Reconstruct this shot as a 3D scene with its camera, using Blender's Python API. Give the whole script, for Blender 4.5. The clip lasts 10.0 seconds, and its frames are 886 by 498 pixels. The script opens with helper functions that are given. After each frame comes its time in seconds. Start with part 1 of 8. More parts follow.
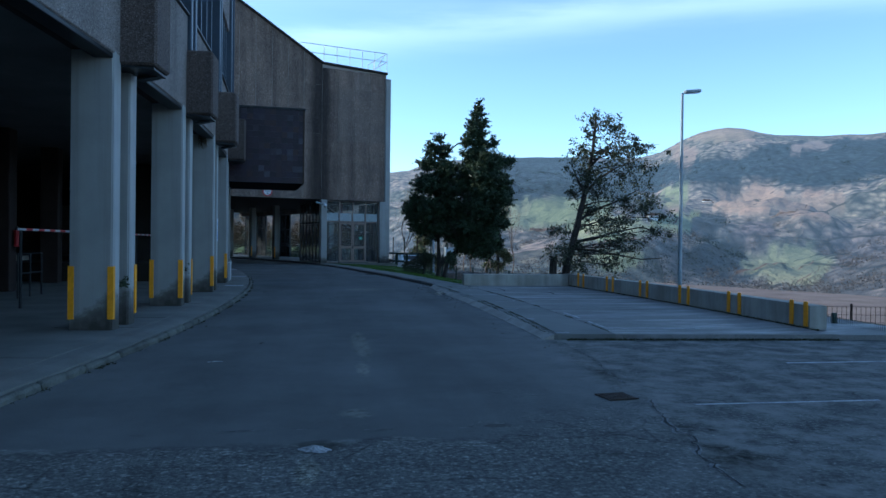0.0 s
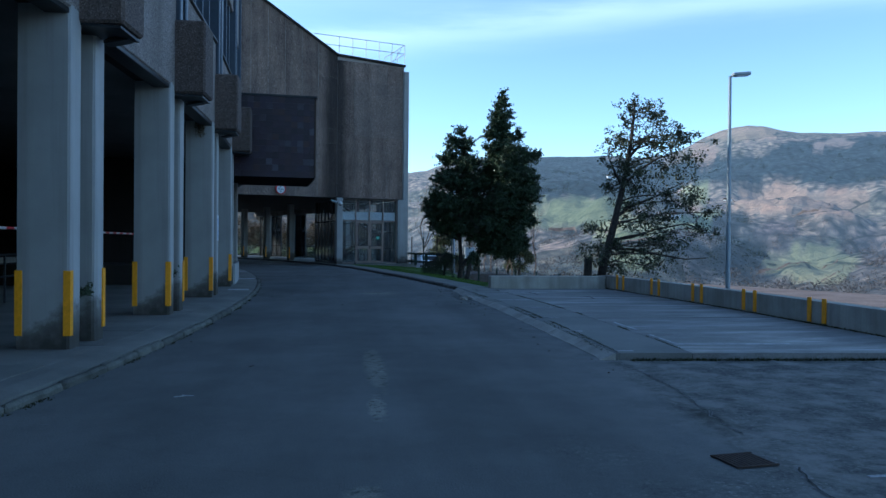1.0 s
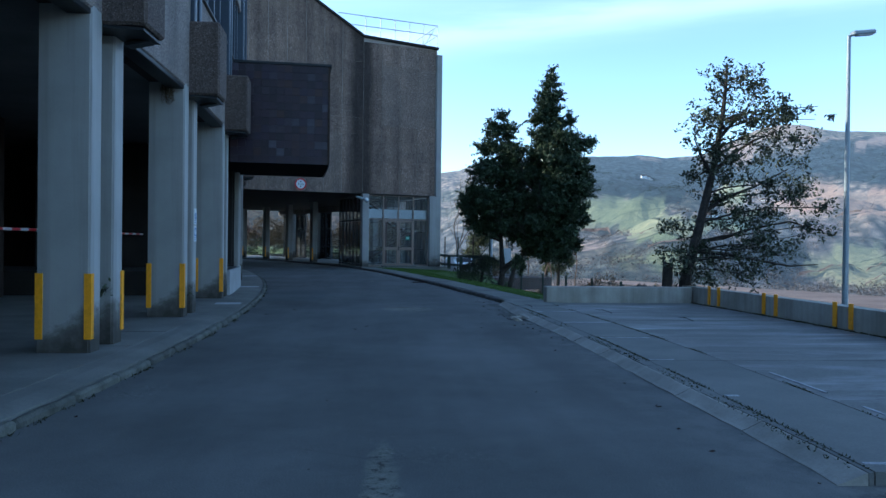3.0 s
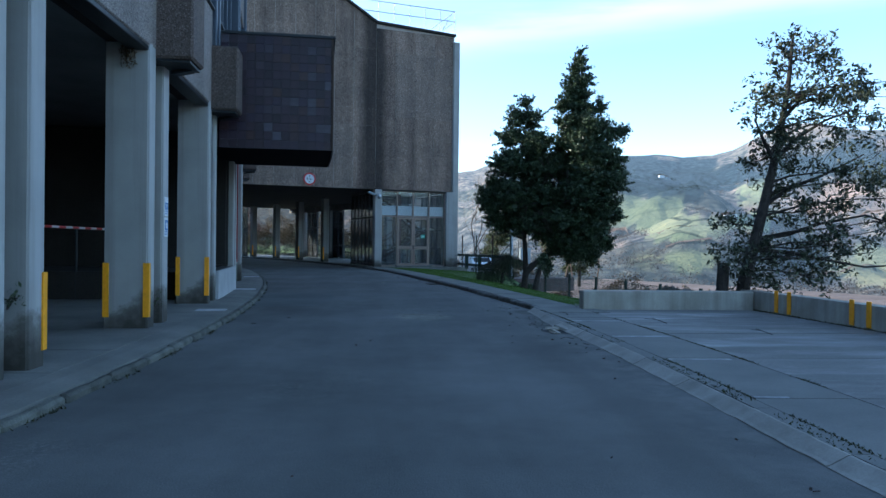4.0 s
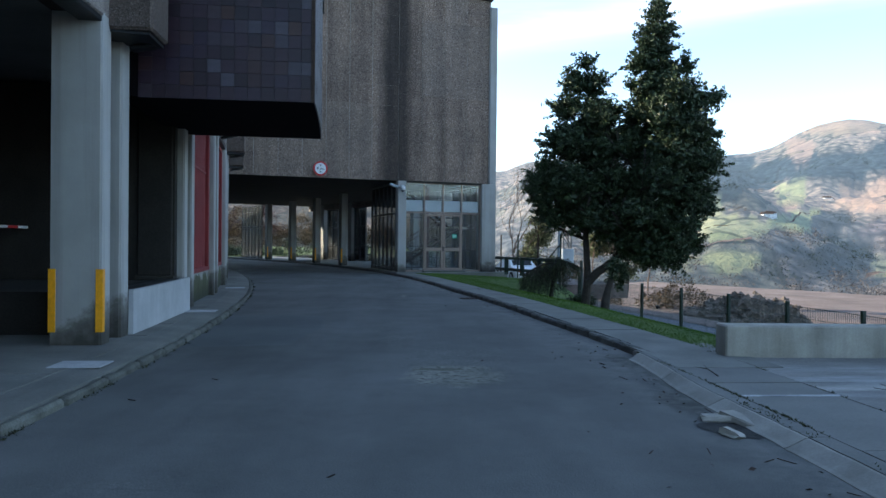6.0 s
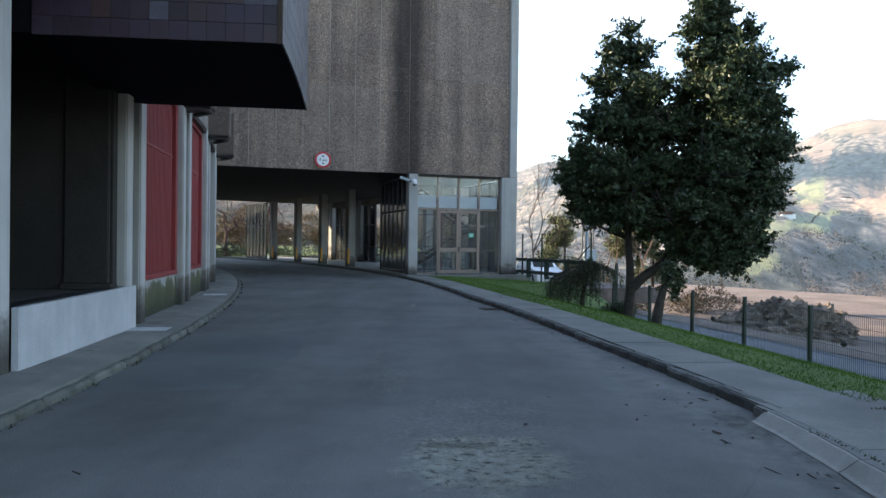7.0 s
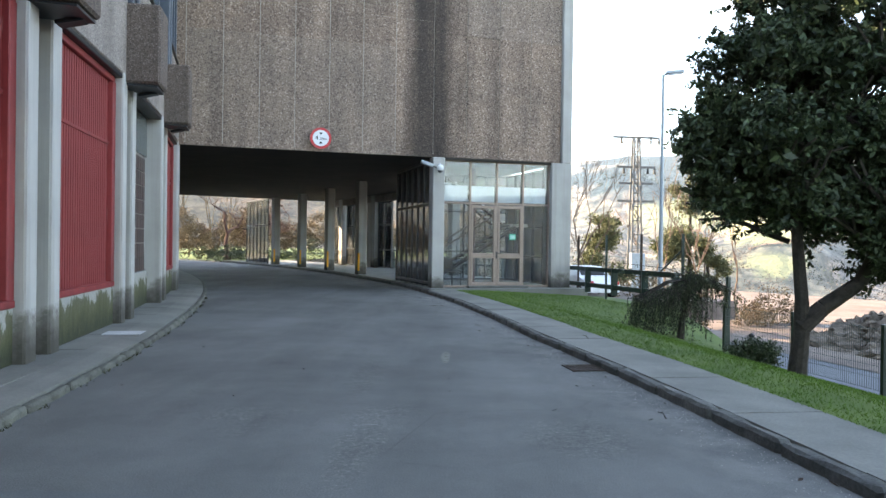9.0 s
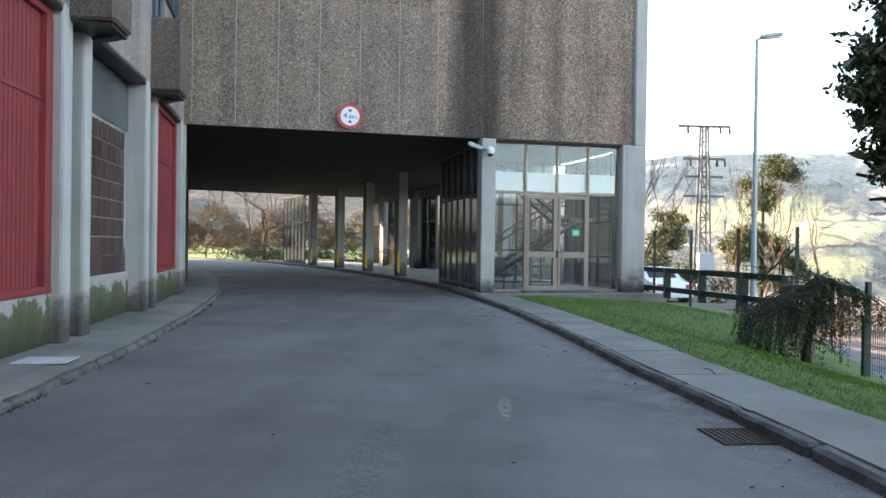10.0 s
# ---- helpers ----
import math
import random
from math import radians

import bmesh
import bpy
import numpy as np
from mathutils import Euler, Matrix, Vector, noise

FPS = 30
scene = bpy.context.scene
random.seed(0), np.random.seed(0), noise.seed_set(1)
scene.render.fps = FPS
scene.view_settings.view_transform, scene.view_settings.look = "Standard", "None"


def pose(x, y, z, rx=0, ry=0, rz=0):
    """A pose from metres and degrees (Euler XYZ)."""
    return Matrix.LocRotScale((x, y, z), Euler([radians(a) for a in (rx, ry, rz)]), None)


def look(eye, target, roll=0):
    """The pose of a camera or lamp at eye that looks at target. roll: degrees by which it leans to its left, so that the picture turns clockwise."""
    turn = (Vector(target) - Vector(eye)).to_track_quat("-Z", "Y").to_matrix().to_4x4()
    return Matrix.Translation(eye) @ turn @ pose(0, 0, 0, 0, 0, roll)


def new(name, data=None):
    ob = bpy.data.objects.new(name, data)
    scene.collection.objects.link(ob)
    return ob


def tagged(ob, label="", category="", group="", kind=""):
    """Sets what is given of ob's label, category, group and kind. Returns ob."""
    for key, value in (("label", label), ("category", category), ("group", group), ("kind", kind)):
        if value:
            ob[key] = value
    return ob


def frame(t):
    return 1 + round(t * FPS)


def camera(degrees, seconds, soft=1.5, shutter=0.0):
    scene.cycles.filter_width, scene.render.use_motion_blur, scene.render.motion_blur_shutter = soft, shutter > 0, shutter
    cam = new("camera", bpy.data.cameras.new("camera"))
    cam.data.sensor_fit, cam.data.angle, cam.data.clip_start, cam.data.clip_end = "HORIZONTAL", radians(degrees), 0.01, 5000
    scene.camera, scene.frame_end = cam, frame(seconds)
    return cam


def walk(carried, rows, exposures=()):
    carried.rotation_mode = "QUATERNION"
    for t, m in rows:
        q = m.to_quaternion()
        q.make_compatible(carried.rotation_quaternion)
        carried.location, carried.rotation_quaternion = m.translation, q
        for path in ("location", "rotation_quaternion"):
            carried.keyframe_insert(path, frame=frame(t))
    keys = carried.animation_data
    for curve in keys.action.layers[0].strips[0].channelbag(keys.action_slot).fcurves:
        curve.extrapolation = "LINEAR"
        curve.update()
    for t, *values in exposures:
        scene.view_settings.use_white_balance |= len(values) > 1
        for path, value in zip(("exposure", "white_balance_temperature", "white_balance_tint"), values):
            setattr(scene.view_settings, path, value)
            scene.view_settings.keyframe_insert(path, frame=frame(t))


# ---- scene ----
cam = camera(61.9, 10.0)
EXPOSURES = [(0.0, 1.05, 5500, 2), (1.5, 1.14, 5580, 3), (2.0, 1.36, 5620, 3), (2.5, 1.34, 5650, 3), (4.0, 1.72, 6000, 3), (4.5, 1.75, 6150, 4), (5.7, 1.86, 6650, 6), (7.0, 2.36, 8050, 11), (7.5, 2.78, 8700, 13), (8.5, 3.33, 9250, 13), (9.0, 3.34, 9400, 13), (10.0, 3.21, 9300, 12)]
PATH = [
    (0, (0.817, -0.372, 1.454), (1.133, 1.603, 1.44), 0.7),
    (0.5, (0.901, 0.731, 1.45), (1.192, 2.709, 1.435), 0.5),
    (1, (0.966, 1.807, 1.419), (1.234, 3.788, 1.405), 0.5),
    (1.5, (1.009, 2.965, 1.431), (1.257, 4.949, 1.416), 0.5),
    (2, (1.079, 4.083, 1.519), (1.308, 6.07, 1.504), 0.5),
    (2.5, (1.19, 5.192, 1.5), (1.396, 7.181, 1.486), 0.6),
    (4, (1.422, 8.725, 1.397), (1.563, 10.719, 1.382), 0.7),
    (4.5, (1.489, 10.184, 1.393), (1.61, 12.18, 1.379), 0.8),
    (5, (1.511, 11.699, 1.395), (1.618, 13.696, 1.38), 0.9),
    (5.5, (1.628, 13.213, 1.422), (1.709, 15.212, 1.407), 0.7),
    (7, (1.72, 17.963, 1.406), (1.737, 19.963, 1.391), 0.7),
    (7.5, (1.634, 19.559, 1.314), (1.638, 21.559, 1.299), 0.8),
    (8, (1.567, 21.238, 1.229), (1.556, 23.238, 1.216), 0.8),
    (8.5, (1.425, 23.129, 1.377), (1.401, 25.129, 1.367), 0.8),
    (9, (1.318, 24.828, 1.487), (1.283, 26.827, 1.475), 0.8),
    (9.5, (1.268, 26.62, 1.473), (1.158, 28.617, 1.461), 0.8),
    (10, (1.17, 28.295, 1.376), (1.007, 30.289, 1.365), 0.8),
]
walk(cam, [(t, look(eye, target, roll)) for t, eye, target, roll in PATH], EXPOSURES)


# ---- world, sun ----
SUN_AZ, SUN_EL = -72.0, 27.0            # degrees from +y towards +x, and above the horizon
world = bpy.data.worlds.new("sky")
scene.world = world
world.use_nodes = True
wn, wl = world.node_tree.nodes, world.node_tree.links
wn.clear()
w_out = wn.new("ShaderNodeOutputWorld")
w_bg = wn.new("ShaderNodeBackground")
w_sky = wn.new("ShaderNodeTexSky")
w_sky.sky_type = "NISHITA"
w_sky.sun_disc = False
w_sky.sun_elevation = radians(SUN_EL)
w_sky.sun_rotation = radians(SUN_AZ)
w_sky.altitude = 500
w_sky.air_density, w_sky.dust_density, w_sky.ozone_density = 0.85, 0.0, 1.8
# a long thin cirrus streak and a fainter one above it
w_tc = wn.new("ShaderNodeTexCoord")
w_map = wn.new("ShaderNodeMapping")
w_map.inputs["Rotation"].default_value = (0.0, radians(-9), radians(-15))
w_map.inputs["Scale"].default_value = (2.2, 1.0, 16.0)
w_noise = wn.new("ShaderNodeTexNoise")
w_noise.inputs["Scale"].default_value = 1.7
w_noise.inputs["Detail"].default_value = 7
w_noise.inputs["Roughness"].default_value = 0.55
wl.new(w_tc.outputs["Generated"], w_map.inputs["Vector"])
wl.new(w_map.outputs["Vector"], w_noise.inputs["Vector"])


def w_math(op, a, b=None):
    n = wn.new("ShaderNodeMath")
    n.operation = op
    for sock, v in zip(n.inputs, (a, b)):
        if isinstance(v, (int, float)):
            sock.default_value = v
        elif v is not None:
            wl.new(v, sock)
    return n.outputs["Value"]


def streak(offset, width, amount):
    dot = wn.new("ShaderNodeVectorMath")
    dot.operation = "DOT_PRODUCT"
    dot.inputs[1].default_value = (0.150, 0.256, -0.955)
    wl.new(w_tc.outputs["Generated"], dot.inputs[0])
    wob = w_math("MULTIPLY", w_math("SUBTRACT", w_noise.outputs["Fac"], 0.5), 0.05)
    u = w_math("DIVIDE", w_math("ADD", w_math("ADD", dot.outputs["Value"], offset), wob), width)
    g = w_math("POWER", 2.718, w_math("MULTIPLY", w_math("MULTIPLY", u, u), -1.0))
    return w_math("MULTIPLY", w_math("MULTIPLY", g, amount), w_math("MULTIPLY", w_noise.outputs["Fac"], 1.6))


w_fac = w_math("ADD", streak(0.0, 0.021, 0.30), streak(0.055, 0.03, 0.12))
w_mix = wn.new("ShaderNodeMixRGB")
w_mix.inputs["Color2"].default_value = (5.6, 6.4, 7.4, 1)
wl.new(w_fac, w_mix.inputs["Fac"])
wl.new(w_sky.outputs["Color"], w_mix.inputs["Color1"])
wl.new(w_mix.outputs["Color"], w_bg.inputs["Color"])
w_bg.inputs["Strength"].default_value = 0.132
wl.new(w_bg.outputs["Background"], w_out.inputs["Surface"])

sun_data = bpy.data.lights.new("sun", "SUN")
sun_data.energy, sun_data.angle, sun_data.color = 2.9, radians(0.55), (1.0, 0.91, 0.79)
sun = new("sun", sun_data)
sun_to = Vector((math.sin(radians(SUN_AZ)) * math.cos(radians(SUN_EL)), math.cos(radians(SUN_AZ)) * math.cos(radians(SUN_EL)), math.sin(radians(SUN_EL))))
sun.matrix_world = look(sun_to * 60, (0, 0, 0))

# ---- materials ----


def nd(nt, kind, **values):
    n = nt.nodes.new(kind)
    for key, value in values.items():
        n.inputs[key].default_value = value
    return n


def base_mat(name):
    m = bpy.data.materials.new(name)
    m.use_nodes = True
    return m, m.node_tree, m.node_tree.nodes["Principled BSDF"]


def ramp(nt, src, stops):
    r = nt.nodes.new("ShaderNodeValToRGB")
    els = r.color_ramp.elements
    while len(els) < len(stops):
        els.new(0.5)
    for e, (pos, col) in zip(els, stops):
        e.position = pos
        e.color = (*col, 1) if len(col) == 3 else col
    nt.links.new(src, r.inputs["Fac"])
    return r.outputs["Color"]


def mixc(nt, fac, a, b, blend="MIX"):
    m = nt.nodes.new("ShaderNodeMixRGB")
    m.blend_type = blend
    for sock, v in ((m.inputs["Fac"], fac), (m.inputs["Color1"], a), (m.inputs["Color2"], b)):
        if isinstance(v, (int, float)):
            sock.default_value = v
        elif isinstance(v, tuple):
            sock.default_value = (*v, 1)
        else:
            nt.links.new(v, sock)
    return m.outputs["Color"]


def noise_out(nt, scale, detail=4, rough=0.55, stretch=None, distortion=0.0):
    tc = nt.nodes.new("ShaderNodeTexCoord")
    n = nd(nt, "ShaderNodeTexNoise", Scale=scale, Detail=detail, Roughness=rough, Distortion=distortion)
    if stretch:
        mp = nd(nt, "ShaderNodeMapping", Scale=stretch)
        nt.links.new(tc.outputs["Object"], mp.inputs["Vector"])
        nt.links.new(mp.outputs["Vector"], n.inputs["Vector"])
    else:
        nt.links.new(tc.outputs["Object"], n.inputs["Vector"])
    return n.outputs["Fac"]


def voro_out(nt, scale, out="Color", feature="F1", stretch=None):
    tc = nt.nodes.new("ShaderNodeTexCoord")
    n = nd(nt, "ShaderNodeTexVoronoi", Scale=scale)
    n.feature = feature
    if stretch:
        mp = nd(nt, "ShaderNodeMapping", Scale=stretch)
        nt.links.new(tc.outputs["Object"], mp.inputs["Vector"])
        nt.links.new(mp.outputs["Vector"], n.inputs["Vector"])
    else:
        nt.links.new(tc.outputs["Object"], n.inputs["Vector"])
    return n.outputs[out]


def bump(nt, p, src, strength=0.3, dist=0.01):
    b = nd(nt, "ShaderNodeBump", Strength=strength, Distance=dist)
    nt.links.new(src, b.inputs["Height"])
    nt.links.new(b.outputs["Normal"], p.inputs["Normal"])


def surf(name, dark, light, scale=3.0, fine=60.0, rough=0.8, metal=0.0, relief=0.25, grain=0.35, streak=0.0, vary=0.0, spec=0.4):
    """A worn surface: large patches, fine grain, vertical streaks, slight change from piece to piece."""
    m, nt, p = base_mat(name)
    col = ramp(nt, noise_out(nt, scale, 6, 0.6), [(0.3, dark), (0.7, light)])
    g = noise_out(nt, fine, 3, 0.7)
    gcol = ramp(nt, g, [(0.25, (1 - grain,) * 3), (0.75, (1 + grain * 0.6,) * 3)])
    col = mixc(nt, 1.0, col, gcol, "MULTIPLY")
    if streak:
        st = ramp(nt, noise_out(nt, 2.2, 4, 0.6, (2.6, 2.6, 0.16)), [(0.4, (1, 1, 1)), (0.72, (1 - streak,) * 3)])
        col = mixc(nt, 1.0, col, st, "MULTIPLY")
    if vary:
        info = nt.nodes.new("ShaderNodeObjectInfo")
        v = ramp(nt, info.outputs["Random"], [(0.0, (1 - vary,) * 3), (1.0, (1 + vary,) * 3)])
        col = mixc(nt, 1.0, col, v, "MULTIPLY")
    nt.links.new(col, p.inputs["Base Color"])
    p.inputs["Roughness"].default_value, p.inputs["Metallic"].default_value = rough, metal
    p.inputs["Specular IOR Level"].default_value = spec
    if relief:
        bump(nt, p, g, relief, 0.01)
    return m


def aggregate(name, c_dark, c_mid, c_light, scale=42.0, streak=0.35, vary=0.1):
    """Washed concrete in which single pebbles show."""
    m, nt, p = base_mat(name)
    tc = nt.nodes.new("ShaderNodeTexCoord")
    v = nd(nt, "ShaderNodeTexVoronoi", Scale=scale)
    nt.links.new(tc.outputs["Object"], v.inputs["Vector"])
    sep = nt.nodes.new("ShaderNodeSeparateColor")
    nt.links.new(v.outputs["Color"], sep.inputs["Color"])
    col = ramp(nt, sep.outputs["Red"], [(0.0, c_dark), (0.45, c_mid), (0.8, c_mid), (1.0, c_light)])
    big = ramp(nt, noise_out(nt, 0.7, 5, 0.6), [(0.3, (0.8, 0.8, 0.8)), (0.7, (1.15, 1.12, 1.1))])
    col = mixc(nt, 1.0, col, big, "MULTIPLY")
    st = ramp(nt, noise_out(nt, 1.3, 5, 0.6, (1.5, 1.5, 0.10)), [(0.42, (1, 1, 1)), (0.75, (1 - streak,) * 3)])
    col = mixc(nt, 1.0, col, st, "MULTIPLY")
    info = nt.nodes.new("ShaderNodeObjectInfo")
    vr = ramp(nt, info.outputs["Random"], [(0.0, (1 - vary,) * 3), (1.0, (1 + vary,) * 3)])
    col = mixc(nt, 1.0, col, vr, "MULTIPLY")
    nt.links.new(col, p.inputs["Base Color"])
    p.inputs["Roughness"].default_value = 0.85
    bump(nt, p, v.outputs["Distance"], 0.5, 0.012)
    return m


def darkened(m, x, half, depth):
    """A soft-edged dark band down a wall, at x in the wall's own frame."""
    nt = m.node_tree
    p = nt.nodes["Principled BSDF"]
    src = p.inputs["Base Color"].links[0].from_socket
    tc = nt.nodes.new("ShaderNodeTexCoord")
    sp = nt.nodes.new("ShaderNodeSeparateXYZ")
    nt.links.new(tc.outputs["Object"], sp.inputs["Vector"])
    off = nt.nodes.new("ShaderNodeMath")
    off.operation = "MULTIPLY_ADD"
    off.inputs[1].default_value = 0.35
    nt.links.new(noise_out(nt, 1.4, 4, 0.6, (1, 1, 0.3)), off.inputs[0])
    nt.links.new(sp.outputs["X"], off.inputs[2])
    sub = nt.nodes.new("ShaderNodeMath")
    sub.operation = "SUBTRACT"
    sub.inputs[1].default_value = x + 0.17
    nt.links.new(off.outputs["Value"], sub.inputs[0])
    ab = nt.nodes.new("ShaderNodeMath")
    ab.operation = "ABSOLUTE"
    nt.links.new(sub.outputs["Value"], ab.inputs[0])
    k = ramp(nt, ab.outputs["Value"], [(half * 0.38, (depth,) * 3), (half * 0.7, (0.5 + depth * 0.5,) * 3), (half, (1, 1, 1))])
    nt.links.new(mixc(nt, 1.0, src, k, "MULTIPLY"), p.inputs["Base Color"])
    return m


def plain(name, col, rough=0.5, metal=0.0, spec=0.5, wear=0.12, scale=14.0):
    return surf(name, tuple(c * (1 - wear) for c in col), tuple(c * (1 + wear) for c in col), scale, 120.0, rough, metal, 0.06, wear, spec=spec)


def leaf_mat(name, a, b, rough=0.45):
    m, nt, p = base_mat(name)
    geo = nt.nodes.new("ShaderNodeNewGeometry")
    col = ramp(nt, geo.outputs["Random Per Island"], [(0.0, a), (1.0, b)])
    nt.links.new(col, p.inputs["Base Color"])
    p.inputs["Roughness"].default_value = rough
    p.inputs["Specular IOR Level"].default_value = 0.22
    return m


def asphalt_mat():
    m, nt, p = base_mat("asphalt")
    col = ramp(nt, noise_out(nt, 0.35, 6, 0.62), [(0.3, (0.124, 0.124, 0.114)), (0.7, (0.194, 0.193, 0.179))])
    lanes = ramp(nt, noise_out(nt, 0.8, 4, 0.6, (1.0, 0.12, 1.0)), [(0.35, (0.86, 0.86, 0.86)), (0.65, (1.1, 1.1, 1.1))])
    col = mixc(nt, 1.0, col, lanes, "MULTIPLY")
    stone = voro_out(nt, 70.0, "Distance")
    fine = noise_out(nt, 95.0, 3, 0.75)
    gr = ramp(nt, fine, [(0.3, (0.6, 0.6, 0.6)), (0.62, (1.05, 1.05, 1.05)), (0.8, (1.7, 1.7, 1.7))])
    # older, rougher surface before the seam at y = 5.4 and in worn patches
    tc = nt.nodes.new("ShaderNodeTexCoord")
    sp = nt.nodes.new("ShaderNodeSeparateXYZ")
    nt.links.new(tc.outputs["Object"], sp.inputs["Vector"])
    mr = nd(nt, "ShaderNodeMapRange")
    mr.inputs["From Min"].default_value, mr.inputs["From Max"].default_value = 5.55, 5.35
    wob = nt.nodes.new("ShaderNodeMath")
    wob.operation = "MULTIPLY_ADD"
    wob.inputs[1].default_value = 0.9
    nt.links.new(noise_out(nt, 1.2, 4), wob.inputs[0])
    nt.links.new(sp.outputs["Y"], wob.inputs[2])
    nt.links.new(wob.outputs["Value"], mr.inputs["Value"])
    patch = ramp(nt, noise_out(nt, 0.5, 5, 0.65, None, 0.4), [(0.56, (0, 0, 0)), (0.70, (1, 1, 1))])

    def worn(x, y, rx, ry):
        """Mask of one worn place, with a broken edge."""
        def calc(op, a, b):
            n = nt.nodes.new("ShaderNodeMath")
            n.operation = op
            for sock, v in zip(n.inputs, (a, b)):
                if isinstance(v, (int, float)):
                    sock.default_value = v
                else:
                    nt.links.new(v, sock)
            return n.outputs["Value"]
        u = calc("DIVIDE", calc("SUBTRACT", sp.outputs["X"], x), rx)
        v = calc("DIVIDE", calc("SUBTRACT", sp.outputs["Y"], y), ry)
        q = calc("ADD", calc("MULTIPLY", u, u), calc("MULTIPLY", v, v))
        q = calc("ADD", q, calc("MULTIPLY", calc("SUBTRACT", ragged, 0.5), 2.6))
        return ramp(nt, q, [(0.35, (1, 1, 1)), (1.05, (0, 0, 0))])
    ragged = noise_out(nt, 4.5, 6, 0.7)
    wear = worn(2.05, 22.75, 0.62, 0.75)
    coarse = worn(4.0, 4.6, 2.3, 1.7)
    for place in ((1.25, 25.5, 0.38, 1.1), (1.05, 27.4, 0.22, 1.2), (0.62, 30.4, 0.24, 1.4), (0.35, 33.2, 0.22, 1.5), (2.3, 30.6, 0.5, 0.7), (2.1, 24.0, 0.8, 1.2)):
        coarse = mixc(nt, 1.0, coarse, mixc(nt, 1.0, worn(*place), (0.38, 0.38, 0.38), "MULTIPLY"), "LIGHTEN")
    stain = worn(0.80, 4.98, 0.22, 0.16)
    for place in ((3.65, 4.3, 0.30, 0.45), (2.2, 5.4, 0.12, 0.06), (4.15, 23.75, 0.16, 0.7), (4.22, 22.4, 0.09, 0.8), (3.95, 7.4, 0.16, 0.6), (-1.25, 27.55, 0.45, 0.12), (4.05, 21.4, 0.22, 0.55), (1.9, 23.1, 0.28, 0.10)):
        stain = mixc(nt, 1.0, stain, worn(*place), "LIGHTEN")
    for place in ((1.34, 10.3, 0.14, 1.5), (1.27, 8.2, 0.09, 0.6), (1.08, 5.95, 0.16, 0.18), (0.72, 4.4, 0.10, 0.35), (1.2, 34.6, 0.07, 0.5)):
        wear = mixc(nt, 1.0, wear, worn(*place), "LIGHTEN")
    old = nt.nodes.new("ShaderNodeMath")
    old.operation = "MAXIMUM"
    half = nt.nodes.new("ShaderNodeMath")
    half.operation = "MULTIPLY"
    half.inputs[1].default_value = 0.45
    nt.links.new(patch, half.inputs[0])
    both = nt.nodes.new("ShaderNodeMath")
    both.operation = "MAXIMUM"
    nt.links.new(half.outputs["Value"], both.inputs[0])
    nt.links.new(coarse, both.inputs[1])
    # old surface beyond the long crack that runs on from the slab's corner
    beyond = nt.nodes.new("ShaderNodeVectorMath")
    beyond.operation = "DOT_PRODUCT"
    beyond.inputs[1].default_value = (1.0, -0.111, 0.0)
    nt.links.new(tc.outputs["Object"], beyond.inputs[0])
    edge = nt.nodes.new("ShaderNodeMath")
    edge.operation = "MULTIPLY_ADD"
    edge.inputs[1].default_value = 0.35
    nt.links.new(noise_out(nt, 3.5, 5, 0.7), edge.inputs[0])
    nt.links.new(beyond.outputs["Value"], edge.inputs[2])
    apron = nd(nt, "ShaderNodeMapRange")
    apron.inputs["From Min"].default_value, apron.inputs["From Max"].default_value = 3.05, 3.25
    apron.inputs["To Max"].default_value = 0.7
    nt.links.new(edge.outputs["Value"], apron.inputs["Value"])
    wider = nt.nodes.new("ShaderNodeMath")
    wider.operation = "MAXIMUM"
    nt.links.new(both.outputs["Value"], wider.inputs[0])
    nt.links.new(apron.outputs["Result"], wider.inputs[1])
    nt.links.new(wider.outputs["Value"], old.inputs[1])
    nt.links.new(mr.outputs["Result"], old.inputs[0])
    soft = mixc(nt, 0.85, (1.0, 1.0, 1.0), gr)
    soft = mixc(nt, 1.0, soft, ramp(nt, noise_out(nt, 1.9, 7, 0.75), [(0.36, (0.93, 0.93, 0.92)), (0.5, (1.0, 1.0, 1.0)), (0.66, (1.06, 1.06, 1.05))]), "MULTIPLY")
    scab = ramp(nt, noise_out(nt, 11.0, 5, 0.75), [(0.38, (0.45, 0.45, 0.42)), (0.46, (1.35, 1.33, 1.2)), (0.62, (1.75, 1.72, 1.55))])
    rough_g = mixc(nt, 1.0, gr, ramp(nt, noise_out(nt, 22.0, 4, 0.7), [(0.33, (0.55, 0.55, 0.55)), (0.52, (1.05, 1.04, 1.02)), (0.68, (1.7, 1.7, 1.62))]), "MULTIPLY")
    cell = nt.nodes.new("ShaderNodeSeparateColor")
    nt.links.new(voro_out(nt, 48.0, "Color"), cell.inputs["Color"])
    fleck = ramp(nt, cell.outputs["Red"], [(0.0, (0.72, 0.72, 0.72)), (0.25, (0.85, 0.85, 0.85)), (0.6, (0.97, 0.97, 0.97)), (0.86, (1.1, 1.1, 1.08)), (0.93, (1.6, 1.6, 1.55))])
    rough_g = mixc(nt, 1.0, rough_g, fleck, "MULTIPLY")
    blotch = ramp(nt, noise_out(nt, 2.6, 7, 0.72), [(0.36, (0.72, 0.72, 0.71)), (0.5, (1.0, 1.0, 1.0)), (0.66, (1.25, 1.24, 1.22))])
    web = ramp(nt, voro_out(nt, 1.7, "Distance", "DISTANCE_TO_EDGE"), [(0.0, (0.35, 0.35, 0.34)), (0.03, (1, 1, 1))])
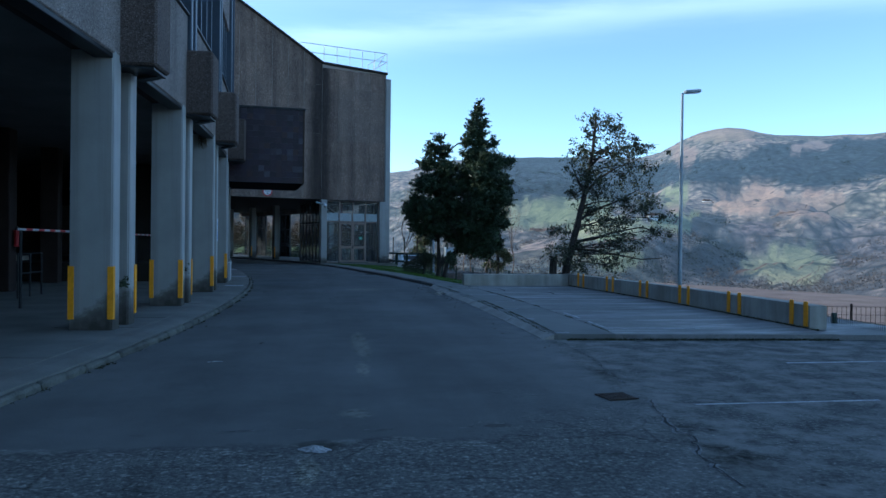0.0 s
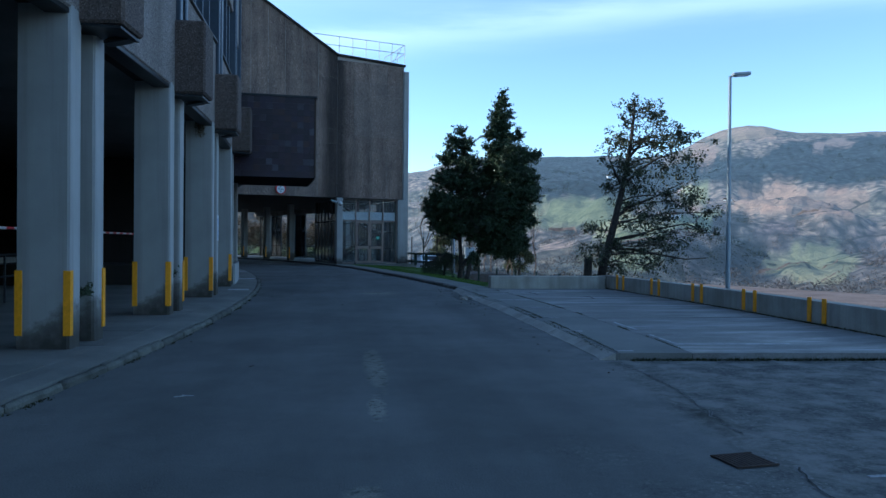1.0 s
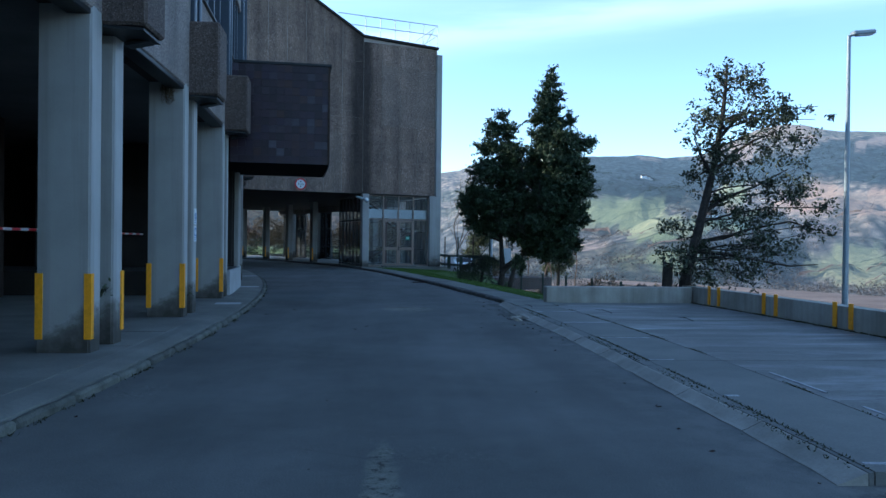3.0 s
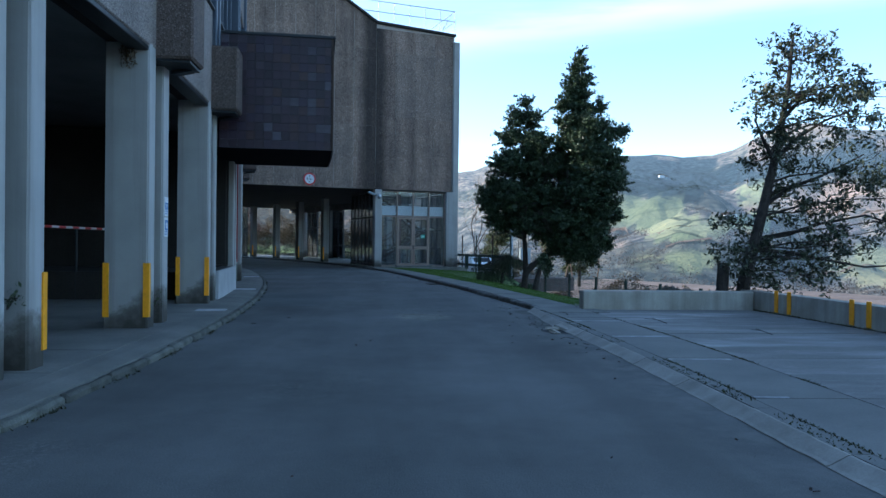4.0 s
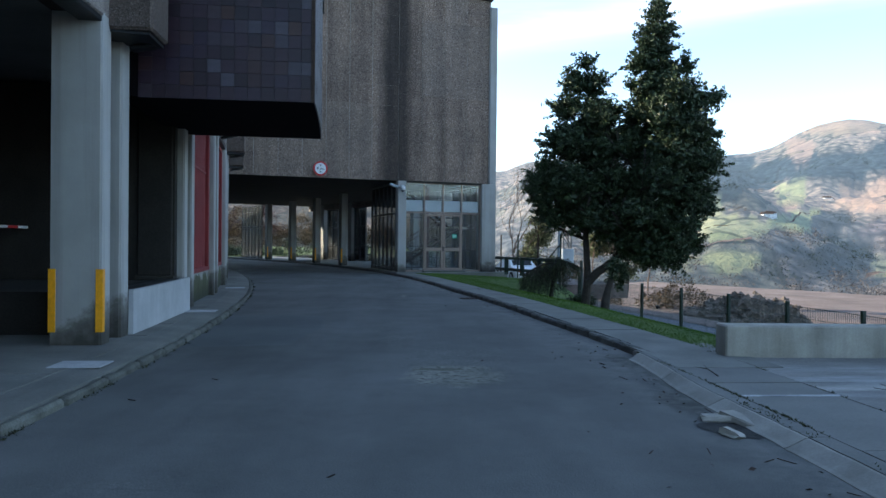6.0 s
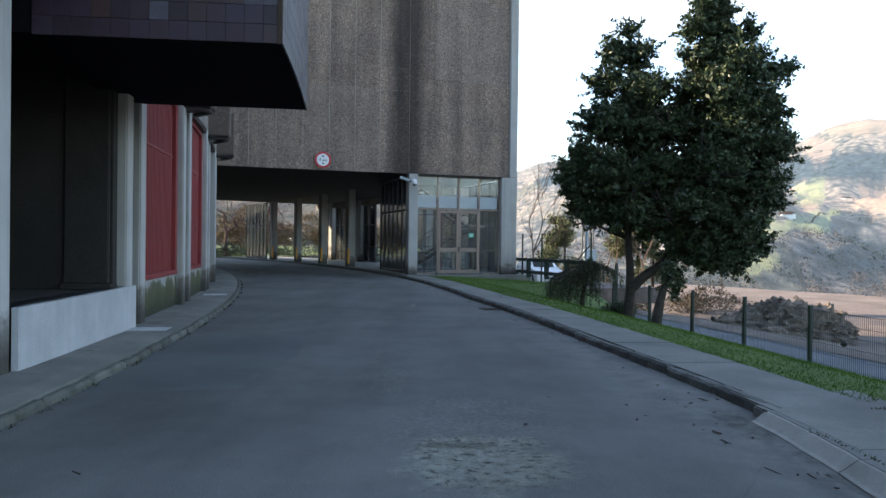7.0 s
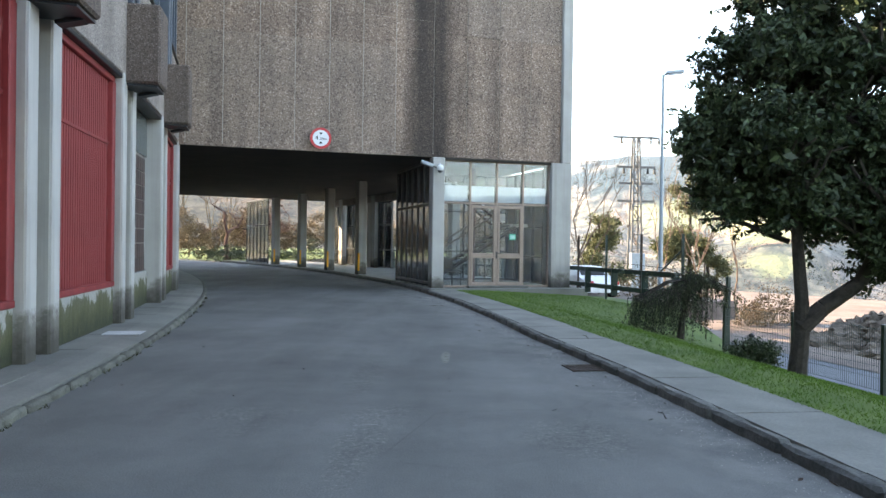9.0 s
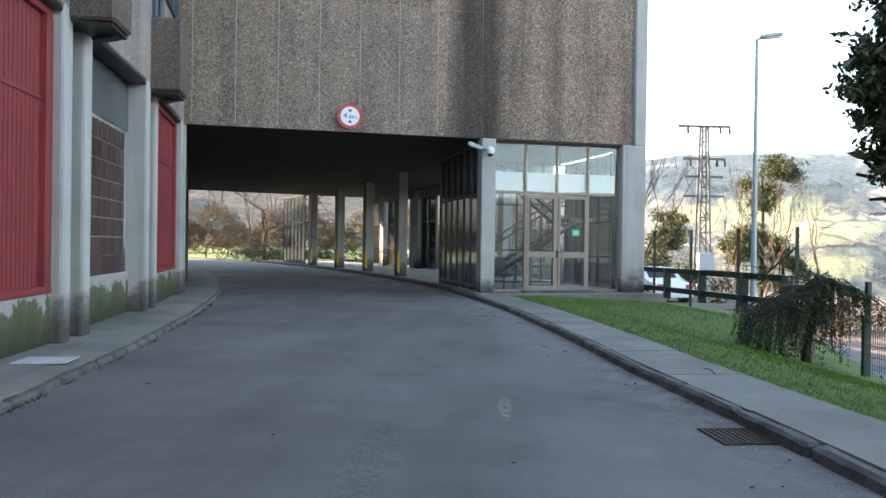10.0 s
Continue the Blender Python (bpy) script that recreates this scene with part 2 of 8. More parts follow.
    web = mixc(nt, ramp(nt, noise_out(nt, 0.9, 4), [(0.5, (0, 0, 0)), (0.6, (1, 1, 1))]), (1.0, 1.0, 1.0), web)
    rough_g = mixc(nt, 1.0, mixc(nt, 1.0, rough_g, blotch, "MULTIPLY"), web, "MULTIPLY")
    col = mixc(nt, 1.0, col, mixc(nt, old.outputs["Value"], soft, rough_g), "MULTIPLY")
    col = mixc(nt, apron.outputs["Result"], col, mixc(nt, 1.0, col, (0.68, 0.68, 0.67), "MULTIPLY"))
    col = mixc(nt, wear, col, mixc(nt, 1.0, col, scab, "MULTIPLY"))
    col = mixc(nt, stain, col, mixc(nt, 1.0, col, (0.62, 0.62, 0.58), "MULTIPLY"))
    seam = nt.nodes.new("ShaderNodeMath")
    seam.operation = "MULTIPLY"
    one = nt.nodes.new("ShaderNodeMath")
    one.operation = "SUBTRACT"
    one.inputs[0].default_value = 1.0
    nt.links.new(mr.outputs["Result"], one.inputs[1])
    nt.links.new(mr.outputs["Result"], seam.inputs[0])
    nt.links.new(one.outputs["Value"], seam.inputs[1])
    brk = ramp(nt, noise_out(nt, 2.2, 4, 0.7), [(0.5, (0.8, 0.8, 0.8)), (0.62, (1.6, 1.6, 1.55))])
    col = mixc(nt, 1.0, col, mixc(nt, ramp(nt, seam.outputs["Value"], [(0.05, (0, 0, 0)), (0.2, (1, 1, 1))]), (1.0, 1.0, 1.0), brk), "MULTIPLY")
    crack = ramp(nt, voro_out(nt, 0.45, "Distance", "DISTANCE_TO_EDGE"), [(0.0, (0.86, 0.86, 0.85)), (0.006, (1, 1, 1))])
    cmask = ramp(nt, noise_out(nt, 0.25, 3), [(0.54, (0, 0, 0)), (0.62, (1, 1, 1))])
    col = mixc(nt, 1.0, col, mixc(nt, cmask, (1.0, 1.0, 1.0), crack), "MULTIPLY")
    # pale dust washed along the right kerb
    flat = nt.nodes.new("ShaderNodeVectorMath")
    flat.operation = "MULTIPLY_ADD"
    flat.inputs[1].default_value, flat.inputs[2].default_value = (1, 1, 0), (92.06, -17.5, 0)
    nt.links.new(tc.outputs["Object"], flat.inputs[0])
    span = nt.nodes.new("ShaderNodeVectorMath")
    span.operation = "LENGTH"
    nt.links.new(flat.outputs["Vector"], span.inputs[0])
    near = nd(nt, "ShaderNodeMapRange")
    near.inputs["From Min"].default_value, near.inputs["From Max"].default_value = 95.6, 96.75
    nt.links.new(span.outputs["Value"], near.inputs["Value"])
    dusty = mixc(nt, 1.0, near.outputs["Result"], ramp(nt, noise_out(nt, 2.4, 6, 0.7), [(0.42, (0, 0, 0)), (0.62, (0.85, 0.85, 0.85))]), "MULTIPLY")
    col = mixc(nt, dusty, col, (0.25, 0.238, 0.212))
    nt.links.new(col, p.inputs["Base Color"])
    rg = ramp(nt, noise_out(nt, 0.6, 4), [(0.3, (0.82,) * 3), (0.7, (0.96,) * 3)])
    nt.links.new(rg, p.inputs["Roughness"])
    p.inputs["Specular IOR Level"].default_value = 0.10
    bump(nt, p, mixc(nt, 0.5, stone, fine), 0.35, 0.007)
    return m


def glass_mat(name="window_glass", ior=1.45, veil=0.035):
    m, nt, p = base_mat(name)
    out = nt.nodes["Material Output"]
    tr = nd(nt, "ShaderNodeBsdfTransparent", Color=(0.88, 0.91, 0.92, 1))
    gl = nd(nt, "ShaderNodeBsdfGlossy", Roughness=0.03, Color=(0.95, 0.97, 1.0, 1))
    fr = nd(nt, "ShaderNodeFresnel", IOR=ior)
    mx = nt.nodes.new("ShaderNodeMixShader")
    nt.links.new(fr.outputs["Fac"], mx.inputs["Fac"])
    p.inputs["Base Color"].default_value = (0.62, 0.66, 0.68, 1)
    p.inputs["Roughness"].default_value = 0.9
    # pale diffuse veil mixed over the clear pane
    film = nt.nodes.new("ShaderNodeMixShader")
    spot = ramp(nt, noise_out(nt, 1.6, 4, 0.6, (1.0, 1.0, 0.5)), [(0.3, (veil * 0.5,) * 3), (0.7, (veil * 1.5,) * 3)])
    nt.links.new(spot, film.inputs["Fac"])
    nt.links.new(tr.outputs["BSDF"], film.inputs[1])
    nt.links.new(p.outputs["BSDF"], film.inputs[2])
    nt.links.new(film.outputs["Shader"], mx.inputs[1])
    nt.links.new(gl.outputs["BSDF"], mx.inputs[2])
    nt.links.new(mx.outputs["Shader"], out.inputs["Surface"])
    return m


def tile_mat(name, stops, rough=0.3):
    m, nt, p = base_mat(name)
    info = nt.nodes.new("ShaderNodeObjectInfo")
    geo = nt.nodes.new("ShaderNodeNewGeometry")
    add = nt.nodes.new("ShaderNodeMath")
    add.operation = "ADD"
    nt.links.new(info.outputs["Random"], add.inputs[0])
    nt.links.new(geo.outputs["Random Per Island"], add.inputs[1])
    fr = nt.nodes.new("ShaderNodeMath")
    fr.operation = "FRACT"
    nt.links.new(add.outputs["Value"], fr.inputs[0])
    col = ramp(nt, fr.outputs["Value"], stops)
    col = mixc(nt, 1.0, col, ramp(nt, noise_out(nt, 9.0, 5, 0.65), [(0.3, (0.75,) * 3), (0.7, (1.25,) * 3)]), "MULTIPLY")
    nt.links.new(col, p.inputs["Base Color"])
    p.inputs["Roughness"].default_value = rough
    p.inputs["Specular IOR Level"].default_value = 0.35
    bump(nt, p, noise_out(nt, 30.0, 3), 0.12, 0.01)
    return m


def mossy_mat():
    m, nt, p = base_mat("mossy_concrete")
    tc = nt.nodes.new("ShaderNodeTexCoord")
    sp = nt.nodes.new("ShaderNodeSeparateXYZ")
    nt.links.new(tc.outputs["Object"], sp.inputs["Vector"])
    up = nt.nodes.new("ShaderNodeMath")
    up.operation = "MULTIPLY_ADD"
    up.inputs[1].default_value = 0.9
    nt.links.new(noise_out(nt, 2.4, 7, 0.72, (1.6, 1.6, 0.6), 0.4), up.inputs[0])
    nt.links.new(sp.outputs["Z"], up.inputs[2])
    col = ramp(nt, up.outputs["Value"], [(0.50, (0.028, 0.032, 0.013)), (0.80, (0.075, 0.078, 0.032)), (1.0, (0.105, 0.10, 0.06)), (1.16, (0.22, 0.21, 0.18)), (1.32, (0.32, 0.31, 0.28))])
    col = mixc(nt, 1.0, col, ramp(nt, noise_out(nt, 40.0, 4, 0.7), [(0.3, (0.7,) * 3), (0.7, (1.2,) * 3)]), "MULTIPLY")
    nt.links.new(col, p.inputs["Base Color"])
    p.inputs["Roughness"].default_value = 0.9
    bump(nt, p, noise_out(nt, 40.0, 4), 0.3, 0.01)
    return m


def column_mat(name="column_concrete", lo_=(0.30, 0.288, 0.262), hi_=(0.39, 0.376, 0.345)):
    """Pale painted concrete, grimy and damp at its foot."""
    m, nt, p = base_mat(name)
    tc = nt.nodes.new("ShaderNodeTexCoord")
    sp = nt.nodes.new("ShaderNodeSeparateXYZ")
    nt.links.new(tc.outputs["Object"], sp.inputs["Vector"])
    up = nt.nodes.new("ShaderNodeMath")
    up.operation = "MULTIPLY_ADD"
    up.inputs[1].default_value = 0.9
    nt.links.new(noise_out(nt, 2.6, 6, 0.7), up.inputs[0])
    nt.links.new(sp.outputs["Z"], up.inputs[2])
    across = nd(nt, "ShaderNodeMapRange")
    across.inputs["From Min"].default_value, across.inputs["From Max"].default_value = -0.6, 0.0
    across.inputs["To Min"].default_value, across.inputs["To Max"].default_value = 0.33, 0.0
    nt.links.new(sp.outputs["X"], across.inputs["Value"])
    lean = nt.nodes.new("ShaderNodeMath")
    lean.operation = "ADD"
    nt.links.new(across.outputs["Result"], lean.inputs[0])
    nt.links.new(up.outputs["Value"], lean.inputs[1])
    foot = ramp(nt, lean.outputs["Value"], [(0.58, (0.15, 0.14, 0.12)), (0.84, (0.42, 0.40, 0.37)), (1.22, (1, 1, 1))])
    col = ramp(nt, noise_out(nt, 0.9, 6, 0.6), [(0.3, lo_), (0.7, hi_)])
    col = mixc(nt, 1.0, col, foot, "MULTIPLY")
    st = ramp(nt, noise_out(nt, 2.2, 5, 0.6, (1.7, 1.7, 0.07)), [(0.46, (1, 1, 1)), (0.78, (0.62, 0.60, 0.56))])
    col = mixc(nt, 1.0, col, st, "MULTIPLY")
    nt.links.new(col, p.inputs["Base Color"])
    p.inputs["Roughness"].default_value = 0.8
    bump(nt, p, noise_out(nt, 30.0, 4), 0.15, 0.01)
    return m


def hills_mat():
    """Far hillsides: pasture, scrub and forest, with haze put in as a bluish glow."""
    m, nt, p = base_mat("hillside")
    land = nt.nodes.new("ShaderNodeAttribute")
    land.attribute_name = "cover"
    trees = nt.nodes.new("ShaderNodeAttribute")
    trees.attribute_name = "trees"
    col = land.outputs["Color"]
    # uneven grass and bracken
    col = mixc(nt, 1.0, col, ramp(nt, noise_out(nt, 0.011, 8, 0.72), [(0.3, (0.62, 0.66, 0.66)), (0.5, (1.0, 1.0, 1.0)), (0.7, (1.32, 1.24, 1.16))]), "MULTIPLY")
    # each field has its own tone
    plot = nt.nodes.new("ShaderNodeSeparateColor")
    nt.links.new(voro_out(nt, 0.0085, "Color", "F1", (1.0, 1.0, 1.6)), plot.inputs["Color"])
    col = mixc(nt, 1.0, col, ramp(nt, plot.outputs["Green"], [(0.0, (0.68, 0.74, 0.66)), (0.5, (1.0, 1.0, 1.0)), (1.0, (1.22, 1.12, 1.08))]), "MULTIPLY")
    col = mixc(nt, 1.0, col, ramp(nt, noise_out(nt, 0.09, 4, 0.7), [(0.3, (0.72, 0.75, 0.75)), (0.5, (1.0, 1.0, 1.0)), (0.7, (1.2, 1.17, 1.12))]), "MULTIPLY")
    # hedges round the fields
    hedge = ramp(nt, voro_out(nt, 0.0085, "Distance", "DISTANCE_TO_EDGE", (1.0, 1.0, 1.6)), [(0.014, (0.30, 0.34, 0.33)), (0.024, (1, 1, 1))])
    hmask = ramp(nt, noise_out(nt, 0.008, 4, 0.6), [(0.46, (0, 0, 0)), (0.56, (1, 1, 1))])
    col = mixc(nt, 1.0, col, mixc(nt, hmask, (1.0, 1.0, 1.0), hedge), "MULTIPLY")
    # single trees on the pastures
    spots = ramp(nt, voro_out(nt, 0.05, "Distance"), [(0.16, (0.22, 0.26, 0.25)), (0.24, (1, 1, 1))])
    smask = ramp(nt, noise_out(nt, 0.016, 4, 0.6), [(0.52, (0, 0, 0)), (0.60, (1, 1, 1))])
    col = mixc(nt, 1.0, col, mixc(nt, smask, (1.0, 1.0, 1.0), spots), "MULTIPLY")
    # crowns: shade between them and light on their tops, put into the colour
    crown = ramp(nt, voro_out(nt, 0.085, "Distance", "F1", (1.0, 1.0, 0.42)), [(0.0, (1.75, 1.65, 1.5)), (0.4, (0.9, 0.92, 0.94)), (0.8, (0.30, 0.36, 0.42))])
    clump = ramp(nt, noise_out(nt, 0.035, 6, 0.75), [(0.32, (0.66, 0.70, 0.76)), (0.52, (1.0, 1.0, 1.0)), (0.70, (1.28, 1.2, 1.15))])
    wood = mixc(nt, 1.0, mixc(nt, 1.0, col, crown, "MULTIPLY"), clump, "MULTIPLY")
    mask = nt.nodes.new("ShaderNodeMath")
    mask.operation = "MULTIPLY_ADD"
    mask.inputs[1].default_value = 0.8
    nt.links.new(noise_out(nt, 0.014, 6, 0.65), mask.inputs[0])
    nt.links.new(trees.outputs["Fac"], mask.inputs[2])
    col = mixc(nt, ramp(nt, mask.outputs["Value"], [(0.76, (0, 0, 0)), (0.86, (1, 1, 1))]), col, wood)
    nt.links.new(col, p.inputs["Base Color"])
    p.inputs["Roughness"].default_value = 0.95
    p.inputs["Specular IOR Level"].default_value = 0.1
    # haze: a bluish emission, stronger the farther the hillside
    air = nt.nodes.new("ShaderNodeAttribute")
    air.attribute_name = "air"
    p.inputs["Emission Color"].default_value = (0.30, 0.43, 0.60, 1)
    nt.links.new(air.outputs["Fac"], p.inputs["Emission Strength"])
    bump(nt, p, noise_out(nt, 0.06, 6, 0.7), 0.8, 9.0)
    return m


def slab_mat():
    m = surf("parking_concrete", (0.135, 0.128, 0.116), (0.222, 0.212, 0.191), 0.55, 40.0, 0.7, relief=0.25, vary=0.07)
    nt = m.node_tree
    p = nt.nodes["Principled BSDF"]
    src = p.inputs["Base Color"].links[0].from_socket
    pale = ramp(nt, noise_out(nt, 0.9, 6, 0.7, (0.45, 1.6, 1.0), 0.3), [(0.52, (0, 0, 0)), (0.70, (0.6, 0.6, 0.6))])
    nt.links.new(mixc(nt, pale, src, (0.34, 0.34, 0.335)), p.inputs["Base Color"])
    damp = ramp(nt, noise_out(nt, 0.7, 6, 0.65, (0.35, 1.5, 1.0), 0.4), [(0.45, (0.78,) * 3), (0.62, (0.34,) * 3)])
    nt.links.new(damp, p.inputs["Roughness"])
    return m


M_ASPHALT = asphalt_mat()
M_PAVE = surf("pavement_concrete", (0.132, 0.129, 0.112), (0.222, 0.217, 0.19), 1.1, 45.0, 0.85, relief=0.15, vary=0.06, grain=0.2)
M_KERB = surf("kerb_stone", (0.045, 0.046, 0.038), (0.155, 0.152, 0.138), 2.5, 40.0, 0.85, relief=0.4, vary=0.2)
M_SLAB = slab_mat()
M_SLABEDGE = surf("smooth_grey_concrete", (0.132, 0.130, 0.116), (0.208, 0.203, 0.180), 0.8, 50.0, 0.8, relief=0.15, vary=0.05, grain=0.2)
M_KERB_DARK = surf("grimy_kerb", (0.055, 0.057, 0.042), (0.155, 0.152, 0.128), 3.0, 40.0, 0.9, relief=0.5, vary=0.25)
M_GUTTER = surf("gutter_concrete", (0.25, 0.235, 0.195), (0.42, 0.39, 0.335), 2.2, 50.0, 0.85, vary=0.10, grain=0.15, relief=0.12)
M_WALL = surf("low_wall_concrete", (0.28, 0.255, 0.205), (0.46, 0.43, 0.365), 1.3, 45.0, 0.85, streak=0.3, grain=0.14, relief=0.12)
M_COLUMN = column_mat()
# lighter, less grimy copy; puts the extra skylight on the fins' ends into colour
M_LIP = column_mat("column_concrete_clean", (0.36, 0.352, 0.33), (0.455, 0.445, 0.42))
M_TOWER = darkened(aggregate("brown_aggregate", (0.080, 0.052, 0.038), (0.248, 0.172, 0.128), (0.48, 0.37, 0.30), 38.0, 0.55, 0.09), 7.42, 0.95, 0.24)
M_TOWER_PALE = aggregate("pale_brown_aggregate", (0.095, 0.066, 0.050), (0.258, 0.188, 0.146), (0.45, 0.355, 0.29), 38.0, 0.35, 0.09)
M_SPANDREL = aggregate("grey_aggregate", (0.135, 0.112, 0.100), (0.30, 0.255, 0.225), (0.47, 0.42, 0.38), 66.0, 0.4, 0.06)
M_FINBOX = aggregate("dark_brown_aggregate", (0.050, 0.037, 0.030), (0.128, 0.094, 0.076), (0.235, 0.19, 0.162), 66.0, 0.3, 0.08)
M_JOINT = plain("pale_joint", (0.40, 0.345, 0.295), 0.9)
# near-black: shade under soffits and inside the platform bay is in this colour
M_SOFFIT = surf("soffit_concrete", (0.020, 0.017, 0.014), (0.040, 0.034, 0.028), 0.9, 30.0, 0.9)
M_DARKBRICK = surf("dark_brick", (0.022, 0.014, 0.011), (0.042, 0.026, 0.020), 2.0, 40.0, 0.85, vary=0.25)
M_YELLOW = plain("yellow_guard", (0.92, 0.37, 0.008), 0.5, wear=0.14)
M_RED = surf("red_paint", (0.225, 0.026, 0.026), (0.30, 0.038, 0.037), 1.6, 30.0, 0.6, relief=0.08, grain=0.12, streak=0.25)
def scratched(m):
    nt = m.node_tree
    p = nt.nodes["Principled BSDF"]
    src = p.inputs["Base Color"].links[0].from_socket
    k = ramp(nt, noise_out(nt, 3.0, 3, 0.5, (9.0, 9.0, 0.5)), [(0.66, (0, 0, 0)), (0.74, (0.55, 0.55, 0.55))])
    nt.links.new(mixc(nt, k, src, (0.42, 0.22, 0.20)), p.inputs["Base Color"])
    return m


M_RED = scratched(M_RED)
M_MOSSY = mossy_mat()
M_WHITE = plain("white_paint", (0.72, 0.73, 0.73), 0.6, wear=0.07, scale=3.0)
M_DWARF = surf("dwarf_wall_paint", (0.36, 0.365, 0.36), (0.50, 0.505, 0.50), 1.2, 40.0, 0.7, streak=0.08, grain=0.12)
M_MARK = surf("worn_white_marking", (0.22, 0.22, 0.22), (0.62, 0.62, 0.62), 5.0, 55.0, 0.8, grain=0.4)
M_PLATE = surf("pale_cover_plate", (0.40, 0.40, 0.395), (0.55, 0.55, 0.54), 4.0, 60.0, 0.75)
M_BRONZE = plain("bronze_anodised", (0.27, 0.195, 0.155), 0.5, 0.2, wear=0.15)
M_DARKFRAME = plain("dark_frame", (0.018, 0.020, 0.022), 0.45, 0.3)
M_BLUEFRAME = plain("blue_grey_frame", (0.05, 0.065, 0.085), 0.4, 0.3)
M_STRIP = plain("grey_green_strip", (0.075, 0.09, 0.088), 0.25)
M_GREENMETAL = plain("dark_green_metal", (0.010, 0.030, 0.022), 0.45)
M_GALV = plain("galvanised_steel", (0.42, 0.44, 0.46), 0.45, 0.7)
M_PYLON = plain("weathered_steel", (0.13, 0.125, 0.12), 0.75)
M_LAMP = plain("lamp_post_paint", (0.30, 0.34, 0.36), 0.5, 0.3)
M_GLASS = glass_mat()
M_VEILED = glass_mat("dusty_glass", 1.3, 0.12)
M_HAZY = glass_mat("hazy_glass", 1.38, 0.022)
M_BLACK = plain("black_rubber", (0.012, 0.012, 0.012), 0.7)
M_RUST = plain("rusty_iron", (0.065, 0.042, 0.030), 0.8, 0.4, wear=0.35, scale=30)
M_SIGNRED = plain("sign_red", (0.55, 0.02, 0.025), 0.4)
M_SIGNBLUE = plain("sign_blue", (0.03, 0.16, 0.42), 0.4)
M_SIGNGREEN = plain("sign_green", (0.02, 0.42, 0.26), 0.4)
M_INK = plain("sign_black", (0.015, 0.015, 0.015), 0.5)
M_BARK = surf("bark", (0.022, 0.018, 0.014), (0.062, 0.050, 0.040), 8.0, 40.0, 0.95, relief=0.6)
M_BARE = surf("bare_twigs", (0.10, 0.065, 0.05), (0.20, 0.14, 0.105), 4.0, 30.0, 0.95)
M_PURPLE = surf("plum_twigs", (0.055, 0.028, 0.026), (0.11, 0.06, 0.052), 4.0, 30.0, 0.95)
M_LEAF = leaf_mat("dark_evergreen_leaves", (0.016, 0.030, 0.015), (0.072, 0.100, 0.048), 0.42)
M_LEAF2 = leaf_mat("oak_leaves", (0.024, 0.034, 0.020), (0.082, 0.092, 0.050), 0.42)
M_PINE = leaf_mat("pine_needles", (0.050, 0.060, 0.026), (0.14, 0.145, 0.070), 0.7)
M_SCRUB = leaf_mat("dry_scrub", (0.085, 0.058, 0.035), (0.19, 0.135, 0.08), 0.8)
M_FARBARE = leaf_mat("far_bare_woods", (0.085, 0.077, 0.074), (0.125, 0.108, 0.100), 0.9)
M_FARPINE = leaf_mat("far_pines", (0.020, 0.032, 0.032), (0.045, 0.062, 0.054), 0.9)
M_WEEP = leaf_mat("weeping_foliage", (0.030, 0.044, 0.022), (0.080, 0.10, 0.055), 0.7)
M_GRASS = surf("grass_blades", (0.056, 0.122, 0.020), (0.112, 0.182, 0.036), 1.3, 30.0, 0.95, relief=0.0, spec=0.1, grain=0.1)
M_TURF = surf("turf", (0.052, 0.098, 0.018), (0.112, 0.158, 0.036), 1.3, 30.0, 0.95, relief=0.3, grain=0.2)
M_DIRT = surf("reddish_dirt", (0.095, 0.068, 0.056), (0.20, 0.150, 0.128), 0.22, 3.0, 0.95, relief=0.5)
M_RUBBLE = surf("rubble", (0.050, 0.038, 0.029), (0.20, 0.155, 0.12), 2.6, 10.0, 0.95, relief=0.8, vary=0.2)
M_PATH = surf("service_road", (0.10, 0.11, 0.125), (0.15, 0.16, 0.175), 0.4, 30.0, 0.9)
M_GROUND = surf("rough_grassland", (0.08, 0.076, 0.042), (0.155, 0.137, 0.08), 0.06, 2.0, 0.95, relief=0.5)
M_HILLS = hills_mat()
M_TILE = tile_mat("glazed_dark_tile", [(0.0, (0.016, 0.009, 0.013)), (0.35, (0.026, 0.013, 0.020)), (0.55, (0.034, 0.017, 0.025)), (0.75, (0.027, 0.016, 0.030)), (0.88, (0.046, 0.020, 0.016)), (0.95, (0.040, 0.028, 0.040)), (0.985, (0.050, 0.040, 0.052)), (1.0, (0.085, 0.074, 0.092))], 0.42)
M_TILEBED = plain("dark_tile_bed", (0.010, 0.008, 0.010), 0.95, spec=0.05)
M_BROWNTILE = tile_mat("brown_tile", [(0.0, (0.036, 0.018, 0.016)), (0.6, (0.058, 0.029, 0.025)), (1.0, (0.085, 0.046, 0.039))], 0.4)

# ---- geometry helpers ----
CX, CY, R0 = -92.06, 17.5, 90.0        # the road and the front follow circles about this point
BAY, FIRST = 4.29, -5.75


def P(s, d, z=0.0):
    a = s / R0
    return Vector((CX + (R0 + d) * math.cos(a), CY + (R0 + d) * math.sin(a), z))


def M(s, d=0.0, z=0.0):
    """A local frame on the ring: x outwards, y along it, z up."""
    return Matrix.Translation(P(s, d, z)) @ Matrix.Rotation(s / R0, 4, "Z")


def mesh_of(name, bm, material):
    me = bpy.data.meshes.new(name)
    bm.to_mesh(me)
    bm.free()
    for m in (material if isinstance(material, (list, tuple)) else [material]):
        me.materials.append(m)
    return me


def part(name, bm, material, parent, label=""):
    ob = new(name, mesh_of(name, bm, material) if isinstance(bm, bmesh.types.BMesh) else bm)
    ob.parent = parent
    if label:
        ob["label"] = label
    return ob


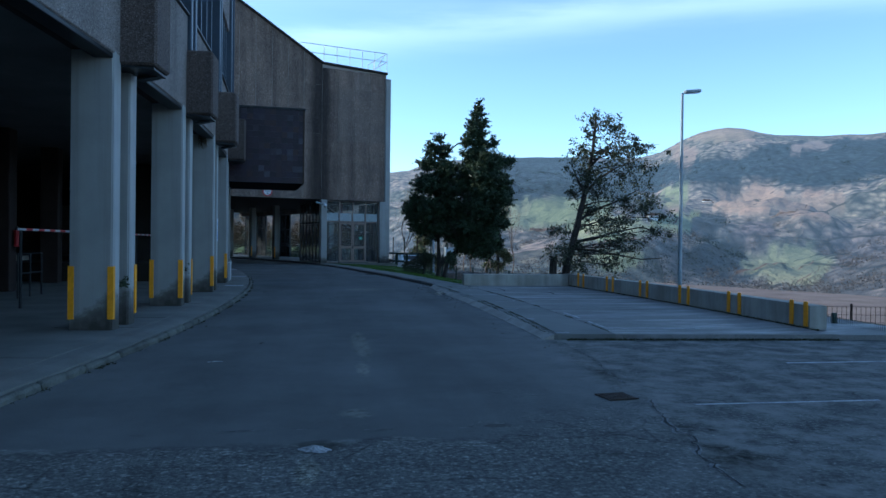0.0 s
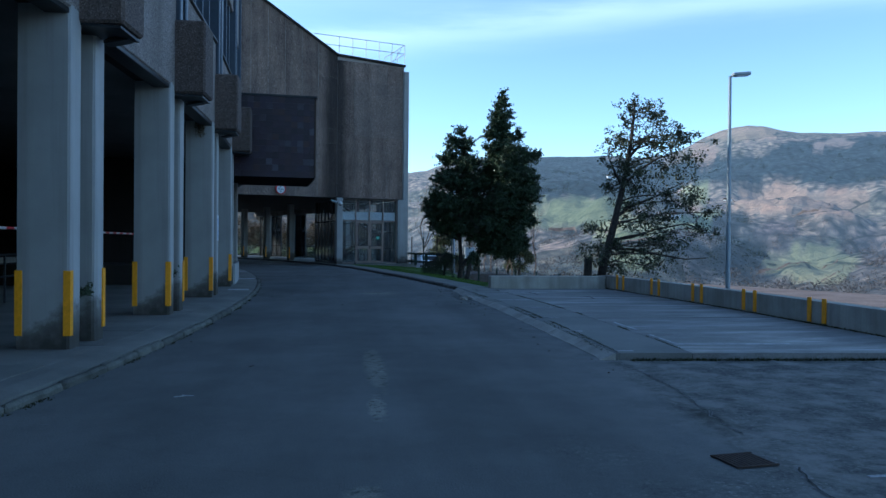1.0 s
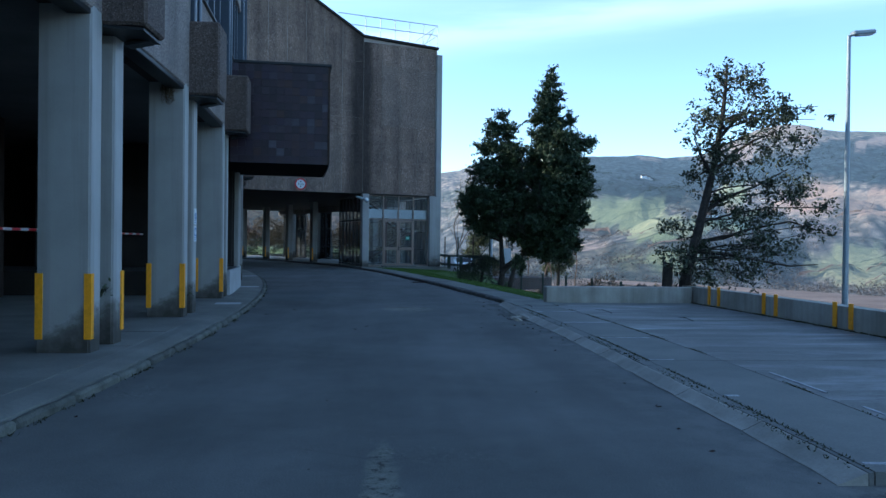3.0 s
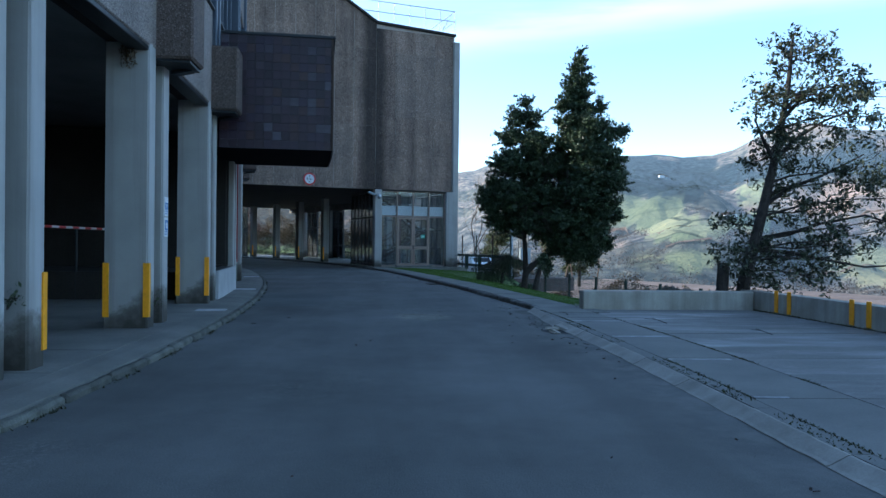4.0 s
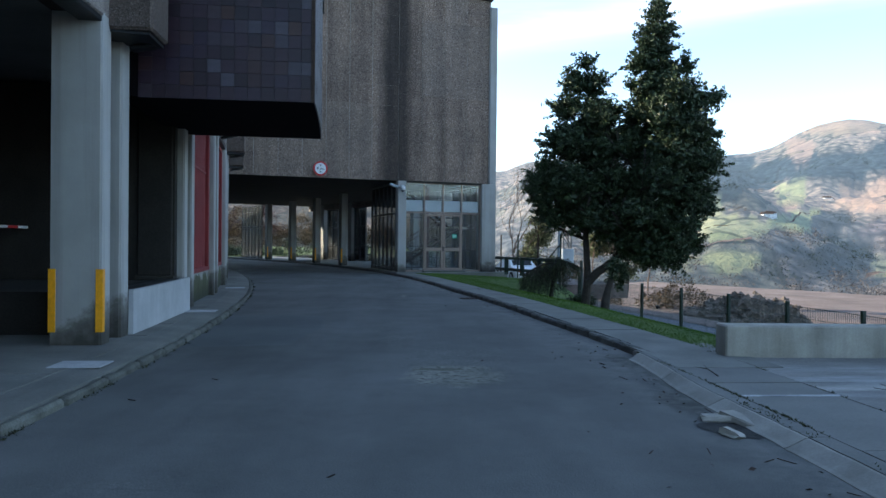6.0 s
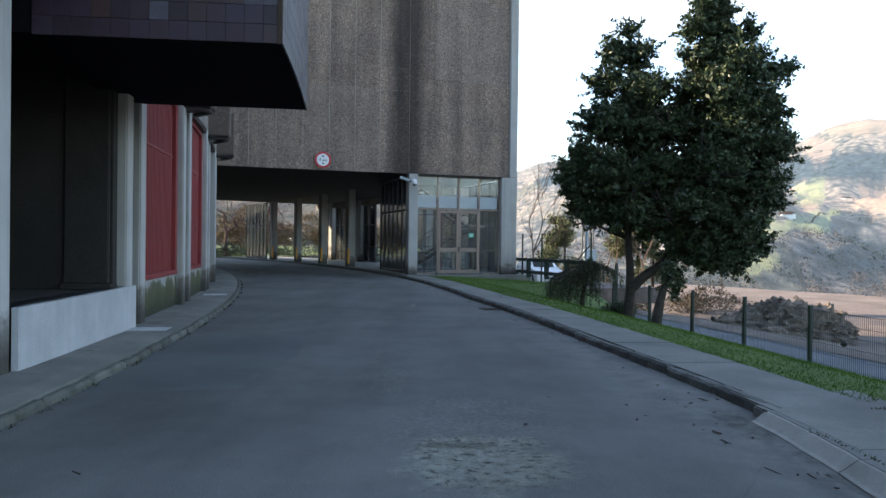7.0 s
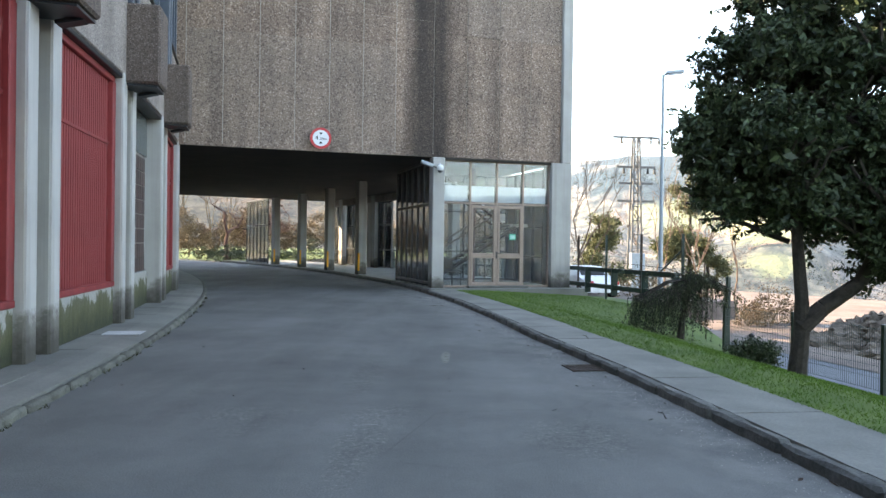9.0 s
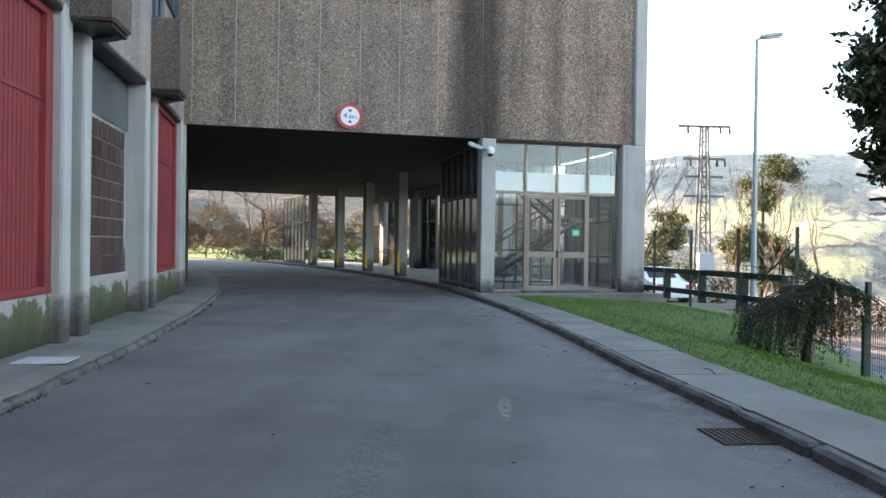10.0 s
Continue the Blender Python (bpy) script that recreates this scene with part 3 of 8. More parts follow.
def thing(name, bm, material, label, category, group="", kind="", m=None):
    data = None if bm is None else (mesh_of(name, bm, material) if isinstance(bm, bmesh.types.BMesh) else bm)
    ob = new(name, data)
    if m is not None:
        ob.matrix_world = m
    return tagged(ob, label, category, group, kind)


def structure(name, bm, material, label="", m=None):
    return thing(name, bm, material, label or name.replace("_", " "), name.split("_")[0], "", "structure", m)


def box(bm, x0, x1, y0, y1, z0, z1, bevel=0.0, m=None, slot=0):
    tmp = bmesh.new() if bevel else bm
    vs = [tmp.verts.new((x, y, z)) for z in (z0, z1) for x, y in ((x0, y0), (x1, y0), (x1, y1), (x0, y1))]
    fs = [tmp.faces.new([vs[i] for i in q]) for q in ((3, 2, 1, 0), (4, 5, 6, 7), (0, 1, 5, 4), (1, 2, 6, 5), (2, 3, 7, 6), (3, 0, 4, 7))]
    for f in fs:
        f.material_index = slot
    if bevel:
        bmesh.ops.bevel(tmp, geom=list(tmp.edges), offset=bevel, segments=1, affect="EDGES")
        remap = {v: bm.verts.new(v.co) for v in tmp.verts}
        vs = list(remap.values())
        for f in tmp.faces:
            nf = bm.faces.new([remap[v] for v in f.verts])
            nf.material_index = slot
        tmp.free()
    if m is not None:
        for v in vs:
            v.co = m @ v.co
    return bm


def bx(*a, **k):
    return box(bmesh.new(), *a, **k)


def tube(bm, a, b, r0, r1=None, n=6, caps=True):
    a, b = Vector(a), Vector(b)
    r1 = r0 if r1 is None else r1
    q = (b - a).to_track_quat("Z", "Y").to_matrix()
    ra = [bm.verts.new(a + q @ Vector((r0 * math.cos(2 * math.pi * i / n), r0 * math.sin(2 * math.pi * i / n), 0))) for i in range(n)]
    rb = [bm.verts.new(b + q @ Vector((r1 * math.cos(2 * math.pi * i / n), r1 * math.sin(2 * math.pi * i / n), 0))) for i in range(n)]
    for i in range(n):
        bm.faces.new((ra[i], ra[(i + 1) % n], rb[(i + 1) % n], rb[i]))
    if caps:
        bm.faces.new(ra[::-1])
        bm.faces.new(rb)
    return bm


def sector(bm, s0, s1, d0, d1, z0, z1, step=1.5):
    """A solid that follows the ring."""
    n = max(1, int(abs(s1 - s0) / step))
    rings = []
    for i in range(n + 1):
        s = s0 + (s1 - s0) * i / n
        rings.append([bm.verts.new(P(s, d, z)) for d, z in ((d0, z0), (d1, z0), (d1, z1), (d0, z1))])
    for a, b in zip(rings, rings[1:]):
        for i in range(4):
            bm.faces.new((a[i], b[i], b[(i + 1) % 4], a[(i + 1) % 4]))
    bm.faces.new(rings[0])
    bm.faces.new(rings[-1][::-1])
    return bm


def sheet_solid(s0, s1, f0, f1, z, n):
    """A slab between two lines along the ring."""
    bm = bmesh.new()
    rings = []
    for i in range(n + 1):
        s = s0 + (s1 - s0) * i / n
        rings.append([bm.verts.new(P(s, d, h)) for d, h in ((f0(s), -0.3), (f1(s), -0.3), (f1(s), z), (f0(s), z))])
    for a, b in zip(rings, rings[1:]):
        for i in range(4):
            bm.faces.new((a[i], b[i], b[(i + 1) % 4], a[(i + 1) % 4]))
    bm.faces.new(rings[0])
    bm.faces.new(rings[-1][::-1])
    return bm


def sheet(s0, s1, d0, d1, zfun, ns, nd_, edge_fun=None):
    bm = bmesh.new()
    g = []
    for i in range(ns + 1):
        s = s0 + (s1 - s0) * i / ns
        row = []
        for j in range(nd_ + 1):
            d = d0 + (d1 - d0) * j / nd_ + (edge_fun(s) if edge_fun else 0.0)
            row.append(bm.verts.new(P(s, d, zfun(s, d) if zfun else bank(s, d))))
        g.append(row)
    for i in range(ns):
        for j in range(nd_):
            bm.faces.new((g[i][j], g[i][j + 1], g[i + 1][j + 1], g[i + 1][j]))
    return bm


def smooth01(t):
    t = max(0.0, min(1.0, t))
    return t * t * (3 - 2 * t)


# ---- ground, road, pavements ----
RIGHT = [(-45, 6.7), (6.6, 6.7), (10, 6.56), (18, 6.52), (21, 6.70), (25, 6.95), (31, 7.25), (80, 7.3)]


def rk(s):
    """Distance of the right kerb's foot from the front line."""
    for (a, p), (b, q) in zip(RIGHT, RIGHT[1:]):
        if s <= b:
            return p + (q - p) * (s - a) / (b - a)
    return RIGHT[-1][1]


def bank(s, d):
    """Height of the grass bank beside the road; level near the tower."""
    level = smooth01((s - 20.5) / 4.5)
    e = max(0.0, d - rk(s) - 1.6)
    drop = 0.255 * e * e / (e + 0.25)
    return 0.095 - (1 - level) * min(drop, 2.4) - level * min(drop * 0.22, 1.0)


def yard_z(s, d):
    return -1.38 - 2.5 * smooth01((d - 16) / 16.0) * (1 - smooth01((s - 33) / 8.0) * (1 - smooth01((d - 22) / 9.0)))


def near_ground(x, y):
    r = math.hypot(x - CX, y - CY)
    d = r - R0
    s = R0 * math.atan2(y - CY, x - CX)
    if d < 7.6 and -46 < s < 80:
        z = -0.45
    elif d < 12.3:
        z = bank(s, d) - 0.25
    else:
        z = yard_z(s, d) - 0.15
    far = math.hypot(x - 2, y - 15)
    return z - 42.0 * smooth01((far - 82) / 190.0) if d > 12 else z


def make_ground():
    bm = bmesh.new()
    rs = [0.5 * 1.085 ** i for i in range(76)]
    na = 150
    g = [[bm.verts.new((2 + r * math.sin(2 * math.pi * i / na), 15 + r * math.cos(2 * math.pi * i / na), 0)) for i in range(na)] for r in rs]
    for row in g:
        for v in row:
            v.co.z = near_ground(v.co.x, v.co.y)
    for a, b in zip(g, g[1:]):
        for i in range(na):
            bm.faces.new((a[i], a[(i + 1) % na], b[(i + 1) % na], b[i]))
    bm.faces.new(g[0][::-1])
    ob = structure("ground", bm, M_GROUND, "rough dry grassland falling away into the valley")
    for p in ob.data.polygons:
        p.use_smooth = True


SKY = [(-180, 3.0), (-60, 4.5), (-30, 4.8), (-5, 5.0), (4, 5.2), (6.4, 5.4), (8, 6.0), (10.7, 6.3), (13, 6.5), (17, 6.45), (20, 6.55), (22, 6.3), (24, 6.4), (25.5, 6.75), (27.1, 7.6), (28.3, 8.07), (29.4, 8.34), (30.2, 8.42), (31.3, 8.25), (32.4, 7.95), (33.5, 7.72), (36, 7.53), (39.2, 7.47), (46, 7.6), (55, 6.8), (80, 5.0), (180, 3.0)]


def lerp_table(tab, v):
    for (a, p), (b, q) in zip(tab, tab[1:]):
        if v <= b:
            return p + (q - p) * (v - a) / (b - a)
    return tab[-1][1]


def ridge(az):
    r = 2300.0 + 250 * noise.noise((az * 0.08, 3.1, 0))
    return r, r * math.tan(radians(lerp_table(SKY, az)))


def hill_z(az, r):
    x, y = 2 + r * math.sin(radians(az)), 15 + r * math.cos(radians(az))
    ridge_r, top = ridge(az)
    t = smooth01((r - 420) / (ridge_r - 420))
    z = -45 + (top + 45) * t ** 1.25
    # a green spur in front of the ridge and side valleys
    z += 78 * math.exp(-((az - 24) / 7.0) ** 2) * math.exp(-((r - 820) / 260.0) ** 2)
    z += 55 * math.exp(-((az - 11) / 6.0) ** 2) * math.exp(-((r - 900) / 300.0) ** 2)
    z += 28 * math.exp(-((az - 44) / 8.0) ** 2) * math.exp(-((r - 620) / 260.0) ** 2)
    k = min(1.0, max(0.0, (r - 300) / 500.0)) * (1 - smooth01((r - 1250) / 800.0) * 0.9)
    z += k * (68 * noise.fractal((x * 0.0026, y * 0.0026, 0.3), 0.9, 2.1, 6) + 7 * noise.noise((x * 0.011, y * 0.011, 2.0)))
    z += 3 * noise.noise((az * 0.5, r * 0.002, 1.0)) * smooth01((r - 1500) / 600)
    if r < 240:
        z = -43 + (z + 43) * (r - 170) / 70.0
    if r > ridge_r:
        z = min(z, top - (r - ridge_r) * 0.25)
    return x, y, z


def blob_mask(az, el, a0, e0, ra, re, x, y, ragged=0.62):
    """How far a place lies inside a stretch of land with a ragged border."""
    q = ((az - a0) / ra) ** 2 + ((el - e0) / re) ** 2
    q += ragged * noise.fractal((x * 0.006, y * 0.006, 5.0 + a0), 0.8, 2.1, 5)
    return 1 - smooth01((q - 0.85) / 0.2)


# colour, share of trees, and where each stretch lies: bearing, height over the horizon, half widths
LAND = [
    ((0.105, 0.098, 0.092), 0.85, 20, -2.5, 34, 4.2),
    ((0.017, 0.029, 0.036), 1.00, 37, 6.0, 8.5, 1.6),
    ((0.017, 0.030, 0.038), 1.00, 17, 5.0, 9.2, 1.9),
    ((0.016, 0.028, 0.036), 1.00, 29.0, 5.6, 4.6, 1.2),
    ((0.016, 0.028, 0.036), 1.00, 22.0, 3.9, 2.6, 1.4),
    ((0.23, 0.165, 0.125), 0.10, 29.9, 8.1, 2.5, 0.62),
    ((0.20, 0.140, 0.112), 0.25, 27.3, 6.6, 1.1, 0.9),
    ((0.17, 0.130, 0.112), 0.30, 35.6, 7.0, 1.4, 0.35),
    ((0.105, 0.092, 0.080), 0.55, 24.9, 3.4, 1.5, 0.8),
    ((0.205, 0.145, 0.108), 0.12, 31.8, 3.5, 2.4, 0.95),
    ((0.20, 0.140, 0.105), 0.12, 36.0, 3.0, 2.4, 1.0),
    ((0.150, 0.158, 0.090), 0.05, 17.6, 2.4, 4.4, 1.3),
    ((0.150, 0.160, 0.092), 0.10, 22.0, 1.4, 3.2, 1.0),
    ((0.168, 0.178, 0.096), 0.05, 26.9, 3.9, 1.3, 0.75),
    ((0.165, 0.120, 0.100), 0.20, 26.0, 2.6, 1.3, 0.45),
    ((0.150, 0.172, 0.092), 0.05, 27.3, 1.7, 2.0, 0.75),
    ((0.158, 0.160, 0.092), 0.15, 22.9, -0.9, 2.2, 0.85),
    ((0.130, 0.115, 0.070), 0.75, 19.6, -1.1, 1.9, 0.7),
    ((0.026, 0.034, 0.042), 1.00, 29.3, 1.9, 1.3, 0.6),
    ((0.060, 0.058, 0.062), 0.95, 27.0, -1.3, 2.8, 1.5),
    # valley woods; the shade they lie in is part of this dark colour
    ((0.020, 0.029, 0.038), 1.00, 30.2, -0.6, 2.2, 1.1),
    ((0.135, 0.140, 0.085), 0.15, 35.0, -1.3, 3.2, 1.3),
    ((0.095, 0.080, 0.082), 0.95, 32.4, 1.0, 1.8, 1.4),
    ((0.10, 0.085, 0.085), 0.95, 40.5, -1.0, 4.2, 3.2),
    ((0.16, 0.125, 0.105), 0.60, 14.0, -0.4, 4.0, 1.5),
]


def land_cover(az, r, x, y, z):
    el = math.degrees(math.atan2(z - 1.4, r + 12 * math.cos(radians(az))))
    col, tree = Vector((0.17, 0.14, 0.115)), 0.5
    for c, k, a0, e0, ra, re in LAND:
        m = blob_mask(az, el, a0, e0, ra, re, x, y)
        col = col.lerp(Vector(c), m)
        tree += (k - tree) * m
    # hills left of bearing 4 are painted darker to hold down their glare
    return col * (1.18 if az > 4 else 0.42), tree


def make_hills():
    azs = [-180 + 6 * i for i in range(25)] + [-30 + 0.5 * i for i in range(60)] + [0.16 * i for i in range(313)] + [50 + 1.0 * i for i in range(10)] + [60 + 6 * i for i in range(21)]
    rs = [170 * 1.028 ** i for i in range(106)]
    verts, faces, trees, air, cover = [], [], [], [], []
    for r in rs:
        for az in azs:
            x, y, z = hill_z(az, r)
            verts.append((x, y, z))
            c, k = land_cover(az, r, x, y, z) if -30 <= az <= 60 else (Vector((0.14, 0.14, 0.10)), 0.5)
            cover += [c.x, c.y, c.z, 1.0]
            trees.append(k)
            # haze glow grows with distance; cut left of bearing 4 against overexposure
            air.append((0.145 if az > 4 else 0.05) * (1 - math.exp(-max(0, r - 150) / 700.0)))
    na = len(azs)
    for i in range(len(rs) - 1):
        for j in range(na):
            k = (j + 1) % na
            faces.append((i * na + j, i * na + k, (i + 1) * na + k, (i + 1) * na + j))
    me = bpy.data.meshes.new("backdrop")
    me.from_pydata(verts, [], faces)
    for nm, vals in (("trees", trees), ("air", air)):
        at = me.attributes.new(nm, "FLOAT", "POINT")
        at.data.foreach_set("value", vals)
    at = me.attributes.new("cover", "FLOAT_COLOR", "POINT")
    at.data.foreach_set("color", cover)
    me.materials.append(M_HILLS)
    for p in me.polygons:
        p.use_smooth = True
    structure("backdrop", me, None, "hazy wooded hills and pastures across the valley")


make_ground()
make_hills()

# carriageway: the ring road, widening into a yard before the parking slab
road_bm = bmesh.new()
edge = [(-45, 16.0), (-6.5, 16.0), (-6.45, 6.50), (5.0, 6.50), (6.0, 6.75)]
stations = [-45 + 1.0 * i for i in range(38)] + [-7.0, -6.5, -6.45] + [-6 + 0.8 * i for i in range(106)]
rows_ = []
for s in stations:
    d1 = lerp_table(edge, s) if s < 6.0 else rk(s) + 0.06
    rows_.append([road_bm.verts.new(P(s, 0.5 + (d1 - 0.5) * j / 8, 0.0)) for j in range(9)])
for a, b in zip(rows_, rows_[1:]):
    for j in range(8):
        road_bm.faces.new((a[j], a[j + 1], b[j + 1], b[j]))
structure("road", road_bm, M_ASPHALT, "worn dark asphalt service road curving under the building")

LK = 0.745                             # middle of the low left kerb
pave = structure("pavement_left", sector(bmesh.new(), -45, 78, -9.0, 0.30, -0.3, 0.115), M_PAVE, "grey concrete pavement along the colonnade")
for i_ in range(30):
    a_ = -12.0 + 1.5 * i_
    part("paving_slab", sector(bmesh.new(), a_ + 0.006, a_ + 1.494, -0.95, 0.292, 0.0, 0.1195 + 0.0025 * (i_ * 7 % 3 - 1), 0.75), M_PAVE, pave)
strip_bm = bmesh.new()
strip_rows = []
for i_ in range(101):
    s_ = -45 + 1.23 * i_
    strip_rows.append([strip_bm.verts.new(P(s_, d_, z_)) for d_, z_ in ((0.30, -0.2), (0.30, 0.115), (0.48, 0.111), (LK - 0.05, 0.086), (LK - 0.05, -0.2))])
for a_, b_ in zip(strip_rows, strip_rows[1:]):
    for j_ in range(4):
        strip_bm.faces.new((a_[j_], b_[j_], b_[j_ + 1], a_[j_ + 1]))
structure("pavement_edge", strip_bm, M_PAVE, "worn edge of the pavement sloping to the road")
pave_r = structure("pavement_right", sheet_solid(6.6, 27.9, lambda s: rk(s) + 0.16, lambda s: rk(s) + 0.96, 0.090, 24), M_PAVE, "narrow grey concrete footpath beside the grass")
for i_ in range(14):
    a_ = 6.62 + 1.52 * i_
    part("paving_slab", sheet_solid(a_ + 0.005, min(a_ + 1.515, 27.88), lambda s: rk(s) + 0.15, lambda s: rk(s) + 0.97, 0.100 + 0.003 * (i_ % 3 - 1), 3), M_PAVE, pave_r)
structure("pavement_lobby", sheet_solid(27.9, 60, lambda s: rk(s) + 0.15, lambda s: 12.55, 0.125, 30), M_PAVE, "grey concrete floor round the glazed lobby and colonnade")
structure("turf_bank", sheet(6.0, 28.0, 0.97, 6.2, None, 60, 16, rk), M_TURF, "green grass bank beside the footpath")
structure("service_road", sheet(-10, 60, 12.7, 16.2, yard_z, 60, 4), M_PATH, "bluish grey service road below the bank")
structure("dirt_yard", sheet(-12, 62, 16.2, 74, lambda s, d: yard_z(s, d) + 0.02 + 0.07 * noise.noise((s * 0.2, d * 0.2, 0)) * smooth01((d - 17) / 4), 74, 36), M_DIRT, "reddish bare earth yard with tracks")


def parking_slab():
    slab = structure("parking_slab", sector(bmesh.new(), -6.45, 6.15, 6.665, 13.0, -0.3, 0.076), M_SLAB, "worn concrete parking slab with faded markings")
    cuts_s = [-6.47, -4.5, -2.4, -0.3, 1.9, 4.1, 6.15]
    cuts_d = [6.67, 7.60, 11.25]
    for a, b in zip(cuts_s, cuts_s[1:]):
        for c, e, mat_ in zip(cuts_d, cuts_d[1:], (M_SLABEDGE, M_SLAB)):
            lift = 0.085 + random.uniform(-0.004, 0.004)
            part("slab_panel", sector(bmesh.new(), a + 0.008, b - 0.008, c + 0.006, e - 0.01, 0.0, lift, 1.1), mat_, slab)
    for i in range(6):
        s, w = 3.50 - 1.965 * i, (0.90, 0.9, 0.75, 0.3, 0.12, 0.2)[i]
        part("marking", sector(bmesh.new(), s, s + 0.045, 6.70, 6.70 + w, 0.085, 0.0915, 0.5), M_MARK, slab, "worn white paint line")
    for s0, s1, d in ((-5.7, -4.75, 7.70), (-4.2, -3.2, 7.72), (-5.75, -5.70, 7.7)):
        part("marking", sector(bmesh.new(), s0, s1, d, d + 0.035 if s1 - s0 > 0.1 else d + 1.6, 0.085, 0.0915, 0.5), M_MARK, slab, "worn white paint line")


parking_slab()
edge_bm = bmesh.new()
er = random.Random(5)
for i in range(1500):
    d_ = er.uniform(6.8, 11.2)
    p_ = P(-6.48 - abs(er.gauss(0, 0.035)), d_, 0.0)
    a_ = er.uniform(0, 6.28)
    w_ = Vector((math.cos(a_), math.sin(a_), 0)) * 0.008
    edge_bm.faces.new([edge_bm.verts.new(v) for v in (p_ - w_, p_ + w_, p_ + Vector((er.gauss(0, 0.02), er.gauss(-0.01, 0.02), er.uniform(0.006, 0.045))))])
for i in range(6000):
    s_, d_ = er.uniform(-6.4, 6.0), (6.667, 7.60, 6.667, 7.60, 6.52 + abs(er.gauss(0, 0.05)))[i % 5]
    if noise.noise((s_ * 1.7, d_, 0)) < er.uniform(-0.35, 0.25) or (d_ < 6.66 and s_ > 3.4):
        continue
    p_ = P(s_, d_ + er.gauss(0, 0.014), 0.084)
    a_ = er.uniform(0, 6.28)
    w_ = Vector((math.cos(a_), math.sin(a_), 0)) * er.uniform(0.004, 0.011)
    edge_bm.faces.new([edge_bm.verts.new(v) for v in (p_ - w_, p_ + w_, p_ + Vector((er.gauss(0, 0.012), er.gauss(0, 0.012), er.uniform(0.004, 0.022))))])
for i in range(2600):
    s_, d_ = (er.uniform(-6.1, 5.8), 11.21) if i % 4 else (5.95 + er.uniform(-0.02, 0.02), er.uniform(7.6, 11.2))
    p_ = P(s_, d_ - abs(er.gauss(0, 0.02)), 0.085)
    a_ = er.uniform(0, 6.28)
    w_ = Vector((math.cos(a_), math.sin(a_), 0)) * er.uniform(0.006, 0.016)
    edge_bm.faces.new([edge_bm.verts.new(v) for v in (p_ - w_, p_ + w_, p_ + Vector((er.gauss(0, 0.015), er.gauss(0, 0.015), er.uniform(0.008, 0.04))))])
thing("weeds", edge_bm, leaf_mat("dark_weeds", (0.025, 0.030, 0.012), (0.06, 0.065, 0.025), 0.8), "dark weeds and moss in the joints round the slab", "weeds", kind="stuff")


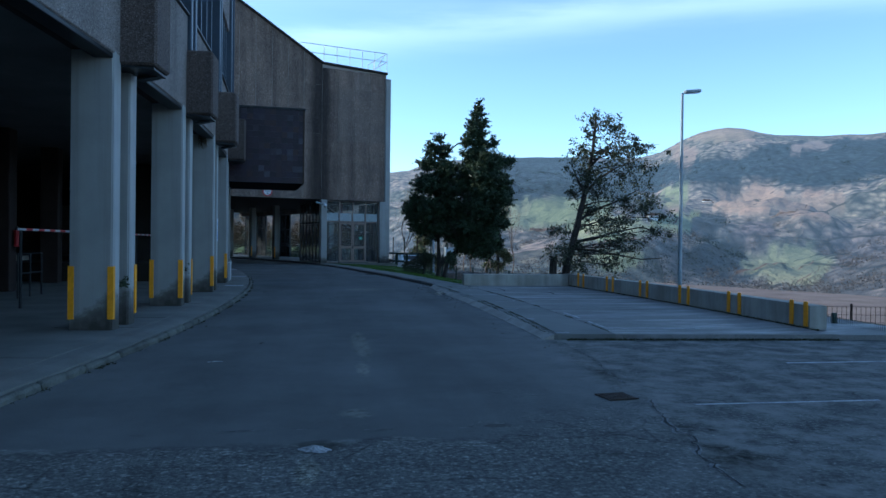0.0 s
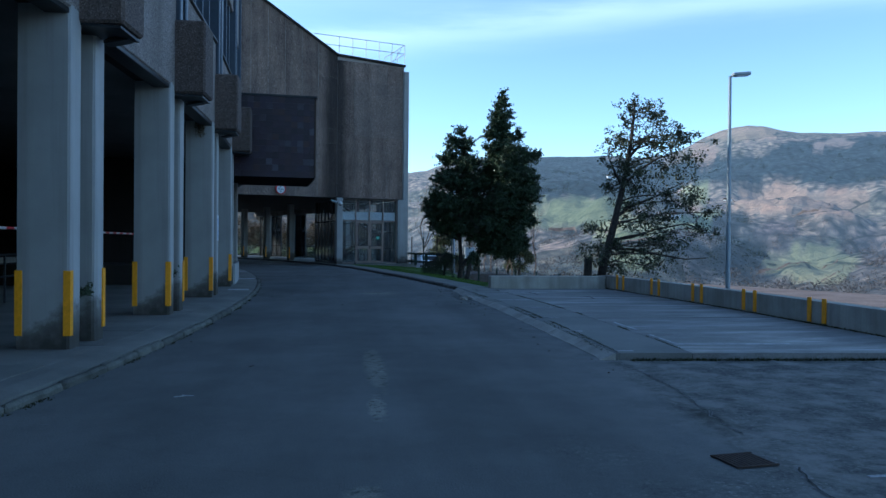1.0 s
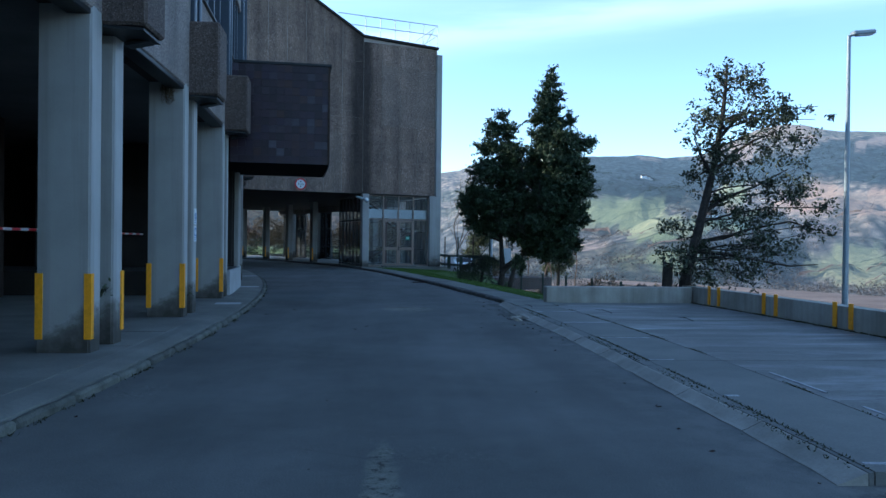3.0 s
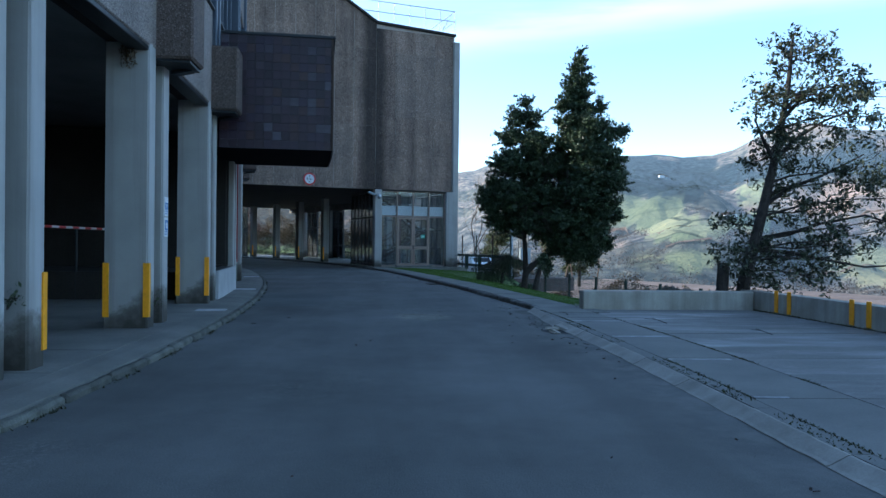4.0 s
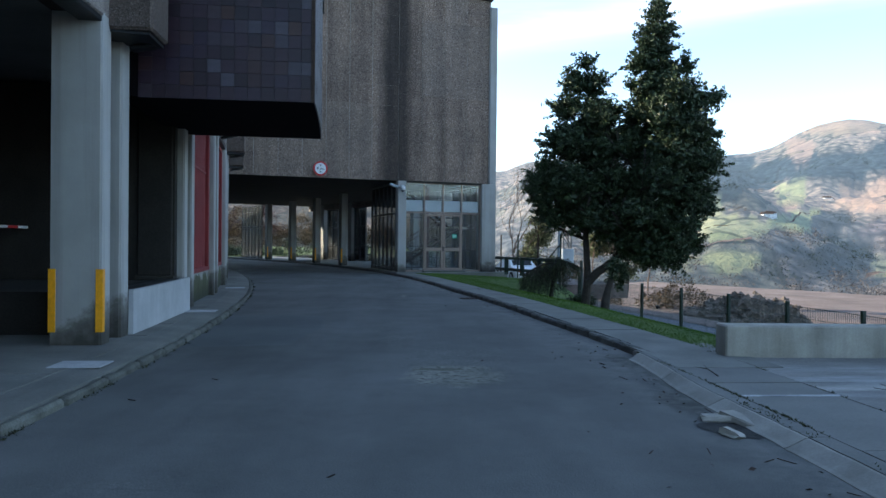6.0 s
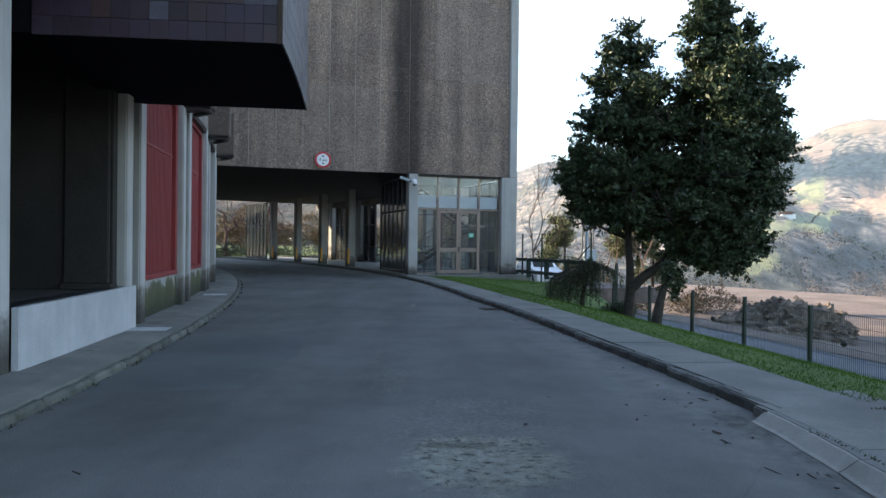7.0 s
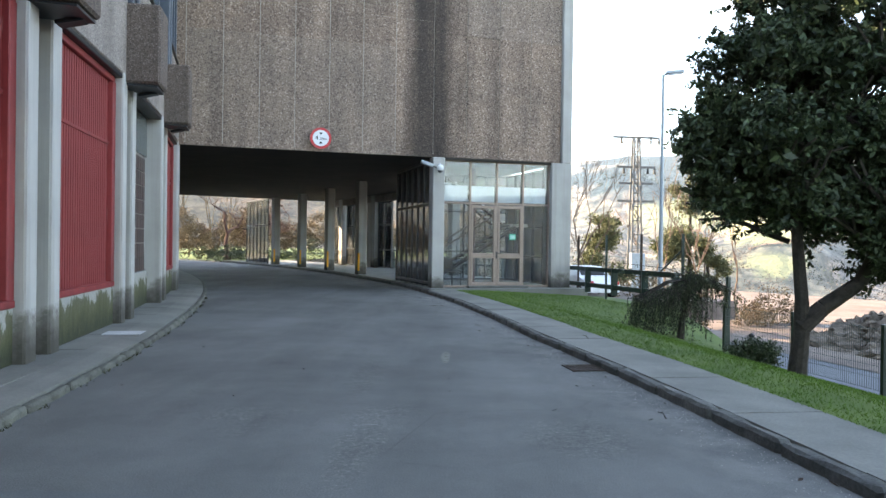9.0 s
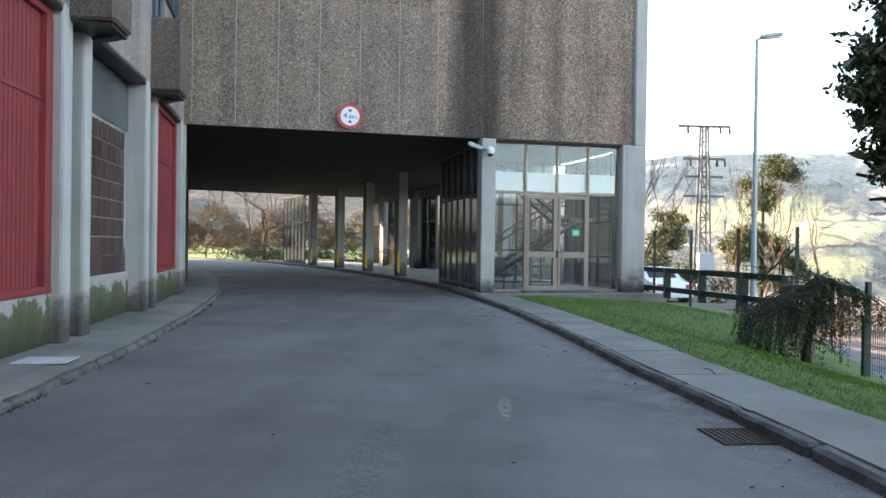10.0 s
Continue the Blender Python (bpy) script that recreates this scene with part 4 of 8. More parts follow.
def kerbs():
    left = structure("kerb_left", sector(bmesh.new(), -45, 78, LK - 0.048, LK - 0.01, -0.3, 0.03), M_PAVE, "worn concrete kerb of the left pavement")
    right = structure("kerb_right", sheet_solid(6.1, 60, lambda s: rk(s) + 0.12, lambda s: rk(s) + 0.148, 0.06, 40), M_PAVE, "worn stone kerb of the footpath")
    for parent, s0, s1, d, h, wdt, mat_ in ((left, -22.0, 62.0, LK, 0.078, 0.10, M_KERB_DARK), (right, 5.97, 58.0, 0.085, 0.104, 0.125, M_KERB)):
        shapes = []
        for v in range(4):
            bm = bx(-wdt / 2, wdt / 2, -0.485, 0.485, -0.2, h, 0.026)
            bmesh.ops.subdivide_edges(bm, edges=[e for e in bm.edges if abs(e.verts[0].co.y - e.verts[1].co.y) > 0.5], cuts=5)
            for q in bm.verts:
                q.co += Vector((random.uniform(-1, 1), 0, random.uniform(-1, 1))) * 0.009
            shapes.append(mesh_of("kerb_stone", bm, mat_))
        n = int((s1 - s0) / 0.985)
        for i in range(n):
            s = s0 + 0.985 * (i + 0.5)
            k = part("kerb_stone", shapes[i % 4], None, parent)
            extra = rk(s) if parent is right else 0.0
            slew = (rk(s + 0.5) - rk(s - 0.5)) if parent is right else 0.0
            k.matrix_local = M(s, d + extra, random.uniform(-0.012, 0.004)) @ Matrix.Rotation(random.uniform(-0.012, 0.012) - slew, 4, "Z") @ Matrix.Diagonal((1, 1 + (d + extra) / R0 * 0.9, 1, 1))
    gut = structure("gutter", sector(bmesh.new(), -6.4, 5.9, 6.53, 6.66, -0.3, 0.004), M_GUTTER, "pale sloping concrete gutter beside the parking slab")
    # sloping blocks from the asphalt up to the slab, rising to the first kerb stone
    ends = [-6.47 + 1.242 * i for i in range(11)]
    for s0, s1 in zip(ends, ends[1:]):
        bm = bmesh.new()
        rings = []
        sink = random.uniform(-0.004, 0.004)
        for i in range(9):
            s = s0 + 0.005 + (s1 - s0 - 0.010) * i / 8
            u = smooth01((s - 3.6) / 2.3)
            toe = 6.44 - 0.10 * smooth01((s + 6.4) / 3.5) + 0.19 * u + 0.02 * noise.noise((s * 3.0, 0, 0)) + 0.012 * noise.noise((s * 9.0, 0, 4))
            lip = 6.63 - 0.12 * smooth01((s + 6.4) / 3.0) + 0.16 * u + 0.012 * noise.noise((s * 5.0, 7, 0))
            ring = [(toe, -0.2), (toe, 0.006 + sink), (toe + 0.03, 0.016 + sink), (lip - 0.02, 0.076 + 0.008 * u + sink), (lip, 0.079 + 0.009 * u + sink), (lip, -0.2)]
            rings.append([bm.verts.new(P(s, d, z)) for d, z in ring])
        for p, q in zip(rings, rings[1:]):
            for j in range(5):
                bm.faces.new((p[j], q[j], q[j + 1], p[j + 1]))
        bm.faces.new(rings[0])
        bm.faces.new(rings[-1][::-1])
        part("gutter_block", bm, M_GUTTER, gut)
        # flat mossy band between the sloping blocks and the slab's joint
        bm = bmesh.new()
        rings = []
        for i in range(9):
            s = s0 + 0.004 + (s1 - s0 - 0.008) * i / 8
            u = smooth01((s - 3.6) / 2.3)
            lip = 6.63 - 0.12 * smooth01((s + 6.4) / 3.0) + 0.16 * u + 0.012 * noise.noise((s * 5.0, 7, 0)) + 0.006
            far = max(6.662 + 0.06 * u, lip + 0.02)
            rings.append([bm.verts.new(P(s, d, z)) for d, z in ((lip, -0.2), (lip, 0.082 + 0.009 * u), (far, 0.086 + 0.009 * u), (far, -0.2))])
        for p, q in zip(rings, rings[1:]):
            for j in range(3):
                bm.faces.new((p[j], q[j], q[j + 1], p[j + 1]))
        bm.faces.new(rings[0])
        bm.faces.new(rings[-1][::-1])
        part("edge_band", bm, M_SLABEDGE, gut, "mossy grey concrete band")
    # footpath running down to the level of the parking slab
    bm = bmesh.new()
    rows = []
    for i in range(9):
        s = 4.9 + 1.75 * i / 8
        u = smooth01((s - 3.6) / 2.3)
        zz = 0.090 + 0.008 * u
        rows.append([bm.verts.new(P(s, d, z)) for d, z in ((6.666 + 0.06 * u, -0.2), (6.666 + 0.06 * u, zz - 0.003), (7.1, zz), (7.9, zz), (7.9, -0.2))])
    for p, q in zip(rows, rows[1:]):
        for j in range(4):
            bm.faces.new((p[j], q[j], q[j + 1], p[j + 1]))
    bm.faces.new(rows[0])
    bm.faces.new(rows[-1][::-1])
    structure("pavement_ramp", bm, M_PAVE, "concrete footpath sloping down to the parking slab")


kerbs()


def kerb_weeds():
    """Moss, grass and crumbs in the joint along the left kerb."""
    rng = random.Random(14)
    bm = bmesh.new()
    for _ in range(5200):
        s = rng.uniform(-14, 27)
        if noise.noise((s * 1.3, 0, 0)) + 0.5 * noise.noise((s * 5.0, 3, 0)) < rng.uniform(-0.1, 0.5):
            continue
        p = P(s, LK + 0.055 + abs(rng.gauss(0, 0.03)), 0.0)
        a = rng.uniform(0, 6.28)
        w = Vector((math.cos(a), math.sin(a), 0)) * rng.uniform(0.004, 0.014)
        bm.faces.new([bm.verts.new(v) for v in (p - w, p + w, p + Vector((rng.gauss(0, 0.02), rng.gauss(0, 0.02), rng.uniform(0.006, 0.032))))])
    thing("weeds", bm, leaf_mat("kerb_weeds", (0.026, 0.028, 0.014), (0.070, 0.070, 0.036), 0.85), "dark weeds and moss along the kerb's foot", "weeds", kind="stuff")


kerb_weeds()

# ---- the long building on the left ----
BAYS = range(-7, 9)


def bay_s(k):
    return FIRST + BAY * k


def col_s(k):
    """Middle of a column pair; the bays are not quite even."""
    return bay_s(k) + {0: -0.085, 1: -0.135, 2: -0.14, 3: -0.055, 4: 0.26, 5: 0.175, 6: -0.015}.get(k, -0.10)


def fin_bm():
    """One upright concrete fin: a deep blade with a chamfered, lipped outer end."""
    bm = bmesh.new()
    prof = [(-0.608, -0.1575), (-0.030, -0.1575), (-0.022, -0.148), (-0.006, -0.145), (0.0, -0.135), (0.0, 0.135), (-0.006, 0.145), (-0.022, 0.148), (-0.030, 0.1575), (-0.608, 0.1575)]
    lo = [bm.verts.new((x, y, 0.0)) for x, y in prof]
    hi = [bm.verts.new((x, y, 4.12)) for x, y in prof]
    for i in range(len(prof)):
        j = (i + 1) % len(prof)
        fc = bm.faces.new((lo[i], lo[j], hi[j], hi[i]))
        # outer end faces take the paler, skylit copy
        fc.material_index = 1 if prof[i][0] > -0.025 and prof[j][0] > -0.025 else 0
    bm.faces.new(lo[::-1])
    bm.faces.new(hi)
    return bm


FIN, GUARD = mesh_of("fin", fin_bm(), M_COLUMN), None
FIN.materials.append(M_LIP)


def guard_mesh():
    bm = bmesh.new()
    prof = [(-0.065, -0.018), (0.018, -0.018), (0.018, 0.065), (0.0, 0.065), (0.0, 0.0), (-0.065, 0.0)]
    lo = [bm.verts.new((x, y, 0.165)) for x, y in prof]
    hi = [bm.verts.new((x, y, 0.945)) for x, y in prof]
    for i in range(6):
        j = (i + 1) % 6
        bm.faces.new((lo[i], lo[j], hi[j], hi[i]))
    bm.faces.new(lo[::-1])
    bm.faces.new(hi)
    return mesh_of("corner_guard", bm, M_YELLOW)


GUARD = guard_mesh()


def column_pairs():
    for k in BAYS:
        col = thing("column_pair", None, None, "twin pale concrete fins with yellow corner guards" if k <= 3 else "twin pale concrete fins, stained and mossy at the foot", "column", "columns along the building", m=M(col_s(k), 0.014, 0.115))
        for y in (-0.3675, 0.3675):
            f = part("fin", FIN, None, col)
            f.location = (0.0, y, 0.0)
        if k <= 3:
            for x, y, turn in ((0.0, -0.525, 0), (-0.608, -0.525, -90), (0.0, 0.525, 90))[:2 if k >= 2 else 3]:
                g = part("corner_guard", GUARD, None, col, "yellow steel corner guard")
                g.matrix_local = pose(x, y, 0, 0, 0, turn)


column_pairs()


def facade():
    wall = structure("wall_front", sector(bmesh.new(), bay_s(-7), 28.4, -0.6, -0.3, 4.24, 10.6), M_DARKBRICK, "upper storeys of a long curved concrete building")
    sp = mesh_of("spandrel", bx(-0.26, 0.0, -BAY / 2 + 0.30, BAY / 2 - 0.30, 4.2, 6.15, 0.02), M_SPANDREL)
    sp2 = mesh_of("spandrel", bx(-0.26, 0.0, -BAY / 2 + 0.30, BAY / 2 - 0.30, 8.2, 10.6, 0.02), M_SPANDREL)
    sill = mesh_of("sill", bx(-0.27, 0.05, -BAY / 2 + 0.28, BAY / 2 - 0.28, 6.15, 6.2, 0.008), M_DARKFRAME)
    under = mesh_of("drip_edge", bx(-0.3, -0.02, -BAY / 2 + 0.30, BAY / 2 - 0.30, 4.13, 4.2, 0.008), M_DARKFRAME)
    pane = mesh_of("window_pane", bx(-0.20, -0.185, -BAY / 2 + 0.3, BAY / 2 - 0.3, 6.2, 8.2), M_GLASS)
    mull = mesh_of("mullion", bx(-0.22, -0.05, -0.04, 0.04, 6.2, 8.2, 0.008), M_BLUEFRAME)
    for k in range(-7, 8):
        s = bay_s(k) + BAY / 2
        for me in (sp, sp2, sill, under, pane):
            part(me.name.split(".")[0], me, None, wall).matrix_local = M(s)
        for y in (-1.25, -0.42, 0.42, 1.25):
            part("mullion", mull, None, wall).matrix_local = M(s) @ pose(0, y, 0)
    boxm = mesh_of("fin_box", bx(-0.3, 0.55, -0.38, 0.38, 4.1, 5.42, 0.035), M_FINBOX)
    post = mesh_of("window_post", bx(-0.3, 0.10, -0.09, 0.09, 0.0, 5.2, 0.02), M_BLUEFRAME)
    for k in range(-7, 8):
        b = thing("facade_box", boxm, None, "projecting dark brown aggregate box above the twin fins", "facade box", "boxes along the front", m=M(bay_s(k)))
        fl = bx(-0.3, 0.50, -0.34, 0.34, -0.03, 0.0)
        part("drip_plate", fl, M_DARKFRAME, b, "dark sloping drip plate").matrix_local = pose(0, 0, 4.10, 0, 3, 0)
        lf = bx(0.10, 0.42, 0.14, 0.36, -0.05, 0.0, 0.01)
        part("floodlight", lf, M_DARKFRAME, b, "flat dark floodlight").matrix_local = pose(0, 0, 4.0, 0, -12, 0)
        for y in (-0.22, 0.22):
            part("window_post", post, None, wall, "blue-grey steel post").matrix_local = M(bay_s(k)) @ pose(0, y, 5.42)
        gap = mesh_of("joint_strip", bx(-0.3, -0.06, -0.30, 0.30, 4.2, 6.2), M_DARKFRAME)
        part("joint_strip", gap, None, wall).matrix_local = M(bay_s(k))


facade()
structure("ceiling", sector(bmesh.new(), bay_s(-7), 28.4, -9.0, -0.32, 4.25, 4.5), surf("grey_soffit", (0.13, 0.128, 0.12), (0.20, 0.197, 0.185), 0.8, 30.0, 0.9, grain=0.15), "dark concrete ceiling of the colonnade")
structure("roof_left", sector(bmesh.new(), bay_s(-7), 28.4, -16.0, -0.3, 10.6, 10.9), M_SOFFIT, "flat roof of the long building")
structure("wall_rear", sector(bmesh.new(), bay_s(-7), 50, -16.0, -15.7, -0.3, 10.6), M_DARKBRICK, "rear wall of the long building")
# unseen block, added to shade the road past the passage
structure("wall_beyond", sector(bmesh.new(), 52.8, 80, -16.0, -0.4, 0.0, 10.6), M_WALL, "unseen block beyond the passage, added to keep sun off the road")
structure("wall_end", bx(-16, 0, -0.3, 0, -0.2, 10.6), M_DARKBRICK, "end wall of the long building", M(bay_s(-7)))


def inner_wall():
    """Dark back wall of the colonnade with its brick courses, doors and fittings."""
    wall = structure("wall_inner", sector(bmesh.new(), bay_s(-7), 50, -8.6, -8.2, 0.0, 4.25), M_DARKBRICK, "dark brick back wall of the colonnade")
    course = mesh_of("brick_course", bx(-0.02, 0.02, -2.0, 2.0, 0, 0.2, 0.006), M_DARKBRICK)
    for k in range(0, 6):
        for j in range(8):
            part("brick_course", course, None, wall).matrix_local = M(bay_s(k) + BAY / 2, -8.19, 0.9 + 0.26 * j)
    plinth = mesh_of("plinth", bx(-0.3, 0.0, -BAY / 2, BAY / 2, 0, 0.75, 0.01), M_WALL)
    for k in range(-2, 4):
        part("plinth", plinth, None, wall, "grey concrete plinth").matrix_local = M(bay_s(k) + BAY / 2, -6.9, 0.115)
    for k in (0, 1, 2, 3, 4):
        # columns made brick-dark so that they sink into the shade
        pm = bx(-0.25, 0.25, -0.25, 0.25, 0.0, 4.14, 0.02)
        thing("inner_column", pm, M_DARKBRICK, "square inner column, darkened to match the colonnade's shade", "column", "inner columns", m=M(bay_s(k) - 0.2, -5.2, 0.115))


inner_wall()


def barrier():
    b = thing("height_barrier", None, None, "red and white striped bar across the garage entrance", "barrier", m=M(2.6, -3.0, 0.115))
    for i in range(44):
        bm = bmesh.new()
        tube(bm, (0, -5.2 + 0.34 * i, 1.52), (0, -4.86 + 0.34 * i, 1.52), 0.026, n=8)
        part("stripe", bm, M_SIGNRED if i % 2 else M_WHITE, b)
    for y in (-5.1, 4.9, 9.6):
        bm = bmesh.new()
        tube(bm, (0, y, 0.0), (0, y, 1.5), 0.03, n=8)
        part("post", bm, M_DARKFRAME, b)


barrier()


def stair_rail():
    r = thing("stair_rail", None, None, "grey steel handrail beside the dark inner stair", "railing", m=M(bay_s(1) + 1.4, -3.9, 0.115))
    for y in (0.0, 0.7, 1.4):
        part("post", tube(bmesh.new(), (0, y, 0), (0, y, 1.0), 0.022), M_DARKFRAME, r)
    for z in (0.55, 1.0):
        part("rail", tube(bmesh.new(), (0, 0, z), (0, 1.4, z), 0.022), M_DARKFRAME, r)
    e = thing("fire_extinguisher", None, None, "red fire extinguisher hung on an inner column", "extinguisher", m=M(bay_s(2) - 0.2, -4.85, 1.25))
    part("cylinder", tube(bmesh.new(), (0, 0, 0), (0, 0, 0.42), 0.08, n=12), M_SIGNRED, e)
    part("neck", tube(bmesh.new(), (0, 0, 0.42), (0, 0, 0.52), 0.05, 0.025, n=10), M_BLACK, e)


stair_rail()


def platform():
    """The white dwarf wall and dark raised floor under the tiled box, between two column pairs."""
    s0, s1 = col_s(3) + 0.57, col_s(4) - 0.555
    w = structure("wall_white_dwarf", sector(bmesh.new(), s0, s1 + 0.33, 0.004, 0.07, 0.1, 0.735, 0.8), M_DWARF, "low white painted wall below the tiled box")
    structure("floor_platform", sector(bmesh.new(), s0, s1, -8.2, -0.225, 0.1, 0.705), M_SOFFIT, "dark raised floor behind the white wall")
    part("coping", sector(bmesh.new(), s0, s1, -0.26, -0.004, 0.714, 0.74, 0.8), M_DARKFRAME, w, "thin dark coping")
    pier = thing("inner_pier", None, None, "slim concrete pier on the platform, coloured near black for its shade", "column", m=M(10.98, -0.45, 0.705))
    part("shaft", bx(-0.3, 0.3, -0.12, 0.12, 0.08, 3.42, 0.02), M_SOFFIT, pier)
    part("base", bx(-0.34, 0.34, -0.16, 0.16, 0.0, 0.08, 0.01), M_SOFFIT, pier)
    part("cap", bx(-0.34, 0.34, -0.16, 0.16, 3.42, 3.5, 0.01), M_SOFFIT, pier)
    # added sheet that keeps the pale fin behind it dark
    thing("inner_partition", bx(-4.6, 0.0, -0.1, 0.1, 0, 3.5, 0.01), M_SOFFIT, "near-black partition added at the platform's end to keep it dark", "wall", m=M(s1 - 0.1, -0.11, 0.705))


platform()


def infill(k, kind):
    s0, s1 = col_s(k) + 0.54, col_s(k + 1) - 0.54
    mid, half = (s0 + s1) / 2, (s1 - s0) / 2
    deep = 0.0 if kind == "red" else -0.16
    base = thing("plinth_wall", bx(-0.35, -0.02, -half, half, 0.0, 0.62 if kind == "red" else 0.72, 0.015), M_MOSSY, "concrete plinth streaked white above and green with moss below", "wall", "plinths along the front", m=M(mid, -0.10 + deep, 0.115))
    if kind == "red":
        d = thing("red_gate", None, None, "tall red corrugated metal gate between concrete fins", "gate", "red gates", m=M(mid, -0.16, 0.735))
        part("backing", bx(-0.12, -0.03, -half, half, 0.0, 3.4), M_RED, d)
        rib = mesh_of("rib", bx(-0.03, -0.021, -0.030, 0.030, 0.09, 3.3, 0.004), M_RED)
        n = int((2 * half - 0.5) / 0.105)
        for i in range(n):
            part("rib", rib, None, d).location = (0.0, -half + 0.28 + 0.105 * i, 0.0)
        part("frame_bottom", bx(-0.05, 0.06, -half, half, 0.0, 0.085, 0.01), M_RED, d)
        part("frame_top", bx(-0.05, 0.04, -half, half, 3.3, 3.4, 0.01), M_RED, d)
        part("middle_rail", bx(-0.03, -0.008, -half, half, 2.28, 2.33, 0.006), M_RED, d)
        for y in (-half + 0.07, half - 0.11):
            part("frame_side", bx(-0.05, 0.05, y - 0.07, y + 0.11, 0.085, 3.3, 0.01), M_RED, d)
    else:
        d = thing("tile_wall", None, None, "panel of brown glazed tiles with a grey glazed strip above", "wall panel", m=M(mid, -0.16 + deep, 0.835))
        part("backing", bx(-0.12, -0.02, -half, half, 0.0, 3.3), M_COLUMN, d)
        tile = mesh_of("tile", bx(-0.02, 0.006, -0.1245, 0.1245, 0.008, 0.286, 0.005), M_BROWNTILE)
        ny = int(2 * half / 0.265)
        for j in range(8):
            for i in range(ny):
                part("tile", tile, None, d).location = (0.0, -half + 0.14 + 0.265 * i, 0.30 * j)
        part("glazed_strip", bx(-0.02, 0.01, -half, half, 2.45, 3.28), M_STRIP, d, "blue-grey glazed strip")


for k_, kind_ in ((4, "red"), (5, "red"), (6, "tile"), (7, "red")):
    infill(k_, kind_)
# out of view; made dark so it bounces little light into the passage
structure("wall_passage", sector(bmesh.new(), bay_s(8) - 0.3, 56, -0.6, -0.3, 0.1, 4.24), M_DARKBRICK, "unseen wall along the passage, made dark to cut bounced light")


def tiled_box():
    s0, s1, d1, z0, z1 = 8.02, 11.95, 2.5, 3.48, 6.02
    b = thing("tiled_bay", None, None, "projecting bay clad in dark purple glazed tiles", "bay")
    part("core", sector(bmesh.new(), s0 + 0.02, s1 - 0.02, -0.3, d1 - 0.02, z0 + 0.02, z1 - 0.02), M_TILEBED, b)
    tile = mesh_of("tile", bx(-0.0950, 0.0950, -0.004, 0.016, -0.0963, 0.0963, 0.002), M_TILE)
    front = M(s0)
    n, rows = 13, 13
    w, h = (d1 - 0.0) / n, (z1 - z0) / rows
    for i in range(n):
        for j in range(rows):
            t = part("tile", tile, None, b)
            t.matrix_local = front @ pose(0.0 + w * (i + 0.5), 0.0, z0 + h * (j + 0.5), random.uniform(-0.6, 0.6), 0, random.uniform(-0.6, 0.6))
    bm = bmesh.new()
    m_ = 20
    for i in range(m_):
        for j in range(rows):
            mm = M(s0 + (s1 - s0) * (i + 0.5) / m_, d1, z0 + h * (j + 0.5)) @ Matrix.Rotation(radians(-90 + random.uniform(-.6, .6)), 4, "Z")
            box(bm, -0.095, 0.095, -0.012, 0.008, -0.094, 0.094, m=mm)
    side = part("side_tiles", bm, M_TILE, b, "dark bluish glazed tiles on the flank")
    side["kind"] = "stuff"
    for pos in ((d1 - 0.03,),):
        part("corner_strip", bx(pos[0] - 0.02, pos[0] + 0.035, -0.018, 0.02, z0 - 0.01, z1 + 0.02, 0.005), M_RUST, b, "rust-brown corner tiles").matrix_local = front
    part("top_edge", sector(bmesh.new(), s0 - 0.04, s1, -0.2, d1 + 0.04, z1, z1 + 0.06), M_DARKFRAME, b)


tiled_box()

# ---- the tower over the road ----
TS = 28.55
TM = M(TS)
KINK = 7.5


